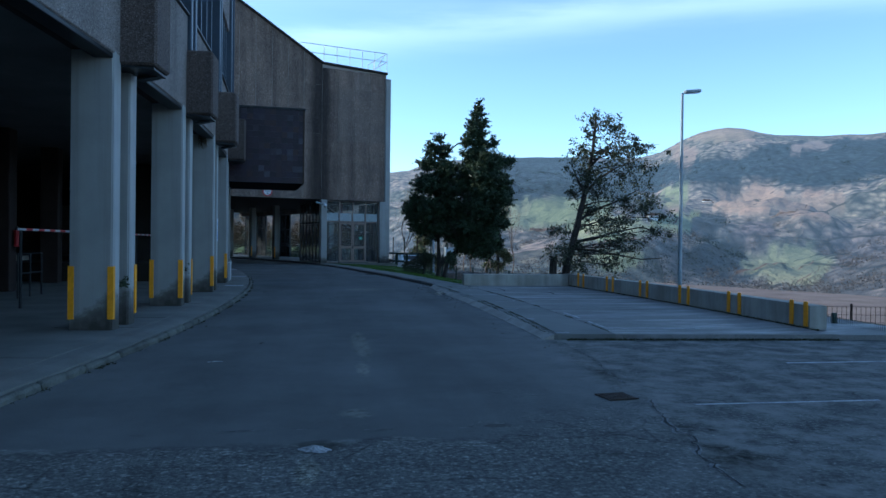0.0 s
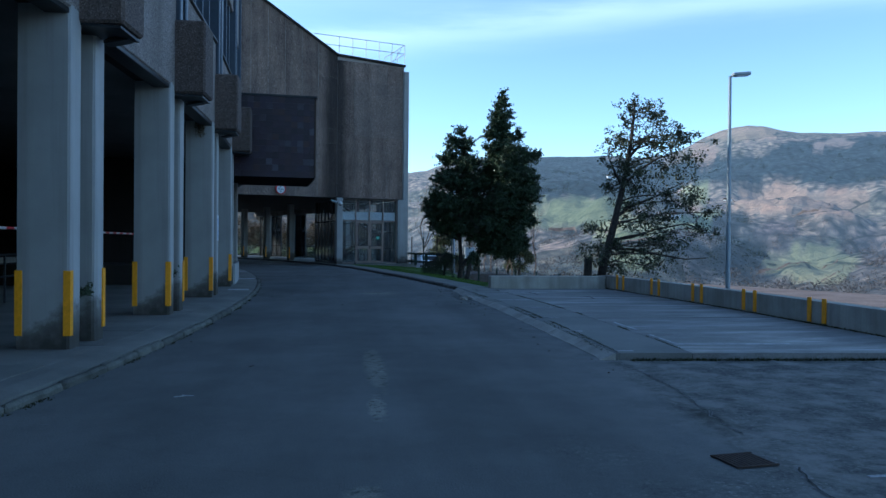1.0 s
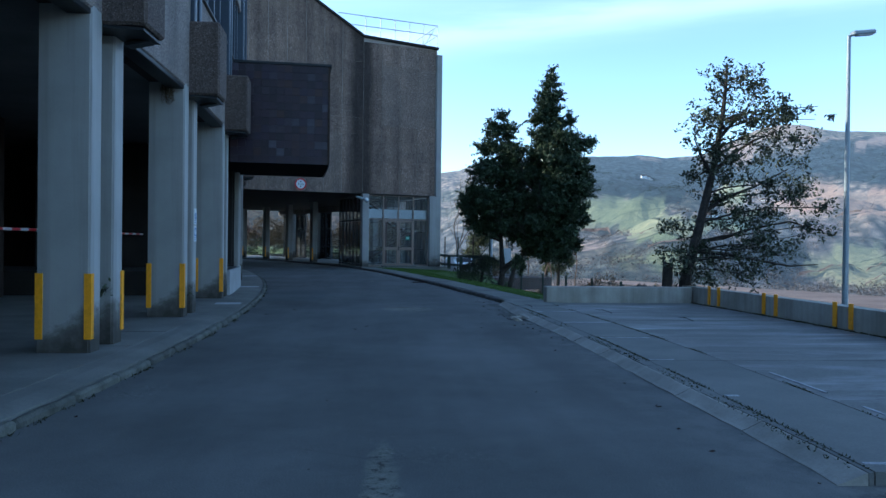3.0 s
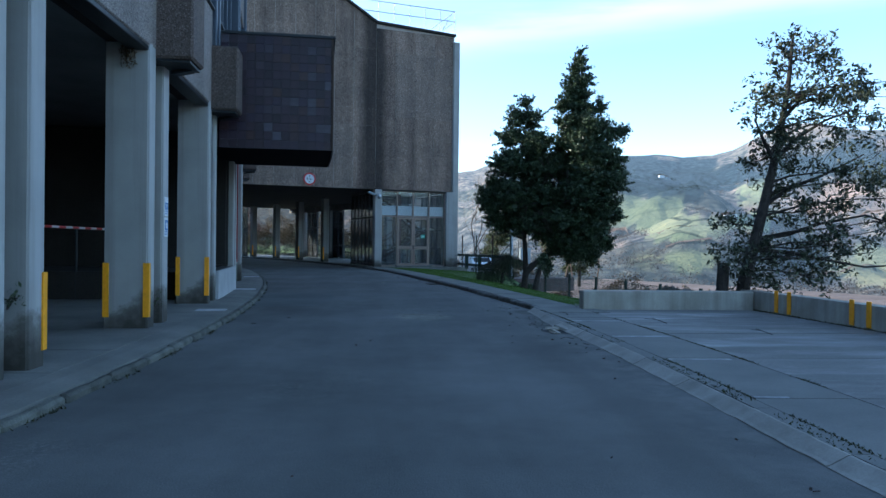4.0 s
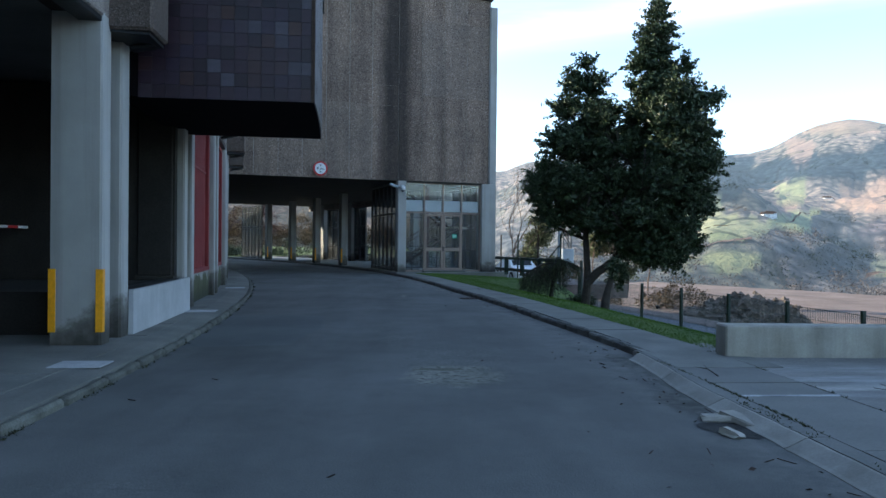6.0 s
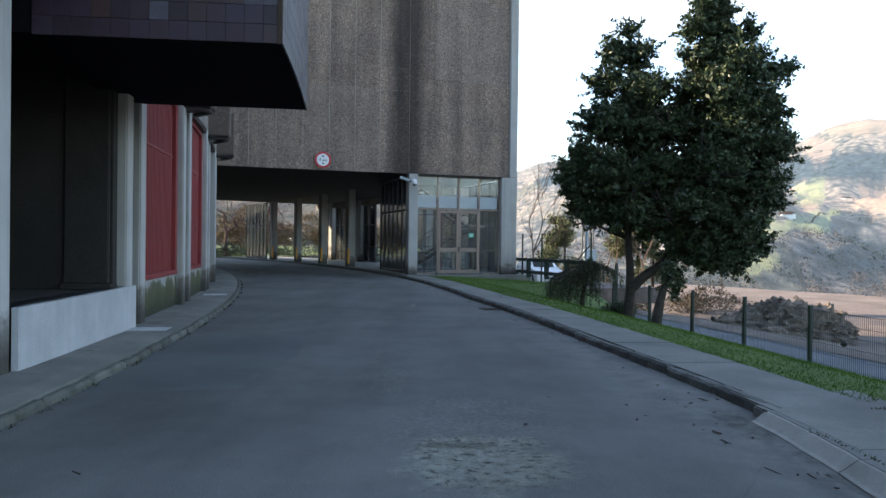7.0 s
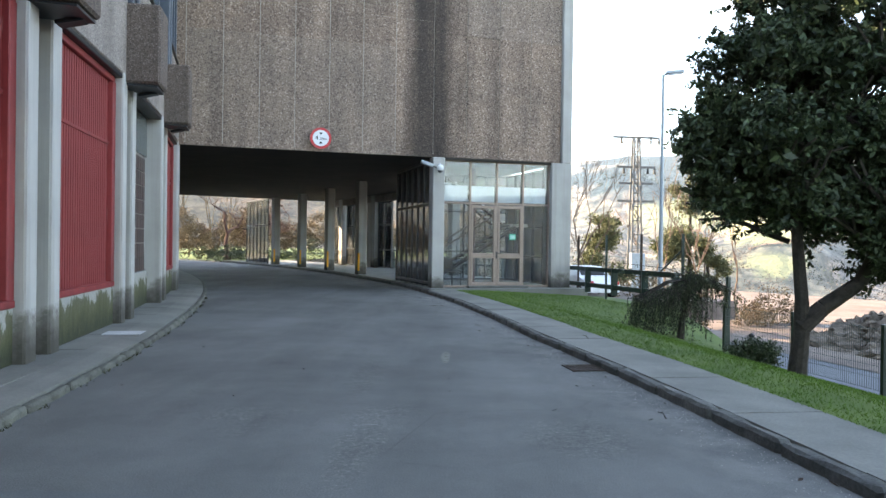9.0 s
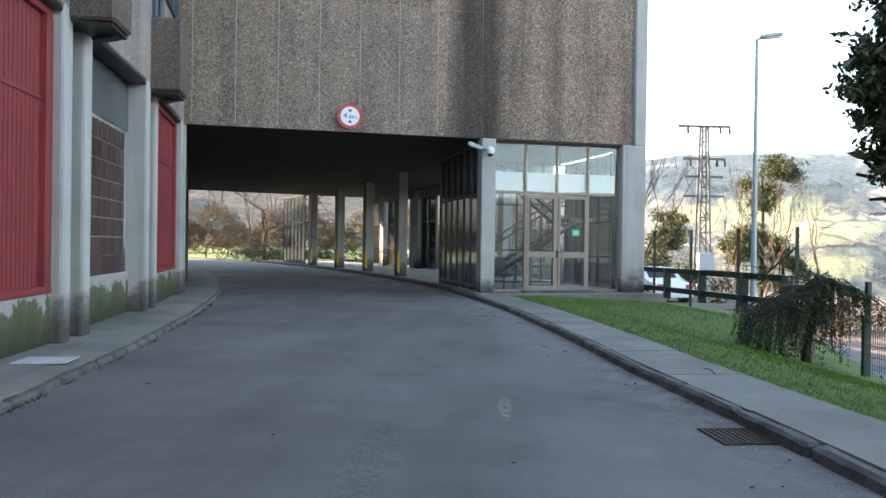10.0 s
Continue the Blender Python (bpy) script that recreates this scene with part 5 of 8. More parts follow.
def tower():
    t = structure("wall_tower", None, None, "tall brown aggregate block bridging the road", TM)
    tw = 12.2
    # body behind the cladding, with the sloping parapet over the road
    bm = bmesh.new()
    prof = [(-9.0, 4.3), (tw - 0.25, 4.3), (tw - 0.25, 12.75), (KINK, 12.95), (-9.0, 22.8)]
    a = [bm.verts.new((x, 0.06, z)) for x, z in prof]
    b = [bm.verts.new((x, 0.5, z)) for x, z in prof]
    bm.faces.new(a)
    bm.faces.new(b[::-1])
    for i in range(5):
        j = (i + 1) % 5
        bm.faces.new((a[j], a[i], b[i], b[j]))
    part("body", bm, M_JOINT, t)
    # panels, about a metre wide
    left_edges = [-8.0 + 1.02 * i for i in range(16)]
    left_edges = [x for x in left_edges if x < KINK - 0.3] + [KINK]
    right_edges = [KINK + (tw - 0.32 - KINK) * i / 4 for i in range(5)]

    def top(x):
        return 12.95 + max(0.0, (KINK - x)) * 0.603

    def panel(x0, x1, z0, z1a, z1b, mat_, proud):
        bm = bmesh.new()
        g, h = 0.0075, 0.0025
        f = [bm.verts.new(v) for v in ((x0 + g, -proud, z0 + h), (x1 - g, -proud, z0 + h), (x1 - g, -proud, z1b - h), (x0 + g, -proud, z1a - h))]
        r = [bm.verts.new(v) for v in ((x0 + g, 0.07, z0 + h), (x1 - g, 0.07, z0 + h), (x1 - g, 0.07, z1b - h), (x0 + g, 0.07, z1a - h))]
        bm.faces.new(f)
        for i in range(4):
            j = (i + 1) % 4
            bm.faces.new((f[j], f[i], r[i], r[j]))
        part("panel", bm, mat_, t)

    for x0, x1 in zip(left_edges, left_edges[1:]):
        p0 = -0.052
        panel(x0, x1, 4.22, 7.55, 7.55, M_TOWER_PALE if x0 > 0.0 and x1 < KINK - 0.9 else M_TOWER, p0)
        panel(x0, x1, 7.55, 8.45, 8.45, M_TOWER, p0)
        panel(x0, x1, 8.45, 11.6, 11.6, M_TOWER, p0)
        panel(x0, x1, 11.6, top(x0), top(x1), M_TOWER, p0)
    for i, (x0, x1) in enumerate(zip(right_edges, right_edges[1:])):
        panel(x0, x1, 4.22, 7.2, 7.2, M_TOWER, -0.04)
        panel(x0, x1, 7.2, 8.1, 8.1, M_TOWER, -0.04)
        if i == 1:
            panel(x0, x1, 8.1, 8.65, 8.65, M_TOWER_PALE, -0.025)
            panel(x0, x1, 8.65, 11.5, 11.5, M_TOWER_PALE, -0.04)
        else:
            panel(x0, x1, 8.1, 11.5, 11.5, M_TOWER_PALE if i >= 2 else M_TOWER, -0.04)
        panel(x0, x1, 11.5, 12.72, 12.72, M_TOWER_PALE if i == 2 else M_TOWER, -0.04)
    # pale concrete corner pier and lobby column
    part("corner_pier", bx(tw - 0.31, tw + 0.03, -0.10, 0.55, 4.21, 12.45, 0.02), M_COLUMN, t, "pale concrete corner pier")
    part("pier_foot", bx(11.52, tw + 0.03, -0.10, 0.55, 0.1, 4.21, 0.02), M_COLUMN, t, "wide pale concrete pier beside the lobby")
    part("lobby_column", bx(KINK - 0.03, KINK + 0.36, -0.08, 0.35, 0.1, 4.215, 0.02), M_COLUMN, t, "pale concrete column")
    bm = bmesh.new()
    for x0, z0, x1, z1 in ((-9.0, 22.8, KINK, 12.95), (KINK, 12.95, tw - 0.2, 12.75)):
        v = [bm.verts.new(c) for c in ((x0, -0.09, z0), (x1, -0.09, z1), (x1, -0.09, z1 + 0.13), (x0, -0.09, z0 + 0.13), (x0, 0.6, z0), (x1, 0.6, z1), (x1, 0.6, z1 + 0.13), (x0, 0.6, z0 + 0.13))]
        for q in ((0, 1, 2, 3), (7, 6, 5, 4), (3, 2, 6, 7), (4, 5, 1, 0), (0, 3, 7, 4), (1, 5, 6, 2)):
            bm.faces.new([v[i] for i in q])
    part("coping", bm, M_SOFFIT, t, "dark metal coping")
    part("lintel", bx(KINK + 0.3, 11.52, -0.04, 0.3, 4.16, 4.23), M_SOFFIT, t)


tower()
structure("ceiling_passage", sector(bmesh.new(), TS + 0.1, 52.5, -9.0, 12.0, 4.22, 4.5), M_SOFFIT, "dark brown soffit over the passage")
structure("wall_tower_side", sector(bmesh.new(), TS + 0.5, 52.5, 11.6, 11.95, 4.5, 12.6), M_TOWER, "side wall of the bridging block")
structure("wall_tower_back", bx(-16, 12, -0.3, 0, 4.5, 16.0), M_TOWER, "back wall of the bridging block", M(52.5))
structure("roof_tower", sector(bmesh.new(), TS + 0.5, 52.3, -16.0, 11.6, 12.3, 12.6), M_SOFFIT, "roof of the bridging block")


def roof_railing():
    r = thing("roof_railing", None, None, "thin galvanised railing on the tower roof", "railing", m=TM @ pose(0, 0.25, 0))

    def zt(x):
        return 12.88
    xs = [KINK + 0.15 + 0.88 * i for i in range(6)]
    for x in xs:
        part("post", tube(bmesh.new(), (x, 0, 12.8), (x, 0, 14.22), 0.022), M_GALV, r)
    for z in (13.66, 14.22):
        part("rail", tube(bmesh.new(), (xs[0] - 1.6, 0, z), (xs[-1], 0, z), 0.020), M_GALV, r)
        part("rail", tube(bmesh.new(), (xs[-1], 0, z), (xs[-1], 3.5, z), 0.020), M_GALV, r)
    for y in (1.2, 2.4, 3.5):
        part("post", tube(bmesh.new(), (xs[-1], y, 12.6), (xs[-1], y, 14.22), 0.022), M_GALV, r)
    part("brace", tube(bmesh.new(), (xs[-1] - 0.9, 0.6, 12.6), (xs[-1], 0.6, 14.15), 0.018), M_GALV, r)


roof_railing()


def letters(txt, size, material, m, parent, name):
    cu = bpy.data.curves.new(name, "FONT")
    cu.body, cu.size, cu.align_x, cu.align_y, cu.extrude = txt, size, "CENTER", "CENTER", 0.002
    tmp = new("tmp_text", cu)
    dg = bpy.context.evaluated_depsgraph_get()
    me = bpy.data.meshes.new_from_object(tmp.evaluated_get(dg))
    bpy.data.objects.remove(tmp)
    me.name = name
    me.materials.clear()
    me.materials.append(material)
    ob = part(name, me, None, parent)
    ob.matrix_local = m
    return ob


def height_sign():
    x = 3.98
    s = thing("height_limit_sign", None, None, "round white and red height limit sign reading 4.08 m", "road sign", m=TM @ pose(x, -0.085, 4.60))
    r = 0.315

    def disc(rad, y0, y1, n=40):
        bm = bmesh.new()
        tube(bm, (0, y0, 0), (0, y1, 0), rad, n=n)
        return bm
    part("plate", disc(r, 0.03, 0.0), M_SIGNRED, s, "red rim")
    part("face", disc(r * 0.76, 0.0, -0.006), M_WHITE, s, "white face")
    for z, up in ((0.165, -1), (-0.165, 1)):
        bm = bmesh.new()
        v = [bm.verts.new(c) for c in ((-0.055, -0.009, z), (0.055, -0.009, z), (0, -0.009, z + up * 0.075))]
        bm.faces.new(v if up > 0 else v[::-1])
        part("arrow", bm, M_INK, s)
    letters("4", 0.20, M_INK, pose(-0.12, -0.010, 0, 90, 0, 0), s, "numeral")
    letters(",08m", 0.115, M_INK, pose(0.065, -0.010, -0.02, 90, 0, 0), s, "numeral")


height_sign()


def glazing(name, label, m, width, height, posts, transoms, frame_mat, bar=0.05, z0=0.0, deep=1.0, glass=None):
    g = thing(name, None, None, label, "window wall", m=m)
    for i in range(posts + 1):
        x = width * i / posts
        part("mullion", bx(x - bar / 2, x + bar / 2, -0.04 * deep, 0.06 * deep, z0, height, 0.006), frame_mat, g)
    for z in transoms:
        part("transom", bx(0, width, -0.032, 0.052, z - bar / 2, z + bar / 2, 0.006), frame_mat, g)
    for i in range(posts):
        x0, x1 = width * i / posts + bar / 2, width * (i + 1) / posts - bar / 2
        p = part("pane", bx(x0, x1, 0.0, 0.008, z0 + 0.02, height - 0.02), glass or M_GLASS, g)
        p.visible_shadow = False
    return g


def lobby():
    w = 3.68
    gm = TM @ pose(KINK + 0.36, 0.12, 0.14)
    g = glazing("glazed_entrance", "bronze framed glass front of the stair lobby with double doors", gm, w - 0.04, 4.05, 4, (0.03, 2.68, 4.02), M_BRONZE, 0.06, glass=M_HAZY)
    q = (w - 0.04) / 4
    for i in range(4):
        part("blind_band", bx(q * i + 0.05, q * (i + 1) - 0.05, 0.10, 0.12, 2.74, 3.24), M_WHITE, g, "white band behind the upper pane")
    for i in (1, 2):
        x0, x1 = q * i + 0.035, q * (i + 1) - 0.035
        d = part("door", bx(x0, x0 + 0.07, -0.055, 0.07, 0.05, 2.62, 0.006), M_BRONZE, g, "bronze framed glass door")
        part("stile", bx(x1 - 0.07, x1, -0.055, 0.07, 0.05, 2.62, 0.006), M_BRONZE, d)
        for z0, z1 in ((0.05, 0.16), (0.93, 1.09), (2.53, 2.62)):
            part("rail", bx(x0 + 0.07, x1 - 0.07, -0.05, 0.065, z0, z1, 0.005), M_BRONZE, d)
    hx = q * 2
    part("handle", bx(hx - 0.02, hx + 0.14, -0.12, -0.09, 1.07, 1.10, 0.006), M_BLACK, g, "black lever handle")
    part("lock", bx(hx - 0.03, hx + 0.03, -0.075, -0.055, 0.92, 1.14, 0.004), M_BLACK, g)
    part("step", bx(q - 0.1, 3 * q + 0.1, -0.35, 0.0, -0.02, 0.05, 0.01), M_KERB, g, "concrete door step")
    n = thing("door_notice", bx(-0.11, 0.11, -0.006, 0.0, -0.09, 0.09), M_SIGNGREEN, "small green notice stuck on the glass door", "notice", m=gm @ pose(q * 2.62, -0.012, 1.62))
    part("notice_field", bx(-0.075, 0.075, -0.009, -0.006, -0.055, 0.055), plain("notice_pale", (0.35, 0.62, 0.55), 0.5), n)
    # flank beside the road, rear and outer sides
    side = TM @ pose(KINK + 0.02, 0.35, 0.14) @ Matrix.Rotation(radians(90), 4, "Z")
    glazing("glass_screen", "dark framed glass flank of the lobby beside the road", side, 4.4, 4.05, 6, (0.12, 2.62, 4.0), M_DARKFRAME, 0.075, 0.0, 0.6, M_VEILED)
    glazing("glass_screen", "dark framed rear glazing of the lobby", TM @ pose(KINK + 0.02, 4.8, 0.14), 4.4, 4.05, 5, (0.04, 1.1, 2.62, 4.0), M_DARKFRAME, 0.05)
    outer = TM @ pose(11.95, 0.6, 0.14) @ Matrix.Rotation(radians(90), 4, "Z")
    glazing("glass_screen", "dark framed outer glazing of the lobby", outer, 4.2, 4.05, 5, (0.04, 0.95, 2.0, 3.0, 4.0), M_DARKFRAME, 0.05)
    st = thing("stair", None, None, "steel stair with pale treads inside the lobby", "stair", m=TM @ pose(KINK + 0.6, 1.6, 0.135))
    for i in range(11):
        part("tread", bx(0.1 + 0.27 * i, 0.4 + 0.27 * i, 0.6, 1.7, 0.17 * (i + 1), 0.17 * (i + 1) + 0.05, 0.006), M_WALL, st)
    for i in range(8):
        part("tread", bx(2.95 - 0.27 * i, 3.2 - 0.27 * i, 1.8, 2.7, 2.0 + 0.2 * (i + 1), 2.05 + 0.2 * (i + 1), 0.006), M_WHITE, st)
    for y in (0.55, 1.72):
        bm = bmesh.new()
        tube(bm, (0.1, y, 0.15), (3.1, y, 2.0), 0.07, n=4)
        part("stringer", bm, M_RUST, st)
        part("handrail", tube(bmesh.new(), (0.1, y, 1.05), (3.1, y, 2.9), 0.03), M_RUST, st)
        for i in range(5):
            x = 0.3 + 0.62 * i
            part("baluster", tube(bmesh.new(), (x, y, 0.25 + 0.617 * (x - 0.1)), (x, y, 1.0 + 0.617 * (x - 0.1)), 0.014, n=5), M_DARKFRAME, st)
    part("post", bx(1.42, 1.62, 0.62, 0.8, 0.0, 4.0, 0.01), plain("dark_red_post", (0.10, 0.03, 0.028), 0.6), st, "dark red steel post")
    part("landing", bx(2.9, 3.6, 0.6, 2.7, 2.0, 2.12, 0.01), M_WALL, st, "pale concrete half landing")
    for y in (1.78, 2.72):
        part("stringer", tube(bmesh.new(), (3.1, y, 2.1), (0.95, y, 3.75), 0.07, n=4), M_RUST, st)
    chair = thing("lobby_chair", None, None, "dark metal chair standing inside the lobby", "chair", m=TM @ pose(KINK + 0.95, 0.9, 0.135, 0, 0, 25))
    part("seat", bx(-0.22, 0.22, -0.22, 0.22, 0.43, 0.47, 0.015), M_RUST, chair)
    part("backrest", bx(-0.22, 0.22, 0.19, 0.22, 0.55, 0.9, 0.01), M_RUST, chair)
    for x in (-0.2, 0.2):
        for y in (-0.2, 0.2):
            part("leg", tube(bmesh.new(), (x, y, 0), (x, y, 0.44 if y < 0 else 0.9), 0.014), M_DARKFRAME, chair)
    thing("lobby_floor", bx(0.0, 4.4, 0.2, 4.7, 0.0, 0.012), M_WALL, "pale floor of the glazed lobby", "floor", kind="structure", m=TM @ pose(KINK + 0.1, 0, 0.126))


lobby()


def cctv():
    c = thing("dome_camera", None, None, "white dome security camera on the lobby column", "camera", m=TM @ pose(KINK + 0.14, -0.28, 3.86))
    part("arm", tube(bmesh.new(), (0, 0.2, 0.12), (0, 0.0, 0.12), 0.025, n=8), M_WHITE, c)
    bm = bmesh.new()
    bmesh.ops.create_uvsphere(bm, u_segments=16, v_segments=10, radius=0.11)
    part("housing", bm, M_WHITE, c)
    bm = bmesh.new()
    bmesh.ops.create_uvsphere(bm, u_segments=14, v_segments=8, radius=0.075)
    for v in bm.verts:
        v.co.z -= 0.085
    part("dome", bm, M_BLACK, c, "dark tinted dome")
    f = thing("flood_lamp", None, None, "pale slim floodlight on a bracket under the soffit", "lamp", m=TM @ pose(KINK - 0.22, -0.25, 3.95, 0, 18, 0))
    part("housing", bx(-0.26, 0.14, -0.07, 0.07, -0.05, 0.06, 0.02), M_LAMP, f)
    part("bracket", bx(0.1, 0.26, -0.02, 0.02, -0.02, 0.02), M_DARKFRAME, f)


cctv()


def passage_columns():
    shaft = mesh_of("shaft", bx(-0.19, 0.19, -0.26, 0.26, 0.0, 4.1, 0.02), M_COLUMN)
    for s in (37.9, 42.5, 46.9, 51.3):
        c = thing("passage_column", None, None, "concrete column with a yellow guard under the block", "column", "columns in the passage", m=M(s, 7.70, 0.125))
        part("shaft", shaft, None, c)
        g = part("corner_guard", GUARD, None, c, "yellow steel corner guard")
        g.matrix_local = pose(-0.19, -0.26, 0, 0, 0, -90)
        c2 = thing("outer_column", None, None, "pale concrete column at the outer edge of the passage", "column", "outer columns", m=M(s - 1.2, 11.6, 0.125))
        part("shaft", shaft, None, c2)
    glazing("glass_screen", "dark framed glass wall at the far end of the passage", M(51.9, 7.45, 0.14) @ Matrix.Rotation(radians(90), 4, "Z"), 4.4, 4.05, 6, (0.04, 2.4, 4.0), M_DARKFRAME, 0.06, 0.0, 0.5)
    for s in (43.75, 48.0, 50.1):
        glazing("glass_screen", "glass screen at the outer edge of the passage", M(s, 11.68, 0.14) @ Matrix.Rotation(radians(90), 4, "Z"), 1.9, 3.7, 2, (0.04, 1.0, 2.4, 3.66), M_DARKFRAME, 0.06)
    structure("pier_outer", sector(bmesh.new(), 45.55, 46.6, 11.5, 11.75, 0.1, 3.84, 0.9), M_COLUMN, "broad pale concrete pier at the outer edge of the passage")
    structure("beam_outer", sector(bmesh.new(), 33.2, 52.4, 11.45, 11.78, 3.84, 4.215), M_SPANDREL, "brown concrete beam over the outer columns")
    r = thing("dark_railing", None, None, "dark green rail along the outer edge of the passage", "railing")
    for z in (0.45, 0.95):
        part("rail", sector(bmesh.new(), 33.5, 52, 12.3, 12.36, 0.125 + z, 0.125 + z + 0.07, 1.0), M_GREENMETAL, r)
    for i in range(9):
        part("post", bx(-0.05, 0.05, -0.05, 0.05, 0, 1.05), M_GREENMETAL, r).matrix_local = M(33.6 + 2.25 * i, 12.33, 0.125)


passage_columns()

# ---- parking wall ----


def low_wall():
    h = 0.47
    w = structure("wall_low", bx(5.35, 8.95, 23.55, 23.87, 0.0, h, 0.02), M_WALL, "low stained concrete wall round the parking slab")
    w2 = structure("wall_low_side", sector(bmesh.new(), -5.78, 5.9, 11.22, 11.52, 0.0, h + 0.01, 1.0), M_WALL, "low concrete wall with yellow guards")
    g = mesh_of("bumper_guard", bx(-0.028, 0.0, -0.055, 0.055, 0.03, h - 0.01, 0.008), M_YELLOW)
    for i in range(6):
        for y in (-0.19, 0.19):
            s = -5.50 + 2.0 * i + y
            part("bumper_guard", g, None, w2, "yellow painted steel guard").matrix_local = M(s, 11.22, 0.085)


low_wall()

# ---- lamps, pylon, fence, gate ----


def street_lamp(x, y, z0, top, arm, label):
    l = thing("street_lamp", None, None, label, "street lamp", "street lamps", m=pose(x, y, z0))
    h = top - z0
    part("pole", tube(bmesh.new(), (0, 0, 0), (0.0, 0, h), 0.085, 0.045, 12), M_LAMP, l)
    part("arm", tube(bmesh.new(), (0, 0, h - 0.02), (0.16 * arm, 0, h + 0.03), 0.03, n=8), M_LAMP, l)
    bm = bx(0.08, 0.68, -0.11, 0.11, -0.05, 0.06, 0.03)
    head = part("lamp_head", bm, M_LAMP, l, "flat grey lamp head")
    head.matrix_local = pose(0, 0, h + 0.04, 0, -6, 0 if arm > 0 else 180)
    part("lens", bx(0.2, 0.62, -0.08, 0.08, -0.065, -0.05), M_WHITE, head)


street_lamp(13.2, 24.05, -2.2, 6.86, 1, "tall grey street lamp behind the parking wall")
street_lamp(8.15, 49.6, -0.9, 7.25, 1, "grey street lamp beyond the gate")


def pylon():
    p = thing("power_pylon", None, None, "grey steel lattice power pole with crossarms and insulators", "pylon", m=pose(13.4, 75, -2.3, 0, 0, 8))
    H = 11.2
    for x in (-0.42, 0.42):
        for y in (-0.42, 0.42):
            part("leg", tube(bmesh.new(), (x, y, 0), (x * 0.42, y * 0.42, H), 0.07, n=4), M_PYLON, p)
    for i in range(12):
        z0, z1 = H * i / 12, H * (i + 1) / 12
        f0, f1 = 1 - 0.58 * i / 12, 1 - 0.58 * (i + 1) / 12
        sgn = 1 if i % 2 else -1
        for y in (-0.42, 0.42):
            part("lattice_brace", tube(bmesh.new(), (-0.42 * sgn * f0, y * f0, z0), (0.42 * sgn * f1, y * f1, z1), 0.035, n=4), M_PYLON, p)
            part("lattice_strut", tube(bmesh.new(), (-0.42 * f1, y * f1, z1), (0.42 * f1, y * f1, z1), 0.032, n=4), M_PYLON, p)
    for z, w, ins in ((H, 1.65, True), (9.2, 1.35, True), (8.1, 1.2, False), (6.9, 1.3, False)):
        part("crossarm", bx(-w, w, -0.06, 0.06, z - 0.07, z + 0.07), M_PYLON, p)
        if ins:
            for x in (-w * 0.62, w * 0.62, w * 0.97):
                part("insulator", tube(bmesh.new(), (x, 0, z - 0.06), (x, 0, z - 0.45), 0.07, 0.1, 8), M_INK, p)
    part("cabinet", bx(-0.5, 0.45, -0.75, -0.3, 0.05, 3.4, 0.02), M_LAMP, p, "pale blue-grey metal cabinet")


pylon()


def mesh_fence():
    f = thing("mesh_fence", None, None, "dark green welded mesh fence on the bank", "fence")
    D = 12.35
    ss = [21.4 - 2.02 * i for i in range(16)]
    zs = [-0.88 for s in ss]
    post = mesh_of("post", bx(-0.035, 0.035, -0.035, 0.035, -0.25, 1.15, 0.004), M_GREENMETAL)
    for s, z in zip(ss, zs):
        part("post", post, None, f).matrix_local = M(s, D, z)
    part("post", bx(-0.04, 0.04, -0.04, 0.04, -0.2, 1.72, 0.004), M_GREENMETAL, f, "taller end post").matrix_local = M(ss[0] + 0.1, D + 0.15, -0.88)
    n = 44
    for i in range(len(ss) - 1):
        bm = bmesh.new()
        a, b = M(ss[i], D, zs[i]), M(ss[i + 1], D, zs[i + 1])
        for k in range(1, n):
            p = a.translation.lerp(b.translation, k / n)
            box(bm, p.x - 0.0028, p.x + 0.0028, p.y - 0.0028, p.y + 0.0028, p.z + 0.03, p.z + 1.08)
        for z in (0.04, 0.24, 0.44, 0.64, 0.84, 1.06):
            tube(bm, a.translation + Vector((0, 0, z)), b.translation + Vector((0, 0, z)), 0.0045, n=4, caps=False)
        part("mesh_panel", bm, M_GREENMETAL, f, "welded wire mesh")
        if i % 2 == 0:
            bm = bmesh.new()
            bmesh.ops.create_icosphere(bm, subdivisions=2, radius=0.06)
            for v in bm.verts:
                v.co = v.co + a.translation.lerp(b.translation, 0.45) + Vector((-0.03, 0, 0.52))
            part("clip_disc", bm, M_INK, f, "black round clip")


mesh_fence()


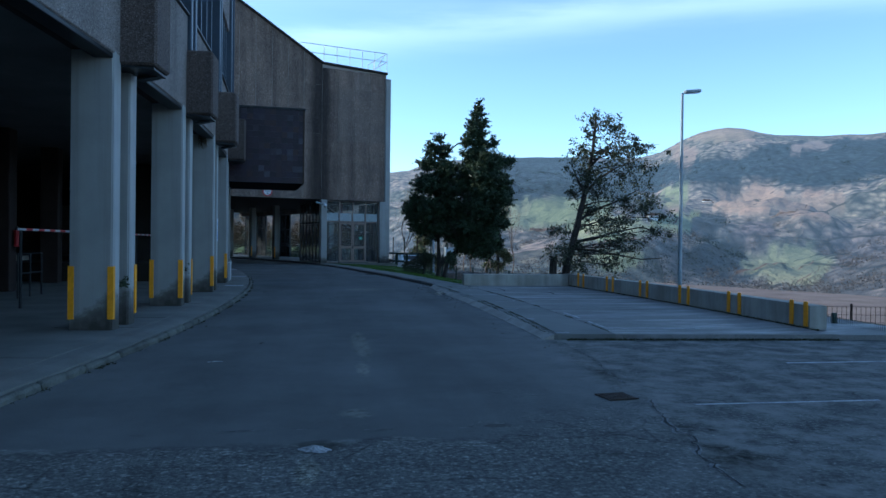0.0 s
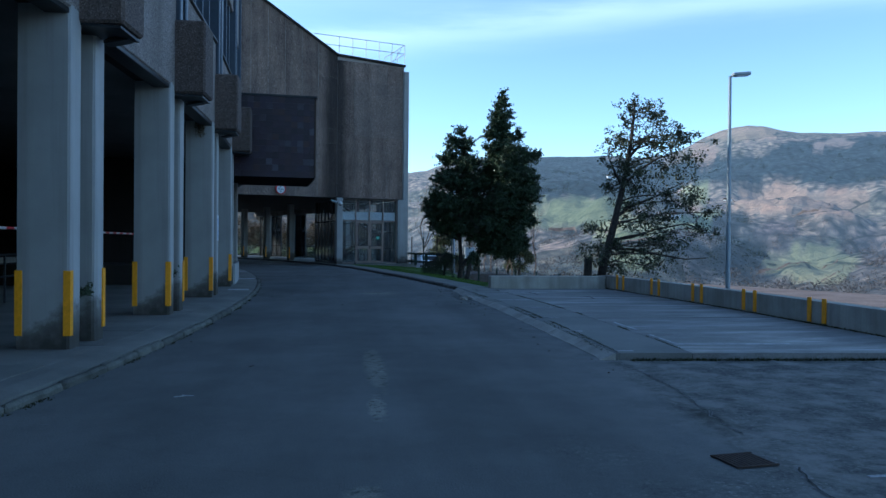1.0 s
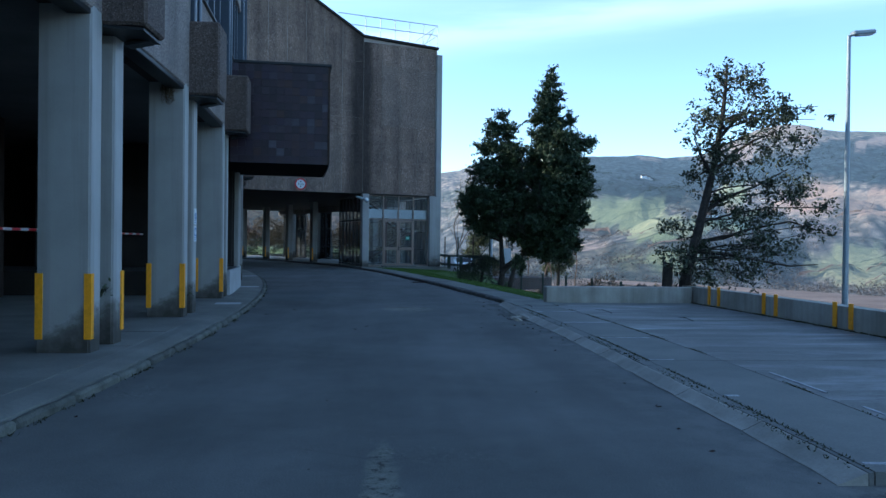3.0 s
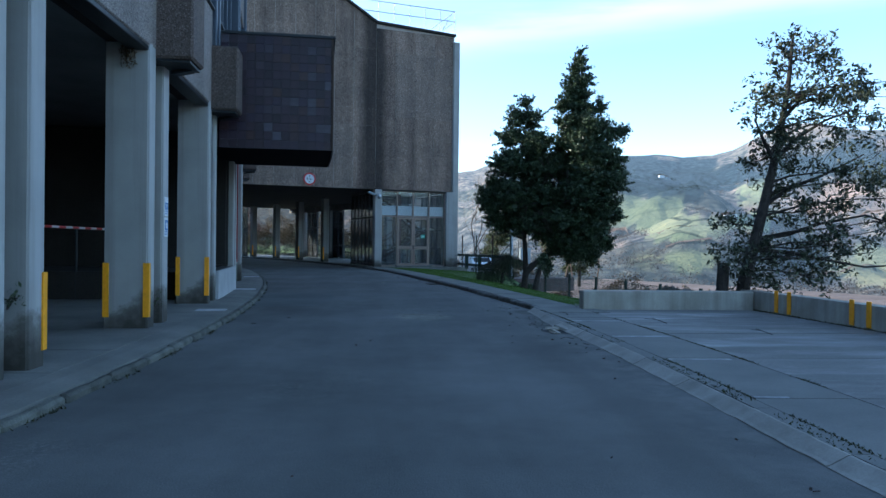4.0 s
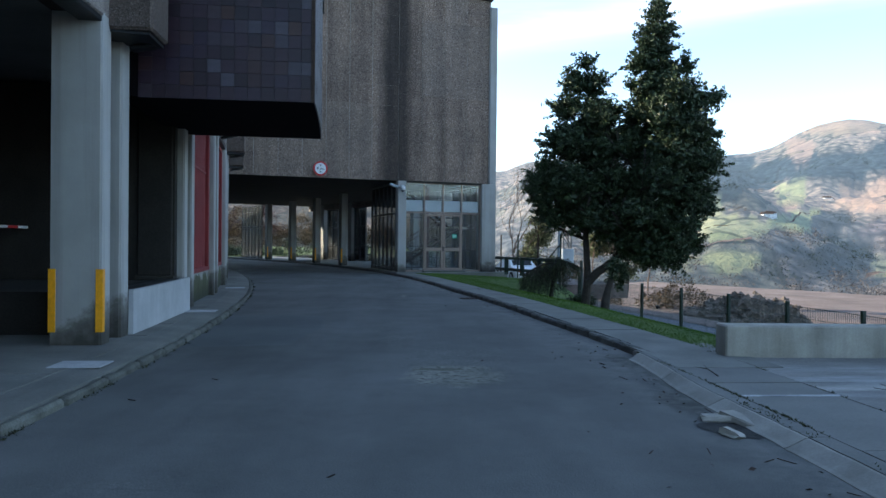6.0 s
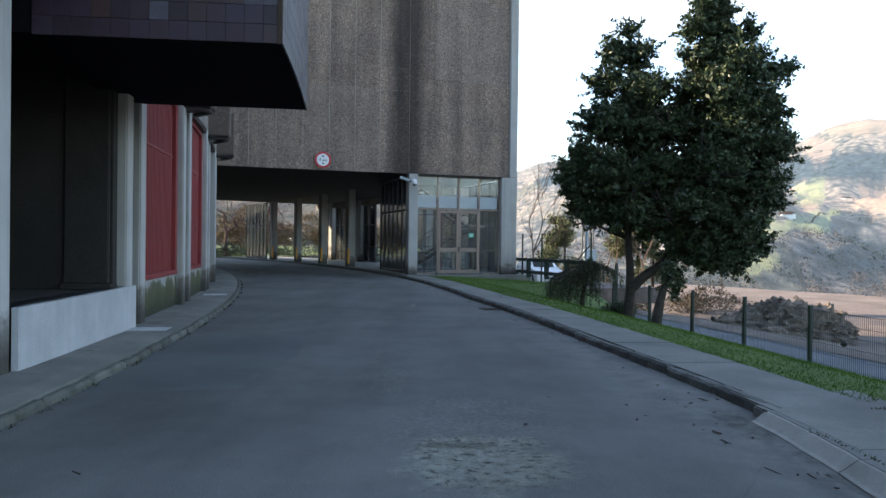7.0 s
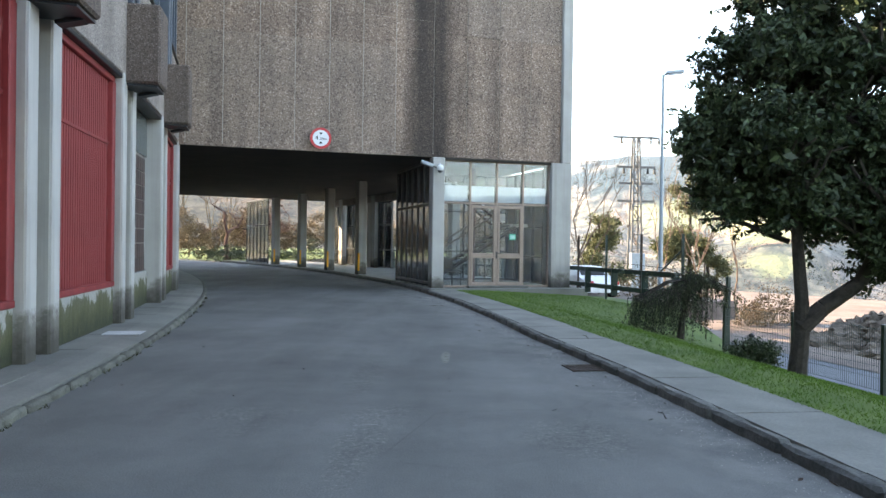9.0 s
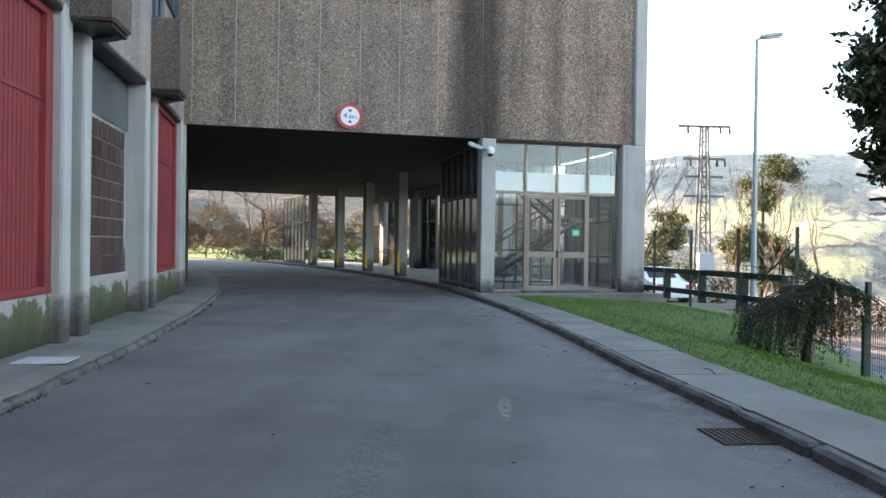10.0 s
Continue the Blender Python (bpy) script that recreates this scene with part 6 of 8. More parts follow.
def gate():
    g = thing("field_gate", None, None, "dark green steel barrier gate between bank and building", "gate")
    a, b = Vector((4.95, 49.9, 0.0)), Vector((7.0, 43.9, -0.05))
    for z, h in ((0.72, 0.13), (0.22, 0.13)):
        bm = bmesh.new()
        ang = math.atan2(b.y - a.y, b.x - a.x)
        L = (b - a).length
        box(bm, 0, L, -0.05, 0.05, z, z + h, m=Matrix.Translation(a) @ Matrix.Rotation(ang, 4, "Z"))
        part("rail", bm, M_GREENMETAL, g)
    for t in (0.02, 0.27, 0.52, 0.77, 0.99):
        p = a.lerp(b, t)
        part("upright", bx(p.x - 0.09, p.x + 0.09, p.y - 0.05, p.y + 0.05, 0.05, 0.84), M_GREENMETAL, g)
    for t in (0.12, 0.40, 0.70, 1.0):
        p = a.lerp(b, t) + Vector((0.16, 0.05, 0))
        part("tall_post", bx(p.x - 0.03, p.x + 0.03, p.y - 0.03, p.y + 0.03, -0.3, 1.85), M_RUST if t in (0.12, 0.70) else M_GREENMETAL, g)
    p = b + Vector((0.16, 0.05, 0))
    part("brace", tube(bmesh.new(), p + Vector((0, 0, 1.5)), p + Vector((-0.45, 0.9, 0.75)), 0.025), M_GREENMETAL, g)


gate()


def far_fence():
    f = thing("wire_fence", None, None, "low rusty wire fence at the edge of the yard", "fence")
    for i in range(7):
        a, b = Vector((9.6 + 1.5 * i, 13.0 - 0.25 * i, 0)), Vector((9.6 + 1.5 * (i + 1), 13.0 - 0.25 * (i + 1), 0))
        z = -0.35
        part("post", tube(bmesh.new(), (a.x, a.y, z - 1), (a.x, a.y, z + 0.72), 0.025, n=6), M_RUST, f)
        bm = bmesh.new()
        for k in range(16):
            p = a.lerp(b, k / 16)
            box(bm, p.x - 0.003, p.x + 0.003, p.y - 0.003, p.y + 0.003, z, z + 0.66)
        for zz in (0.05, 0.2, 0.35, 0.5, 0.66):
            tube(bm, a + Vector((0, 0, z + zz)), b + Vector((0, 0, z + zz)), 0.004, n=4, caps=False)
        part("mesh_panel", bm, M_RUST, f)


far_fence()

# ---- trees and shrubs ----


def leaf_cloud(centres, per, spread, size, seed, flat=0.75, droop=0.0):
    """Small bent leaves scattered in clumps, as one mesh."""
    rng = np.random.default_rng(seed)
    c = np.repeat(np.asarray(centres, float), per, axis=0)
    n = len(c)
    off = rng.normal(size=(n, 3)) * spread
    off[:, 2] *= flat
    c = c + off
    u = rng.normal(size=(n, 3))
    u[:, 2] -= droop
    u /= np.linalg.norm(u, axis=1)[:, None]
    v = np.cross(u, rng.normal(size=(n, 3)))
    v /= np.linalg.norm(v, axis=1)[:, None] + 1e-9
    w = np.cross(u, v)
    L = size * rng.uniform(0.6, 1.3, n)[:, None]
    B = L * 0.42
    p = np.stack([c - u * L * 0.5, c + v * B * 0.5 + w * L * 0.06, c + u * L * 0.5, c - v * B * 0.5 + w * L * 0.06], axis=1).reshape(-1, 3)
    me = bpy.data.meshes.new("crown")
    me.vertices.add(4 * n)
    me.vertices.foreach_set("co", p.ravel())
    me.loops.add(4 * n)
    me.loops.foreach_set("vertex_index", np.arange(4 * n))
    me.polygons.add(n)
    me.polygons.foreach_set("loop_start", np.arange(0, 4 * n, 4))
    me.polygons.foreach_set("loop_total", np.full(n, 4))
    me.update(calc_edges=True)
    return me


def lobes_to_clumps(lobes, density, seed, shell=0.55):
    rng = random.Random(seed)
    out = []
    for x, y, z, r in lobes:
        for _ in range(max(3, int(density * r ** 2.2))):
            d = Vector((rng.gauss(0, 1), rng.gauss(0, 1), rng.gauss(0, 1))).normalized()
            k = r * (shell + (1 - shell) * rng.random()) * rng.uniform(0.75, 1.08)
            out.append((x + d.x * k, y + d.y * k, z + d.z * k * 0.9))
    return out


def limb(bm, pts, r0, r1, n=7):
    for i in range(len(pts) - 1):
        a, b = r0 + (r1 - r0) * i / (len(pts) - 1), r0 + (r1 - r0) * (i + 1) / (len(pts) - 1)
        tube(bm, pts[i], pts[i + 1], a, b, n, caps=(i == len(pts) - 2))
    return bm


def grow(bm, start, way, length, r, depth, rng, spread=0.6, up=0.15, n=5, tips=None):
    """Forking tapered branches."""
    p = Vector(start)
    way = Vector(way).normalized()
    steps = 3
    for i in range(steps):
        q = p + way * length / steps
        ra, rb = r * (1 - 0.3 * i / steps), r * (1 - 0.3 * (i + 1) / steps)
        tube(bm, p, q, ra, rb, n, caps=False)
        p = q
        way = (way + Vector((rng.gauss(0, 0.16), rng.gauss(0, 0.16), rng.gauss(0, 0.12) + up * 0.2))).normalized()
    if depth == 0:
        if tips is not None:
            tips.append(tuple(p))
        return
    for _ in range(rng.choice((2, 3, 3))):
        w = (way + Vector((rng.gauss(0, spread), rng.gauss(0, spread), rng.gauss(0, spread * 0.6) + up))).normalized()
        grow(bm, p, w, length * rng.uniform(0.62, 0.85), r * 0.58, depth - 1, rng, spread, up, max(3, n - 1), tips)


CROWN_LEFT = [(6.42, 36.1, 6.64, 0.25), (6.07, 36.1, 6.1, 0.42), (6.6, 36.1, 6.01, 0.52), (5.87, 36.1, 5.36, 0.59), (6.72, 36.1, 5.16, 0.73), (5.77, 36.1, 4.41, 0.73), (6.84, 36.1, 4.22,
    0.94), (7.59, 36.1, 4.44, 0.73), (5.32, 36.1, 3.6, 0.42), (5.79, 36.1, 3.14, 0.94), (6.86, 36.1, 3.16, 1.05), (5.11, 36.1, 2.81, 0.5), (5.37, 36.1, 2.19, 0.52), (6.23, 36.1, 2.2, 0.73),
    (7.08, 36.1, 2.1, 0.8), (4.98, 36.1, 3.23, 0.38)]
CROWN_SPIRE = [(8.18, 35.1, 8.39, 0.1), (8.2, 35.1, 8.07, 0.2), (8.15, 35.1, 7.72, 0.32), (8.01, 35.1, 7.31, 0.44), (8.46, 35.1, 7.38, 0.24), (7.89, 35.1, 6.89, 0.4), (8.26, 35.1, 6.8, 0.4),
    (7.65, 35.1, 6.38, 0.4), (8.27, 35.1, 6.29, 0.5), (8.89, 35.1, 6.35, 0.28), (7.76, 35.1, 5.77, 0.5), (8.38, 35.1, 5.68, 0.65), (7.87, 35.1, 5.06, 0.71)]
CROWN_RIGHT = [(8.94, 35.2, 5.5, 0.57), (9.46, 35.2, 5.41, 0.41), (9.78, 35.2, 5.5, 0.2), (8.74, 35.2, 4.78, 0.81), (9.47, 35.2, 4.49, 0.57), (8.33, 35.2, 3.95, 1.01), (9.28, 35.2, 3.66,
    0.71), (9.73, 35.2, 3.98, 0.3), (7.92, 35.2, 3.12, 1.01), (8.97, 35.2, 2.83, 0.85), (9.5, 35.2, 2.43, 0.36), (7.52, 35.2, 2.29, 0.91), (8.57, 35.2, 1.9, 0.91), (9.2, 35.2, 1.49, 0.41),
    (7.84, 35.2, 1.37, 0.71), (8.68, 35.2, 1.08, 0.45), (8.16, 35.2, 0.97, 0.41), (7.42, 35.2, 1.57, 0.57)]


def sprays(lobes, per_area, seed, core):
    """Leafy shoots that stick out of the lobes: points along each, thinning outwards."""
    rng = random.Random(seed)
    out = []
    for x, y, z, r in lobes:
        for _ in range(int(per_area * r ** 1.6) + 4):
            d = Vector((rng.gauss(0, 1), rng.gauss(0, 1), rng.gauss(0.25, 0.9))).normalized()
            at = Vector((x, y, z)) + Vector((d.x, d.y, d.z * 0.9)) * r * rng.uniform(core, 0.80)
            way = (d + Vector((rng.gauss(0, 0.35), rng.gauss(0, 0.35), rng.uniform(-0.1, 0.55)))).normalized()
            n = rng.choice((2, 3, 3, 4, 5, 7))
            for k in range(n):
                out.append(tuple(at + way * 0.062 * k))
    return out


def evergreen():
    t = thing("evergreen_tree", None, None, "dense dark evergreen tree with a pointed top on the bank", "tree")
    base = Vector((6.34, 35.75, -0.6))
    bm = bmesh.new()
    limb(bm, [base, base + Vector((0.02, 0, 0.4)), base + Vector((0.07, 0, 0.9)), base + Vector((0.06, 0, 1.35)), base + Vector((0.02, 0.1, 2.3)), base + Vector((0.1, 0.3, 3.8)), base + Vector((0.15, 0.35, 5.9))], 0.15, 0.045, 10)
    limb(bm, [base + Vector((0.05, 0, 0.95)), base + Vector((0.35, -0.05, 1.25)), base + Vector((0.85, -0.1, 1.62)), base + Vector((1.2, -0.3, 2.5)), base + Vector((1.5, -0.5, 4.2)), base + Vector((1.75, -0.6, 6.2)), base + Vector((1.82, -0.65, 8.6))], 0.14, 0.025, 9)
    rng = random.Random(5)
    for _ in range(30):
        z = rng.uniform(1.9, 4.2)
        side = rng.choice((0.0, 1.3))
        grow(bm, base + Vector((side, 0.3 - 0.5 * side, z)), (rng.gauss(0, 1), rng.gauss(0, 1), 0.5), 0.9, 0.045, 1, rng, 0.5)
    part("trunk", bm, M_BARK, t, "forked brown trunk")
    lobes = [(x, y, z, r * 0.84) for x, y, z, r in CROWN_LEFT + CROWN_SPIRE + CROWN_RIGHT]
    # the crown is as deep as it is wide
    deep = [(x + dx * r, y + dy, z - 0.1, r * 0.85) for x, y, z, r in lobes if r > 0.5 for dx, dy in ((0.1, -0.8), (-0.1, 0.8))]
    me = leaf_cloud(sprays(lobes, 300, 3, 0.35) + sprays(deep, 120, 4, 0.5), 7, 0.040, 0.108, 11)
    me.materials.append(M_LEAF)
    part("crown", me, None, t, "thick dark green leaves")
    inner = lobes_to_clumps([(x, y, z, r * 0.62) for x, y, z, r in lobes + deep if r > 0.3], 50, 4, 0.1)
    me = leaf_cloud(inner, 22, 0.14, 0.2, 12)
    me.materials.append(M_LEAF)
    part("inner_foliage", me, None, t)


evergreen()


def small_evergreen():
    t = thing("young_tree", None, None, "small round-headed evergreen beside the large tree", "tree")
    b = Vector((6.21, 33.0, -0.32))
    part("trunk", limb(bmesh.new(), [b, b + Vector((0.03, 0, 0.3)), b + Vector((0.09, 0.02, 0.6)), b + Vector((0.18, 0.05, 0.9)), b + Vector((0.3, 0.1, 1.15))], 0.125, 0.05, 12), M_BARK, t)
    cl = lobes_to_clumps([(6.52, 33.1, 0.76, 0.30), (6.40, 33.1, 0.86, 0.20), (6.66, 33.1, 0.90, 0.20), (6.70, 33.15, 0.60, 0.22), (6.40, 33.1, 0.58, 0.20), (6.52, 33.1, 1.02, 0.14), (6.58, 33.0, 0.45, 0.16)], 260, 8, 0.2)
    me = leaf_cloud(cl, 34, 0.05, 0.085, 4)
    me.materials.append(M_LEAF)
    part("crown", me, None, t)


small_evergreen()


def oak():
    t = thing("leaning_tree", None, None, "leaning broadleaf tree with a sparse airy crown behind the wall", "tree")
    yo = 24.35
    bm = bmesh.new()
    trunk = [Vector((x, yo, z)) for x, z in ((8.98, -0.6), (9.12, 0.61), (9.49, 2.07), (9.83, 3.54), (10.05, 4.88), (10.15, 6.0))]
    limb(bm, trunk, 0.165, 0.03, 9)
    # long boughs reaching over the valley
    for k, way in ((1.7, ((0.7, 0.1), (1.5, 0.35), (2.5, 0.55), (3.2, 0.35))), (2.2, ((0.6, 0.4), (1.4, 0.7), (2.2, 1.15))), (1.3, ((0.8, -0.05), (1.7, -0.2), (2.6, -0.35), (3.3, -0.3))), (3.2, ((0.5, 0.5), (1.1, 0.9), (1.9, 1.2))), (3.3, ((-0.3, 0.4), (-0.5, 0.9))), (4.2, ((0.4, 0.4), (0.8, 0.9)))):
        a = min(((p.lerp(q, u / 6)) for p, q in zip(trunk, trunk[1:]) for u in range(6)), key=lambda v: abs(v.z - k))
        limb(bm, [a] + [a + Vector((dx, 0.1 * math.sin(5 * dx), dz)) for dx, dz in way], 0.058, 0.014, 6)
    lobes = [(10.1, 5.9, 0.65), (10.9, 6.0, 0.55), (10.55, 6.35, 0.4), (9.7, 5.0, 0.75), (10.7, 5.0, 0.9), (11.6, 5.2, 0.65), (12.3, 5.35, 0.35), (12.75, 5.15, 0.16), (9.3, 4.9, 0.35), (10.1, 4.0, 0.7), (11.0, 4.2, 0.8), (11.9, 4.5, 0.6),
             (11.2, 3.2, 0.95), (12.3, 3.1, 0.8), (12.9, 2.6, 0.5), (10.0, 2.9, 0.5), (12.4, 2.1, 0.6), (13.1, 1.9, 0.35), (9.3, 1.3, 0.6), (8.8, 1.1, 0.35), (10.2, 1.2, 0.75), (11.2, 1.5, 0.75), (11.0, 0.7, 0.7), (12.0, 1.3, 0.55), (9.7, 0.6, 0.7), (9.0, 2.0, 0.3), (10.4, 2.2, 0.55), (11.2, 2.4, 0.6), (9.6, 3.5, 0.45), (10.5, 3.6, 0.6), (9.2, 4.2, 0.35)]
    lobes = [(1.2 + (x + 0.30 * min(1.0, z / 3.0) - 1.1) * 0.953, 1.5 + (z - 1.5) * 0.90, r) for x, z, r in lobes]
    rng = random.Random(12)
    tips = []
    for x, z, r in lobes:
        k = max(0.9, min(5.6, z - 0.15 * abs(x - 9.8)))
        a = min(((p.lerp(q, u / 6)) for p, q in zip(trunk, trunk[1:]) for u in range(6)), key=lambda v: abs(v.z - k))
        e = Vector((x, yo + rng.uniform(-0.7, 0.7), z))
        mid = a.lerp(e, 0.5) + Vector((0, 0, rng.uniform(-0.05, 0.2)))
        limb(bm, [a, a.lerp(mid, 0.5) + Vector((0, 0, 0.05)), mid, e], 0.032, 0.008, 5)
        for _ in range(7):
            grow(bm, mid.lerp(e, rng.uniform(-0.2, 1.0)), (rng.gauss(0.2, 1), rng.gauss(0, 1), rng.gauss(0.2, 0.6)), r * 0.62, 0.008, 1, rng, 0.7, n=3, tips=tips)
    part("trunk", bm, M_BARK, t, "slender leaning trunk and branches")
    cl = lobes_to_clumps([(x, yo + 0.5 * math.sin(7 * x + z), z, r * 1.05) for x, z, r in lobes], 42, 21, 0.0)
    me = leaf_cloud(cl + tips, 12, 0.075, 0.112, 6)
    me.materials.append(M_LEAF2)
    part("crown", me, None, t, "small sparse olive green leaves")
    st = thing("tree_stump", None, None, "short broken tree stump beside the leaning tree", "stump")
    part("trunk", limb(bmesh.new(), [(8.68, 24.42, -0.6), (8.67, 24.42, 0.5), (8.69, 24.42, 1.05)], 0.14, 0.125, 9), M_BARK, st)


oak()


def far_woods():
    """Bare woods and copses on the slopes across the valley, too many to count."""
    rng = random.Random(88)
    pts_a, pts_b = [], []
    tries = 0
    while len(pts_a) + len(pts_b) < 2600 and tries < 30000:
        tries += 1
        az = rng.uniform(-4, 50)
        r = 460 * (1700 / 460) ** rng.random()
        x, y, z = hill_z(az, r)
        col, w = land_cover(az, r, x, y, z)
        if w + 0.3 * noise.fractal((x * 0.009, y * 0.009, 4.0), 0.8, 2.0, 3) > 0.62:
            (pts_a if col.x > 0.09 else pts_b).append((x, y, z + 2.4))
    for pts, mat_, label in ((pts_a, M_FARBARE, "leafless grey-brown woods on the far slopes"), (pts_b, M_FARPINE, "dark conifer copses on the far slopes")):
        me = leaf_cloud(pts, 40, 2.8, 1.3, 5, 0.8)
        me.materials.append(mat_)
        thing("far_woods", me, None, label, "woods", kind="stuff")
    def spot(az, el):
        """First place along a bearing that shows at a height over the horizon."""
        for i in range(220):
            r = 320 * 1.01 ** i
            x, y, z = hill_z(az, r)
            if math.degrees(math.atan2(z - 1.4, r + 12)) >= el:
                return r
        return 1400.0
    for line in ([(35.9, 2.3), (35.7, 2.8), (35.0, 2.4), (34.0, 2.1), (33.2, 2.0)], [(28.9, 2.9), (28.0, 2.2), (26.6, 1.7), (25.4, 1.5)], [(31.4, -2.3), (32.6, -1.8), (34.2, -1.3), (36.6, -0.9)], [(16.0, 0.9), (18.0, 1.0), (20.5, 0.8), (23.0, 1.3)], [(35.5, -2.6), (36.4, -1.9), (37.0, -1.1)], [(21.0, -0.2), (22.6, 0.2), (24.4, 0.3)]):
        bm = bmesh.new()
        prev = None
        for (a0, e0), (a1, e1) in zip(line, line[1:]):
            for i in range(12):
                u = i / 12
                az = a0 + (a1 - a0) * u
                r = spot(a0, e0) * (1 - u) + spot(a1, e1) * u
                row = []
                for off in (-2.2, 2.2):
                    x, y, z = hill_z(az, r + off)
                    row.append(bm.verts.new((x, y, z + 1.8)))
                if prev:
                    bm.faces.new((prev[0], row[0], row[1], prev[1]))
                prev = row
        structure("farm_track", bm, M_DIRT, "pale winding farm track across the valley")
    for az, r, n in ((25.2, 800, 2), (29.0, 1150, 2), (20.5, 1500, 3)):
        for i in range(n):
            x, y, z = hill_z(az + 0.22 * i, r + 8 * i)
            h = thing("farmhouse", None, None, "white farmhouse with a tiled roof across the valley", "house", "far farmhouses", m=pose(x, y, z - 0.5, 0, 0, 20 * i))
            part("wall", bx(-5, 5, -4, 4, 0, 5), M_WHITE, h)
            bm = bmesh.new()
            v = [bm.verts.new(c) for c in ((-5.4, -4.5, 5), (5.4, -4.5, 5), (5.4, 4.5, 5), (-5.4, 4.5, 5), (-5.4, 0, 7.4), (5.4, 0, 7.4))]
            for q in ((0, 1, 5, 4), (2, 3, 4, 5), (1, 2, 5), (3, 0, 4), (3, 2, 1, 0)):
                bm.faces.new([v[k] for k in q])
            part("roof", bm, M_RUST, h)


far_woods()


def bare_tree(name, label, x, y, z, h, seed, material, spread=0.6, up=0.2, depth=4, r=0.12, lean=0.0):
    t = thing(name, None, None, label, "tree", m=pose(x, y, z))
    rng = random.Random(seed)
    bm = bmesh.new()
    grow(bm, (0, 0, 0), (lean, 0, 1), h * 0.34, r, depth, rng, spread, up, 6)
    part("crown", bm, material, t)
    return t


bare_tree("plum_tree", "bare purple-brown plum tree with a wide crown", -12.9, 77.5, 0.0, 6.4, 3, M_PURPLE, 0.95, 0.05, 7, 0.22)
bare_tree("plum_tree", "bare purple-brown plum tree with a wide crown", -16.2, 81.0, 0.0, 6.2, 9, M_PURPLE, 0.95, 0.05, 7, 0.18)
bare_tree("bare_tree", "leafless pale tree beside the tower", 7.4, 62.0, -1.8, 8.0, 14, M_BARE, 0.34, 0.3, 5, 0.075)
bare_tree("bare_tree", "leafless pale tree beside the tower", 8.8, 66.0, -2.2, 6.5, 27, M_BARE, 0.34, 0.3, 5, 0.06)
for i_ in range(7):
    bare_tree("thicket", "pale leafless saplings behind the pylon", 14.6 + 1.1 * i_ * 0.9, 76 + 1.5 * (i_ % 3), -2.4, 7.5 + (i_ % 3) * 1.2, 40 + i_, M_BARE, 0.32, 0.45, 4, 0.07)
for i_ in range(4):
    bare_tree("sapling", "golden bare poplar stems beyond the passage", -23.5 + 1.5 * i_, 88 + i_, -0.2, 8.0, 60 + i_, M_SCRUB, 0.28, 0.5, 4, 0.07)


def conifer(x, y, z, h, w, seed):
    t = thing("pine_tree", None, None, "olive green pine tree beyond the yard", "tree", "pines")
    part("trunk", limb(bmesh.new(), [(x, y, z), (x + 0.1, y, z + h * 0.5), (x, y, z + h * 0.9)], 0.18, 0.06, 7), M_BARK, t)
    rng = random.Random(seed)
    lob = []
    for i in range(13):
        k = rng.uniform(0.35, 1.0)
        lob.append((x + rng.uniform(-w, w) * (1.15 - k * 0.6), y + rng.uniform(-w, w) * 0.7, z + h * k, w * rng.uniform(0.34, 0.52)))
    me = leaf_cloud(lobes_to_clumps(lob, 55, seed, 0.2), 30, 0.18, 0.20, seed)
    me.materials.append(M_PINE)
    part("crown", me, None, t)


conifer(18.6, 80.0, -2.6, 10.2, 2.1, 31)
conifer(19.6, 79.0, -2.6, 4.6, 1.4, 32)
conifer(10.6, 73.0, -2.5, 6.0, 1.8, 33)


def shrub(name, label, cat, x, y, z, lobes, dens, per, spread, size, material, seed):
    me = leaf_cloud(lobes_to_clumps([(x + a, y + b, z + c, r) for a, b, c, r in lobes], dens, seed), per, spread, size, seed)
    me.materials.append(material)
    t = thing(name, None, None, label, cat)
    part("foliage", me, None, t)
    bm = bmesh.new()
    rng = random.Random(seed)
    for _ in range(6):
        grow(bm, (x, y, z - 0.15), (rng.gauss(0, 0.5), rng.gauss(0, 0.5), 1), 0.12 + 0.3 * max(l[2] for l in lobes), 0.025, 1, rng, 0.5)
    part("stem", bm, M_BARK, t)


for i_, (x_, y_, h_) in enumerate(((-4.6, 85.0, 3.6), (-7.8, 86.0, 4.2), (-10.6, 84.0, 3.2), (-1.6, 83.0, 3.0))):
    shrub("bushy_tree", "olive green bushy tree beyond the passage", "tree", x_, y_, -1.4, [(-0.9, 0, h_ * 0.45, 1.0), (0.8, 0.3, h_ * 0.55, 1.1), (0, 0, h_ * 0.85, 0.9), (0.2, -0.3, h_ * 0.3, 1.0)], 26, 22, 0.2, 0.17, M_LEAF2, 90 + i_)
shrub("round_shrub", "low dark clipped shrub on the bank", "shrub", 6.8, 38.5, -0.75, [(-0.25, 0, 0.3, 0.26), (0.25, 0, 0.3, 0.28), (0, 0, 0.4, 0.24)], 1500, 24, 0.05, 0.06, M_LEAF, 51)
shrub("hedge_shrub", "dark green rounded shrub beyond the passage", "shrub", -15.2, 78.5, -0.05, [(-0.9, 0, 0.6, 0.7), (0, 0, 0.7, 0.75), (0.9, 0, 0.6, 0.7)], 60, 26, 0.10, 0.12, M_LEAF, 52)
shrub("gold_shrub", "yellowish shrub beyond the passage", "shrub", -20.8, 84.5, 0.0, [(-1.6, 0, 1.0, 0.9), (0, 0, 1.3, 1.1), (1.5, 0, 0.9, 0.9)], 40, 22, 0.14, 0.15, M_SCRUB, 53)
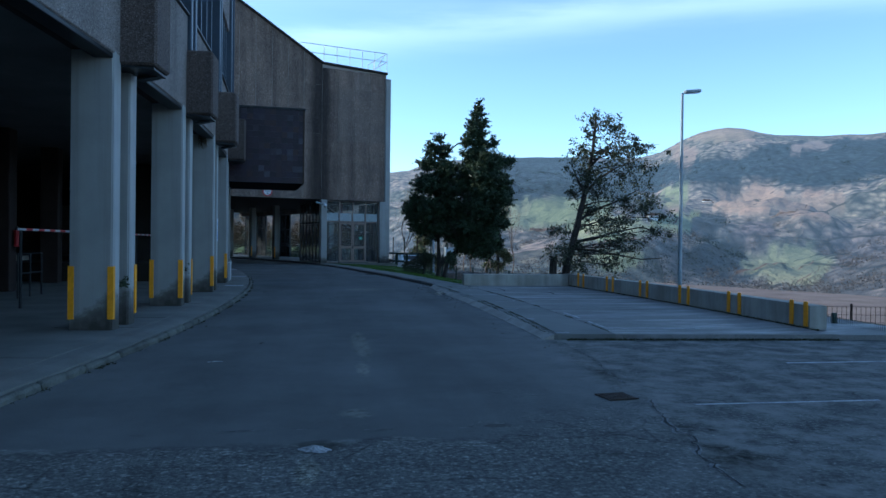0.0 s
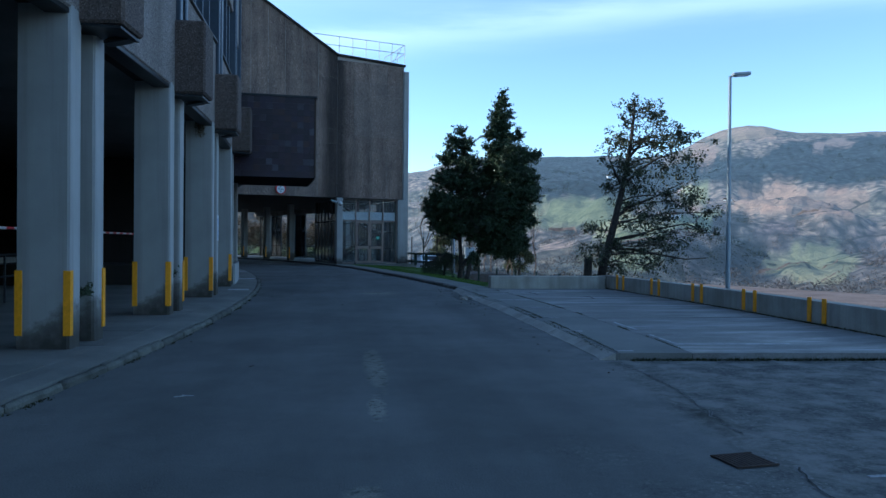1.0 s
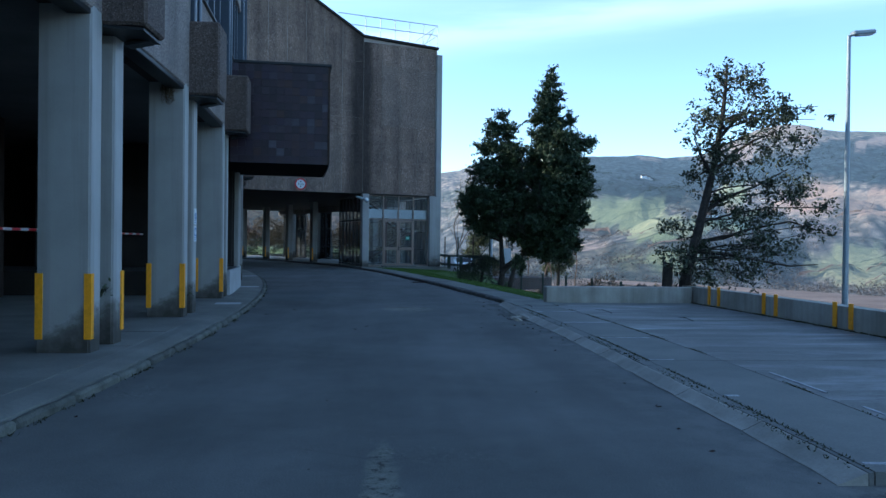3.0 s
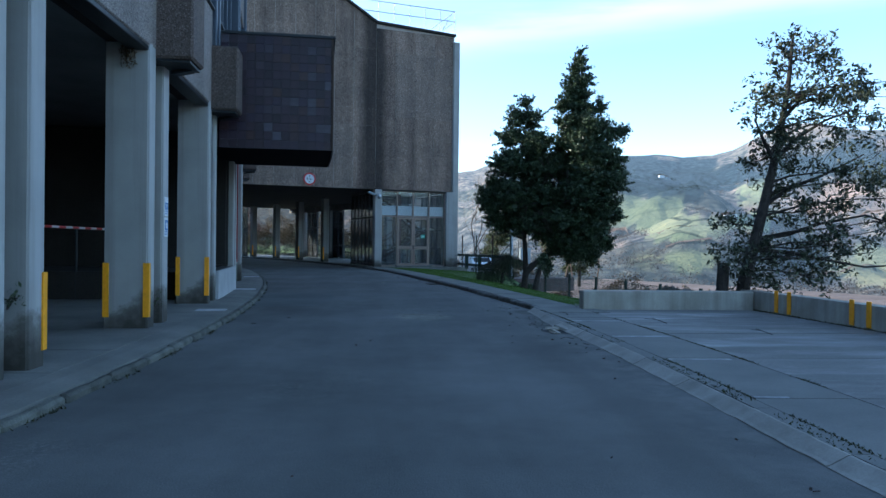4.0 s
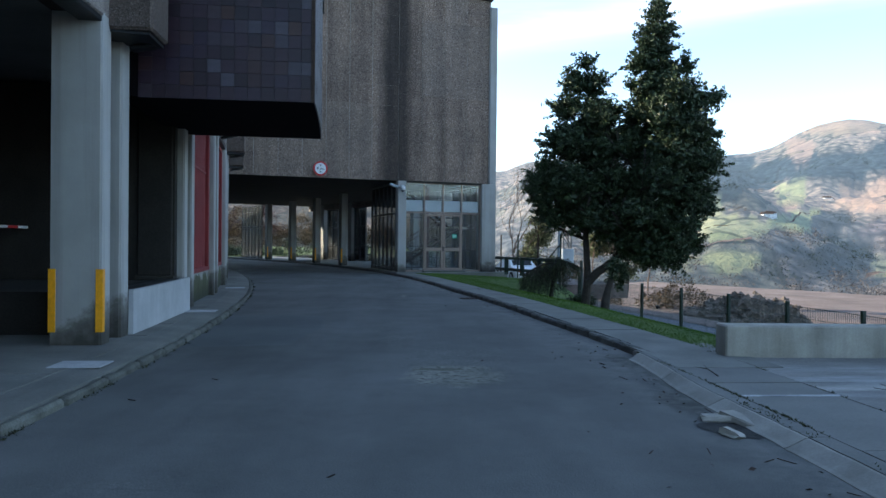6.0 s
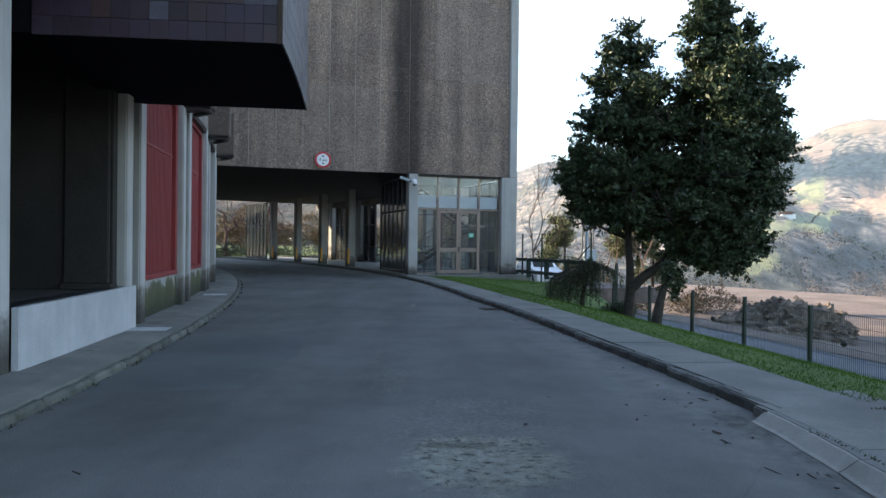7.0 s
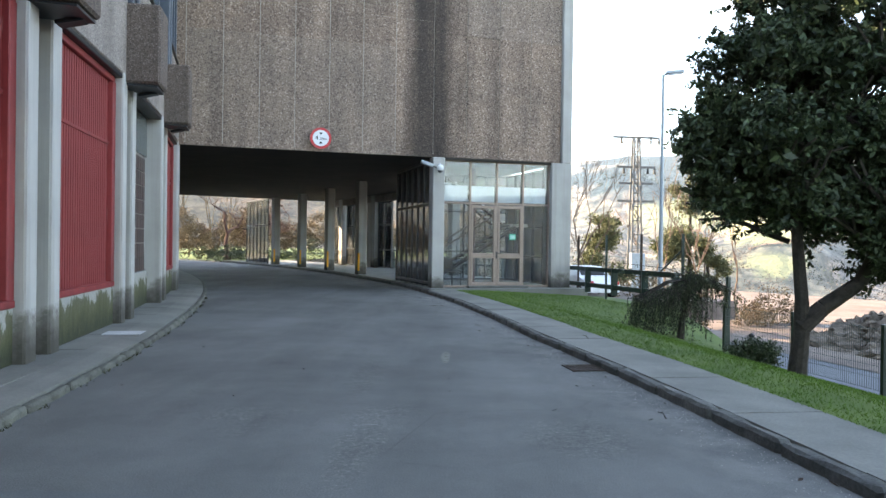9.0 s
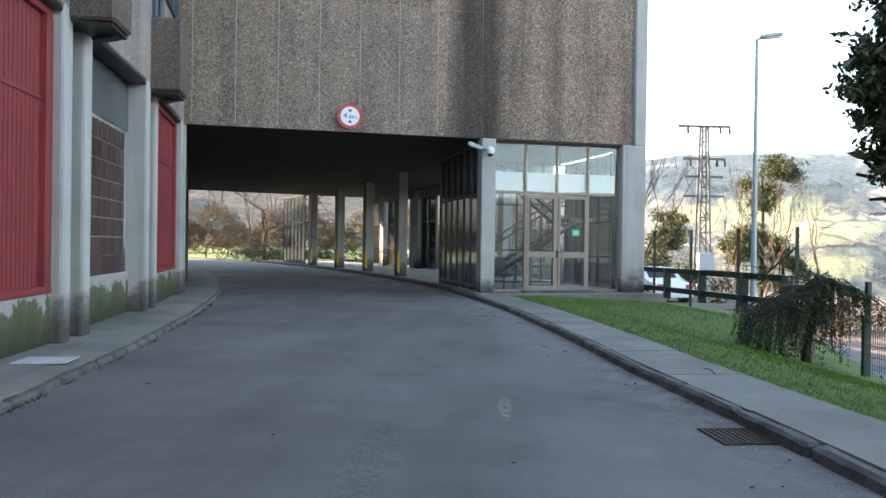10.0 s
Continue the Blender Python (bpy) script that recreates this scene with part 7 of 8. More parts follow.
for i_, (x_, y_, w_) in enumerate(((15.2, 70, 1.3), (21.5, 76, 1.3), (11.5, 64, 1.3), (24, 78, 1.8), (9.5, 60, 1.2))):
    shrub("scrub_bush", "dry tawny scrub at the edge of the yard", "shrub", x_, y_, near_ground(x_, y_) + 0.1, [(-w_ * 0.8, 0, w_ * 0.5, w_ * 0.6), (0, 0, w_ * 0.8, w_ * 0.8), (w_ * 0.8, 0, w_ * 0.45, w_ * 0.6)], 24, 22, 0.2, 0.2, M_SCRUB, 70 + i_)


for i_ in range(7):
    hp_ = P(64.5 - 0.45 * i_, 8.1 + 0.95 * i_)
    shrub("hedge_shrub", "low dark green hedge beyond the passage", "shrub", hp_.x, hp_.y, 0.0, [(-0.6, 0, 0.45, 0.5), (0, 0, 0.6, 0.55), (0.6, 0, 0.45, 0.5)], 120, 22, 0.08, 0.10, M_LEAF, 300 + i_)
structure("verge", sheet(60.5, 118, 7.5, 40, lambda s, d: 0.06 + 0.02 * (d - 7.5), 50, 12), M_TURF, "rough grassy verge beyond the passage")
for i_ in range(16):
    w_ = 1.9 + 0.5 * (i_ % 3)
    shrub("scrub_bush", "dry tawny scrub along the verge", "shrub", -46 + 3.4 * i_, 104 - 0.55 * i_ + 2 * (i_ % 2), 0.3, [(-w_ * 0.8, 0, w_ * 0.6, w_ * 0.6), (0, 0, w_ * 1.1, w_ * 0.85), (w_ * 0.8, 0, w_ * 0.55, w_ * 0.6)], 30, 22, 0.2, 0.2, M_SCRUB, 170 + i_)


for i_ in range(9):
    shrub("hedge_shrub", "dark evergreen hedge bush outside the passage", "shrub", P(34.5 + 2.4 * i_, 14.2).x, P(34.5 + 2.4 * i_, 14.2).y, -1.3, [(-0.8, 0, 0.8, 0.8), (0, 0.3, 1.3, 0.9 + 0.2 * (i_ % 3)), (0.8, 0, 0.9, 0.8)], 40, 24, 0.13, 0.16, (M_SCRUB, M_LEAF2, M_LEAF)[i_ % 3], 230 + i_)


def weeping():
    t = thing("weeping_shrub", None, None, "dark weeping shrub trailing over the fence", "shrub")
    rng = random.Random(77)
    c = Vector((6.35, 41.4, -0.60))
    head = Vector((6.60, 41.4, 0.80))
    stems, pts, thin = bmesh.new(), [], []
    limb(stems, [c, c + Vector((0.04, 0, 0.5)), c + Vector((0.16, 0, 1.0)), head], 0.09, 0.04, 7)
    # dense curtain of sprays hanging from a low bough down to the bank
    for k in range(3):
        limb(stems, [head, head + Vector((-0.55, 0.15 * (k - 1), -0.08)), Vector((5.32, 41.4 + 0.2 * (k - 1), 0.30))], 0.03, 0.008, 5)
    for i in range(200):
        u = rng.random()
        top = Vector((5.28 + 1.25 * u + rng.gauss(0, 0.05), 41.4 + rng.gauss(0, 0.20), 0.30 + 0.46 * u ** 1.3 + rng.gauss(0, 0.05)))
        low = top + Vector((rng.gauss(-0.08, 0.06), rng.gauss(0, 0.05), -rng.uniform(0.35, 1.0) - 0.35 * u))
        low.z = max(low.z, -0.28 - 0.24 * u + rng.uniform(-0.04, 0.08))
        limb(stems, [top + Vector((0.14, 0, 0.03)), top, top.lerp(low, 0.5) + Vector((-0.02, 0, 0)), low], 0.006, 0.002, 3)
        pts += [tuple(top.lerp(low, k / 10) + Vector((rng.gauss(0, 0.018), 0, 0))) for k in range(11) if rng.random() < 0.8]
    # crown of arching boughs with thin hanging strands
    for i in range(62):
        far = i >= 50
        a = rng.uniform(0, 2 * math.pi)
        reach = rng.uniform(0.55, 1.15) if far else rng.uniform(0.12, 0.55)
        way = Vector((1, rng.uniform(-0.3, 0.3), 0)) if far else Vector((math.cos(a) + 0.15, 0.7 * math.sin(a), 0))
        ex = head + way * reach + Vector((0, 0, -0.08 - 0.28 * reach + rng.uniform(-0.06, 0.08)))
        apex = head.lerp(ex, 0.5) + Vector((0, 0, rng.uniform(0.06, 0.30 if i % 6 == 0 else 0.16)))
        limb(stems, [head, head.lerp(apex, 0.6) + Vector((0, 0, 0.04)), apex, apex.lerp(ex, 0.6) + Vector((0, 0, 0.03)), ex], 0.010, 0.004, 4)
        pts += [tuple(head.lerp(apex, k / 4)) for k in range(5)] + [tuple(apex.lerp(ex, k / 4)) for k in range(5)]
        for k in range(3):
            p1 = apex.lerp(ex, rng.random())
            p2 = p1 + Vector((rng.uniform(-0.05, 0.09), rng.uniform(-0.05, 0.05), -rng.uniform(0.15, 0.5) if far else -rng.uniform(0.35, 1.35)))
            p2.z = max(p2.z, -0.62)
            limb(stems, [p1, p1.lerp(p2, 0.5) + Vector((0.02, 0, 0)), p2], 0.004, 0.002, 3)
            thin += [tuple(p1.lerp(p2, q / 14)) for q in range(15) if rng.random() < 0.5]
    for i in range(3):
        e = head + Vector((-1.5 - 0.4 * i, 0.6 - 0.3 * i, 0.32 - 0.12 * i))
        limb(stems, [head, head + Vector((-0.5, 0.2, 0.22 - 0.1 * i)), e], 0.013, 0.004, 4)
        for k in range(4):
            p1 = head.lerp(e, rng.uniform(0.3, 1))
            pts += [tuple(p1 + Vector((0, 0, 0.05 - 0.05 * q))) for q in range(rng.randint(2, 5))]
    part("stem", stems, M_BARK, t)
    me = leaf_cloud(pts + thin, 4, 0.018, 0.05, 78, 1.0, 1.4)
    me.materials.append(M_WEEP)
    part("foliage", me, None, t)


weeping()


def grass():
    rng = np.random.default_rng(9)
    n = 80000
    s = rng.uniform(6.2, 27.8, n)
    d = np.array([rk(a) for a in s]) + 0.95 + rng.uniform(0, 1, n) ** 1.25 * 4.3
    z = np.array([bank(a, b) for a, b in zip(s, d)])
    a = s / R0
    x, y = CX + (R0 + d) * np.cos(a), CY + (R0 + d) * np.sin(a)
    th = rng.uniform(0, 2 * np.pi, n)
    h = rng.uniform(0.010, 0.045, n)
    wv = np.stack([np.cos(th), np.sin(th), np.zeros(n)], 1) * 0.005
    lean = np.stack([rng.normal(0, 0.03, n), rng.normal(0, 0.03, n), h], 1)
    p = np.stack([x, y, z - 0.004], 1)
    v = np.stack([p - wv, p + wv, p + lean], 1).reshape(-1, 3)
    me = bpy.data.meshes.new("grass")
    me.from_pydata(v.tolist(), [], np.arange(3 * n).reshape(-1, 3).tolist())
    me.materials.append(M_GRASS)
    thing("grass", me, None, "short green grass on the roadside bank", "grass", kind="stuff")


grass()


def add_clod(bm, at, r, rng):
    """A lump of earth or stone: a five-cornered stub with an uneven top."""
    ring = [bm.verts.new(at + Vector((math.cos(a * 1.2566) * r * rng.uniform(0.7, 1.3), math.sin(a * 1.2566) * r * rng.uniform(0.7, 1.3), rng.uniform(-0.5, 0.25) * r))) for a in range(5)]
    top = bm.verts.new(at + Vector((rng.uniform(-0.3, 0.3) * r, rng.uniform(-0.3, 0.3) * r, r * rng.uniform(0.5, 1.0))))
    for a in range(5):
        bm.faces.new((ring[a], ring[(a + 1) % 5], top))


def mound():
    bm = bmesh.new()
    bmesh.ops.create_icosphere(bm, subdivisions=5, radius=1.0)
    for v in list(bm.verts):
        q = v.co.copy()
        k = 1 + 0.42 * noise.fractal(q * 1.6 + Vector((3, 1, 0)), 0.8, 2.0, 4) + 0.11 * noise.noise(q * 9) + 0.05 * noise.noise(q * 23)
        h = max(0.0, q.z)
        v.co = Vector((q.x * 4.1 * k, q.y * 2.6 * k, (h ** 1.35 * 2.0 if q.z > 0 else -0.3) * k))
    heap_rng = random.Random(41)
    tops = [v.co.copy() for v in bm.verts]
    for i in range(1500):
        at = heap_rng.choice(tops)
        add_clod(bm, at + Vector((heap_rng.gauss(0, 0.15), heap_rng.gauss(0, 0.15), 0.0)), heap_rng.uniform(0.06, 0.24), heap_rng)
    thing("rubble_mound", bm, M_RUBBLE, "heap of brown earth and rubble in the yard", "mound", m=pose(21.9, 60.0, -3.9, 0, 0, 20))


mound()


def car():
    c = thing("parked_car", None, None, "white saloon car parked beyond the gate", "car", m=pose(7.6, 60.6, -0.86, 0, 0, -78))
    bm = bmesh.new()
    prof = [(-2.1, 0.25), (2.1, 0.25), (2.15, 0.62), (2.0, 0.80), (1.05, 0.92), (0.45, 1.40), (-0.9, 1.42), (-1.55, 0.98), (-2.1, 0.88)]
    lo = [bm.verts.new((x, -0.82, z)) for x, z in prof]
    hi = [bm.verts.new((x, 0.82, z)) for x, z in prof]
    for v in lo + hi:
        if v.co.z > 1.0:
            v.co.y *= 0.82
    bm.faces.new(lo)
    bm.faces.new(hi[::-1])
    for i in range(len(prof)):
        j = (i + 1) % len(prof)
        bm.faces.new((lo[j], lo[i], hi[i], hi[j]))
    bmesh.ops.bevel(bm, geom=list(bm.edges), offset=0.05, segments=2, affect="EDGES")
    part("body", bm, M_WHITE, c)
    for sy in (-1, 1):
        part("side_window", bx(-1.2, 0.75, -0.008, 0.008, 0.97, 1.32, 0.003), M_INK, c).matrix_local = pose(0, sy * 0.775, 0, sy * 14, 0, 0)
    part("rear_window", bx(-0.01, 0.01, -0.6, 0.6, 0, 0.5), M_INK, c).matrix_local = pose(0.98, 0, 0.96, 0, -48, 0)
    for x in (-1.3, 1.3):
        for y in (-0.78, 0.78):
            w = part("wheel", tube(bmesh.new(), (x, y - 0.1, 0.31), (x, y + 0.1, 0.31), 0.31, n=18), M_BLACK, c)
            part("rim", tube(bmesh.new(), (x, y - 0.108, 0.31), (x, y + 0.108, 0.31), 0.19, n=14), M_GALV, w)
    for y in (-0.62, 0.62):
        part("tail_light", bx(2.09, 2.16, y - 0.14, y + 0.14, 0.62, 0.78, 0.01), M_SIGNRED, c)


structure("hardstanding", sector(bmesh.new(), 33.0, 43.0, 13.2, 23.5, -1.7, -0.86), M_DIRT, "earthen hardstanding beyond the gate")
car()

# ---- small things on the ground ----


def grate(x, y, rz, z=0.0, size=1.0):
    g = thing("drain_grate", None, None, "rusty iron drain grate set in the asphalt", "drain", "drain grates", m=pose(x, y, z, 0, 0, rz) @ Matrix.Diagonal((size, size, 1, 1)))
    # black plate under the bars stands for the shade of the pit
    part("pit", bx(-0.23, 0.23, -0.21, 0.21, 0.002, 0.006), M_INK, g)
    for i in range(10):
        part("bar", bx(-0.225 + 0.047 * i, -0.20 + 0.047 * i, -0.20, 0.20, 0.006, 0.014), M_RUST, g)
    for y0 in (-0.215, 0.195):
        part("rim", bx(-0.24, 0.24, y0, y0 + 0.02, 0.006, 0.016), M_RUST, g)


grate(3.60, 6.36, 8, 0.0, 0.66)
grate(2.92, 33.85, 10)
def gully():
    """A broken inlet: a nearly flat dark disc for the hollow, with loose pieces of the gutter beside it."""
    rng = random.Random(19)
    g = thing("gully_opening", None, None, "broken dark gully hollow beside the pale gutter", "drain", m=pose(4.12, 20.42, 0.0, 0, 0, 4))
    # the hollow's shade is put into this dark tone
    dark = surf("crumbled_mortar", (0.016, 0.016, 0.015), (0.060, 0.057, 0.050), 9.0, 40.0, 0.95, relief=0.8)
    bm = bmesh.new()
    rings = []
    for k, (f, z) in enumerate(((1.0, 0.005), (0.82, 0.004), (0.45, 0.0035))):
        rings.append([bm.verts.new((0.24 * f * math.cos(a) * (1 + 0.16 * math.sin(3 * a + k)), 0.27 * f * math.sin(a) * (1 + 0.14 * math.cos(5 * a)), z)) for a in (6.2832 * i / 22 for i in range(22))])
    for a, b in zip(rings, rings[1:]):
        for i in range(22):
            bm.faces.new((a[i], a[(i + 1) % 22], b[(i + 1) % 22], b[i]))
    bm.faces.new(rings[-1])
    part("hollow", bm, dark, g)
    for x, y, w, l, tilt in ((0.17, 0.20, 0.10, 0.17, 9), (0.02, 0.31, 0.13, 0.09, -6), (-0.12, -0.20, 0.05, 0.07, 12)):
        bm = bx(-w, w, -l, l, -0.02, 0.035, 0.012)
        for v in bm.verts:
            v.co += Vector((rng.uniform(-1, 1), rng.uniform(-1, 1), 0.4 * rng.uniform(-1, 1))) * 0.018
        part("broken_block", bm, M_GUTTER, g, "broken pale concrete block").matrix_local = pose(x, y, 0.015, tilt, tilt * 0.6, tilt * 3)


gully()
for s_ in (5.05, 11.1, 18.15):
    thing("cover_plate", bx(0.08, 0.61, -0.21, 0.21, 0.0, 0.012, 0.004), M_PLATE, "pale concrete inspection cover in the pavement", "cover", "inspection covers", m=M(s_, 0.0, 0.1165))


def road_wear():
    """Broken patches and paint left on the asphalt."""
    def blob(x, y, rx, ry, seed, h, mat_, name, label, m_tilt=0):
        rng = random.Random(seed)
        bm = bmesh.new()
        n = 30
        ring = [bm.verts.new((rx * (1 + rng.uniform(-0.38, 0.30)) * math.cos(2 * math.pi * i / n), ry * (1 + rng.uniform(-0.38, 0.30)) * math.sin(2 * math.pi * i / n), 0.003)) for i in range(n)]
        c = bm.verts.new((0, 0, h))
        for i in range(n):
            bm.faces.new((ring[i], ring[(i + 1) % n], c))
        return thing(name, bm, mat_, label, "patch", kind="structure", m=pose(x, y, 0.002, 0, 0, m_tilt))
    M_PALE = surf("broken_pale_concrete", (0.26, 0.26, 0.25), (0.50, 0.495, 0.48), 14.0, 60.0, 0.9, relief=0.9, grain=0.5)
    M_HOLE = surf("pot_hole", (0.022, 0.022, 0.021), (0.055, 0.053, 0.048), 9.0, 45.0, 0.95, relief=0.9)
    blob(0.76, 4.86, 0.105, 0.085, 3, 0.035, M_PALE, "patch_pale", "pale broken concrete patch in the asphalt")
    def crack(pts, seed, width=0.012):
        """Jagged open joint: a dark line with crumbled pale edges."""
        rng = random.Random(seed)
        line = []
        for (xa, ya), (xb, yb) in zip(pts, pts[1:]):
            n = max(2, int(math.hypot(xb - xa, yb - ya) / 0.07))
            line += [(xa + (xb - xa) * i / n + rng.gauss(0, 0.014), ya + (yb - ya) * i / n + rng.gauss(0, 0.014)) for i in range(n)]
        for wide, h, mat_, label in ((width * 3.2, 0.003, M_CRUMB, "crumbled pale edge of a crack in the asphalt"), (width, 0.006, M_HOLE, "dark open crack in the asphalt")):
            bm = bmesh.new()
            prev = None
            for (xa, ya), (xb, yb) in zip(line, line[1:]):
                t = Vector((xb - xa, yb - ya, 0)).normalized()
                nrm = Vector((-t.y, t.x, 0)) * wide * rng.uniform(0.25, 1.1) * 0.5
                c = Vector((xa, ya, h))
                row = (bm.verts.new(c - nrm), bm.verts.new(c + nrm))
                if prev and (mat_ is M_HOLE or rng.random() < 0.75):
                    bm.faces.new((prev[0], prev[1], row[1], row[0]))
                prev = row
            structure("crack", bm, mat_, label)
    M_CRUMB = surf("crumbled_edge", (0.13, 0.13, 0.12), (0.26, 0.255, 0.24), 12.0, 60.0, 0.9, relief=0.6, grain=0.5)
    crack([(4.30, 10.40), (4.27, 9.4), (4.22, 8.6), (4.05, 7.6), (3.93, 6.9)], 1, 0.010)
    crack([(3.85, 6.2), (3.6, 5.2), (3.6, 4.85), (3.45, 4.5), (3.3, 3.6)], 2, 0.026)
    for i, (xa, xb) in enumerate(((0.75, 0.45), (0.3, -0.15), (-0.5, -0.75), (-1.1, -1.3), (1.15, 1.5), (1.9, 2.25))):
        crack([(xa, 5.40 + 0.05 * math.sin(3 * xa)), (xb, 5.40 + 0.05 * math.sin(3 * xb))], 30 + i, 0.012)
    M_REPAIR = surf("patched_asphalt", (0.106, 0.111, 0.106), (0.152, 0.157, 0.148), 0.7, 90.0, 0.9, relief=0.15, grain=0.25, spec=0.2)
    for name_, ring in (("road_patch", [(-2.0, 24.6), (-0.15, 25.0), (0.02, 27.1), (-0.2, 29.05), (-1.2, 29.15), (-2.15, 28.95)]),):
        rr = random.Random(len(name_) + int(ring[0][0] * 10))
        bm = bmesh.new()
        vs = []
        for (xa, ya), (xb, yb) in zip(ring, ring[1:] + ring[:1]):
            for i in range(14):
                vs.append(bm.verts.new((xa + (xb - xa) * i / 14 + rr.gauss(0, 0.012), ya + (yb - ya) * i / 14 + rr.gauss(0, 0.012), 0.0022)))
        bm.faces.new(vs)
        structure(name_, bm, M_REPAIR, "darker repaired patch in the asphalt")
    for x0, x1, y, w in ((4.2, 6.1, 5.97, 0.035), (6.6, 9.5, 8.15, 0.045)):
        thing("marking", bx(x0, x1, y - w / 2, y + w / 2, 0.001, 0.005), M_MARK, "worn white parking line on the asphalt", "marking", kind="structure")
    for i, (x, y, a) in enumerate(((-0.50, 8.82, 30), (-0.44, 8.85, -20))):
        thing("marking", bx(-0.06, 0.06, -0.007, 0.007, 0.001, 0.005), M_MARK, "small white chalk mark on the asphalt", "marking", kind="structure", m=pose(x, y, 0, 0, 0, a))


road_wear()


def fin_weeds():
    """Small plants that have taken root in the gap between twin fins."""
    for k, z, n in ((0, 0.62, 60), (1, 0.66, 14), (2, 0.30, 10)):
        base = M(col_s(k), 0.0, 0.115 + z) @ Vector((-0.05, 0.0, 0.0))
        rng = random.Random(60 + k)
        pts = [tuple(base + Vector((rng.uniform(-0.05, 0.10), rng.gauss(0, 0.06), abs(rng.gauss(0.02, 0.07))))) for _ in range(n)]
        t = thing("wall_weed", None, None, "small green weed rooted between two concrete fins", "plant", "weeds in the fins")
        me = leaf_cloud(pts, 3, 0.02, 0.06, 90 + k)
        me.materials.append(M_WEEP)
        part("leaves", me, None, t)
        bm = bmesh.new()
        for j in range(5):
            limb(bm, [base + Vector((-0.03, 0, -0.05)), base + Vector((0.0, 0.03 * (j - 2), 0.03)), base + Vector((0.05, 0.05 * (j - 2), 0.08))], 0.005, 0.002, 4)
        part("stem", bm, M_BARK, t)


fin_weeds()


def hanging_weed():
    """Withered plant that hangs from the head of a fin."""
    rng = random.Random(71)
    top = M(col_s(2), 0.014, 4.18) @ Vector((-0.30, -0.545, 0.0))
    t = thing("hanging_weed", None, None, "dry brown weed hanging from the head of a concrete fin", "plant")
    bm = bmesh.new()
    pts = []
    for _ in range(16):
        a = top + Vector((rng.gauss(0, 0.06), rng.uniform(-0.04, 0.0), 0.0))
        b = a + Vector((rng.gauss(0, 0.04), rng.uniform(-0.05, 0.0), -rng.uniform(0.1, 0.34)))
        limb(bm, [a, a.lerp(b, 0.5) + Vector((0, -0.02, 0)), b], 0.004, 0.002, 3)
        pts += [tuple(a.lerp(b, k / 6)) for k in range(7)]
    part("stem", bm, M_BARK, t)
    me = leaf_cloud(pts, 3, 0.015, 0.04, 72)
    me.materials.append(M_SCRUB)
    part("leaves", me, None, t)


hanging_weed()


def parking_notice():
    n = thing("parking_notice", None, None, "white and blue parking notices fixed to a concrete fin", "notice", m=M(col_s(2) + 0.375, 0.016, 0) @ Matrix.Rotation(radians(90), 4, "Z"))
    for z, top in ((1.77, 0.21), (1.45, 0.26)):
        p = part("board", bx(-0.10, 0.10, -0.010, 0.0, z, z + 0.30), M_WHITE, n)
        part("blue_field", bx(-0.068, 0.068, -0.014, -0.010, z + 0.10, z + top), M_SIGNBLUE, p)
        if top > 0.25:
            part("white_field", bx(-0.035, 0.035, -0.017, -0.014, z + 0.13, z + 0.22), M_WHITE, p)
        for k in range(2):
            part("text_bar", bx(-0.08, 0.06, -0.014, -0.010, z + 0.03 + 0.04 * k, z + 0.045 + 0.04 * k), M_SIGNBLUE, p)
    letters("P", 0.10, M_WHITE, pose(0, -0.016, 1.925, 90, 0, 0), n, "letter")


parking_notice()


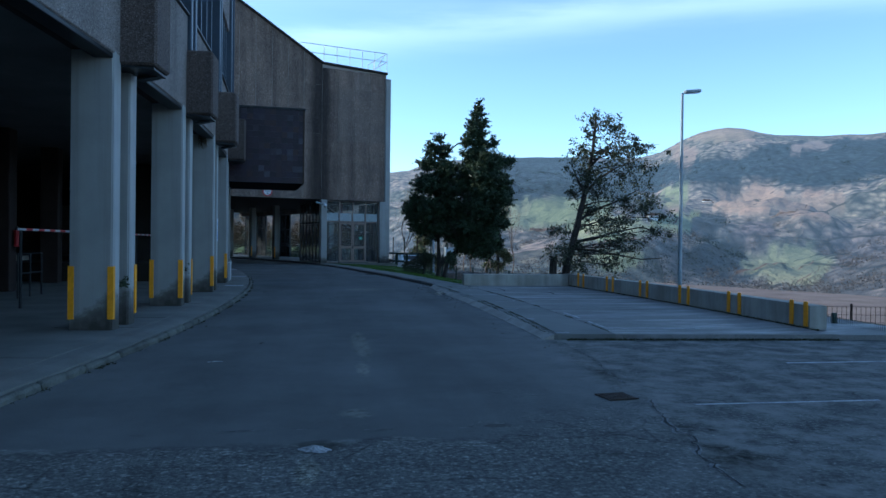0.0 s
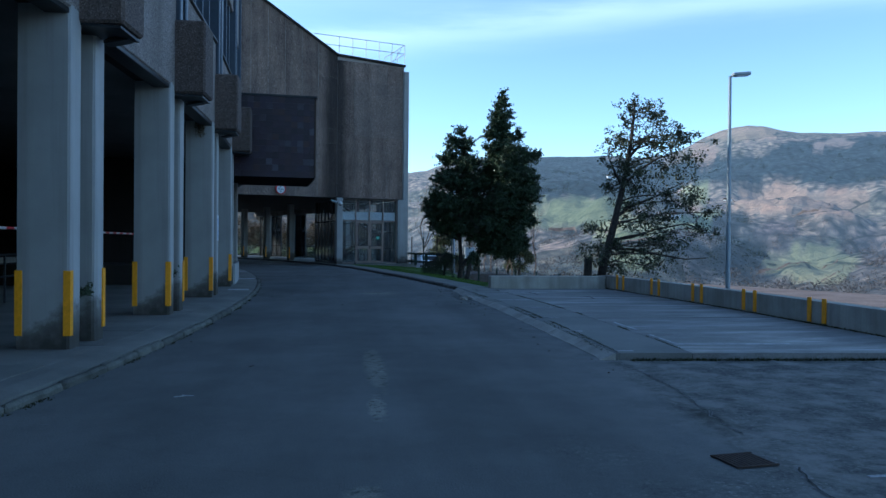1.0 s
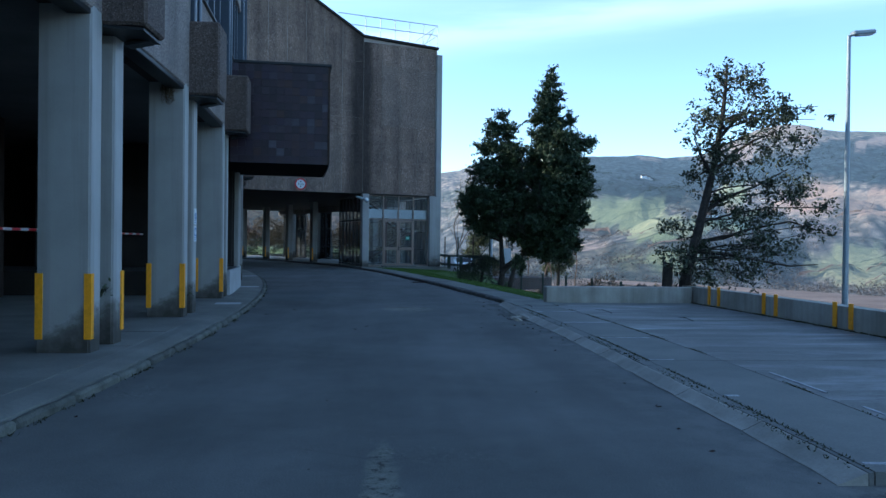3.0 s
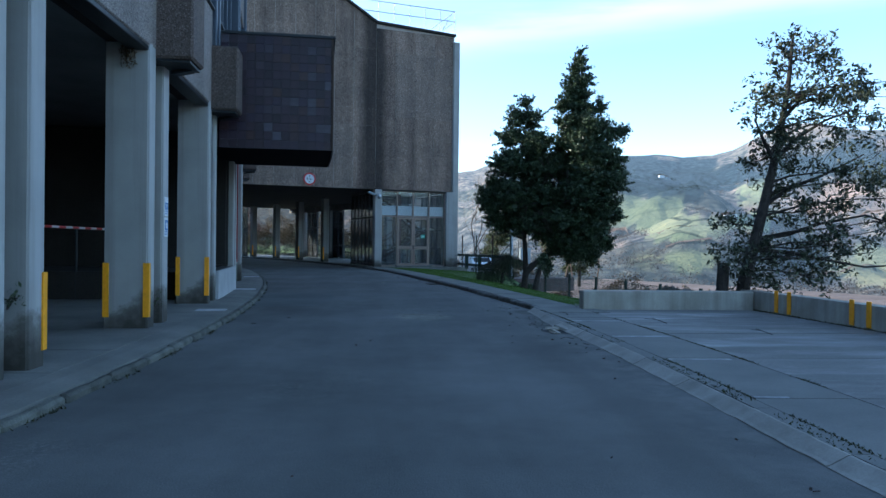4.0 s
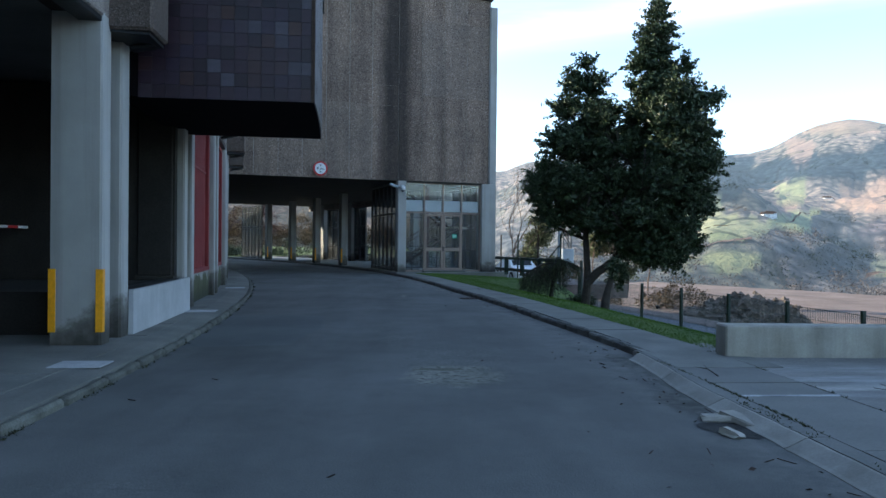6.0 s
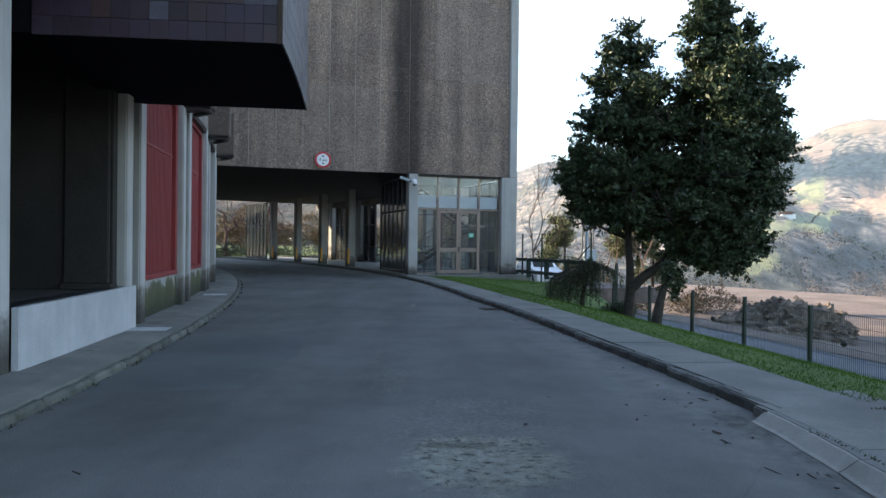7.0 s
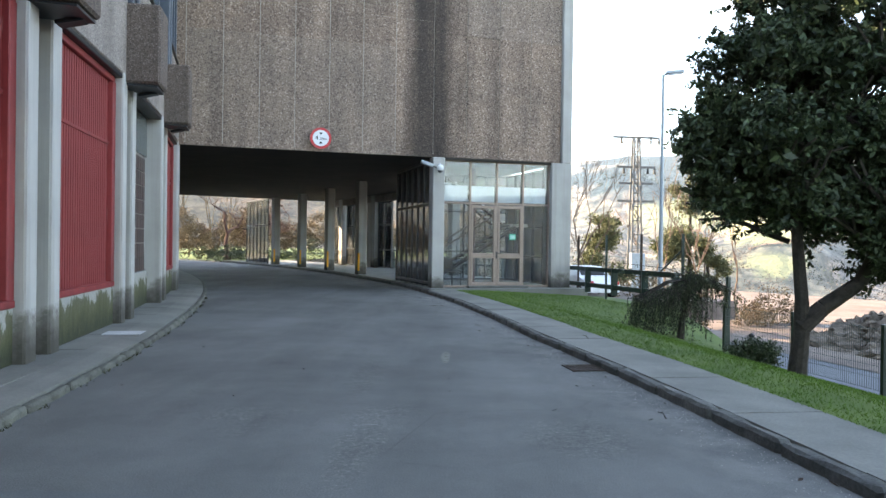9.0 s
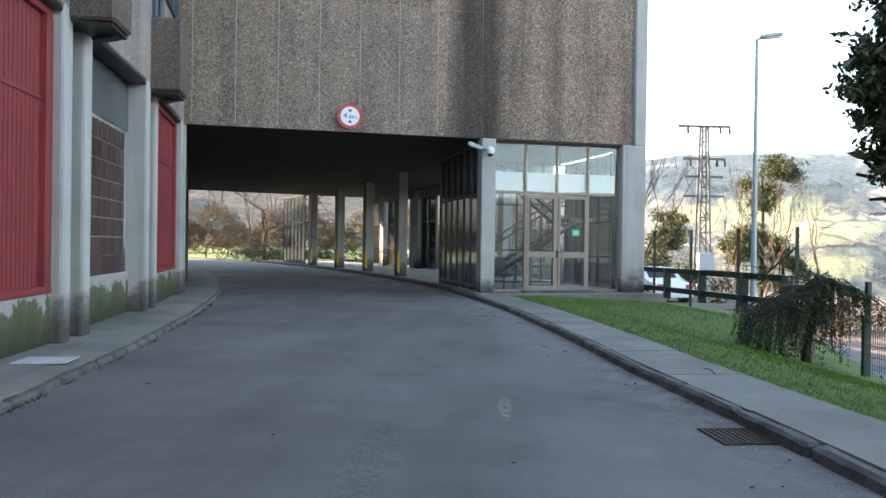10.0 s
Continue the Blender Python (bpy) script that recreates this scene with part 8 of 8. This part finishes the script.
def litter():
    """Grit washed along the right kerb, dead leaves and twigs."""
    rng = random.Random(31)
    bm = bmesh.new()
    for _ in range(1800):
        s = rng.uniform(6.8, 27)
        d = rk(s) - 0.02 - abs(rng.gauss(0, 0.22))
        r = rng.uniform(0.003, 0.009)
        p = P(s, d, 0.0)
        v = [bm.verts.new(p + Vector((r * math.cos(a), r * math.sin(a) * 0.8, 0.0))) for a in (0.3, 2.2, 4.4)]
        t = bm.verts.new(p + Vector((0, 0, r * 0.7)))
        for i in range(3):
            bm.faces.new((v[i], v[(i + 1) % 3], t))
    thing("grit", bm, M_GUTTER, "pale grit washed along the kerb", "grit", kind="stuff")
    bm = bmesh.new()
    for i in range(150):
        s = rng.uniform(-8, 27) if i % 3 else rng.uniform(0.5, 7.0)
        near = rng.random() < 0.75
        d = (rk(s) - abs(rng.gauss(0, 0.35))) if near else rng.uniform(0.8, 6.2)
        if s < 6.6 and near:
            d = 6.38 - abs(rng.gauss(0, 0.3))
        m = M(s, d, 0.004) @ Euler((rng.uniform(-0.4, 0.4), rng.uniform(-0.4, 0.4), rng.uniform(0, 6.28))).to_matrix().to_4x4()
        L = rng.uniform(0.012, 0.034)
        if rng.random() < 0.15:
            box(bm, -L * 2, L * 2, -0.003, 0.003, 0.0, 0.006, m=m)
        else:
            v = [bm.verts.new(m @ Vector(c)) for c in ((-L, 0, 0.004), (0, L * 0.45, 0.012), (L, 0, 0.004), (0, -L * 0.45, 0.0))]
            bm.faces.new(v)
    thing("leaf_litter", bm, M_RUST, "scattered dead leaves and twigs on the asphalt", "litter", kind="stuff")
    for s, d, l in ((17.2, 7.15, 0.17), (12.9, 6.2, 0.12), (4.4, 6.9, 0.3), (3.1, 8.2, 0.45), (1.7, 9.2, 0.35)):
        tw = bmesh.new()
        limb(tw, [(0, 0, 0), (l, 0.05 * l, 0.02), (2 * l, -0.1 * l, 0.01)], 0.007, 0.003, 5)
        limb(tw, [(l, 0.05 * l, 0.02), (1.5 * l, 0.35 * l, 0.015)], 0.005, 0.002, 5)
        z = 0.108 if d > 7 and s > 7 else (0.096 if d > 6.5 else 0.01)
        thing("fallen_twig", tw, M_BARK, "dry forked twig lying on the ground", "twig", "fallen twigs", m=M(s, d, z) @ pose(0, 0, 0, 0, 0, 70 + 40 * l))


litter()
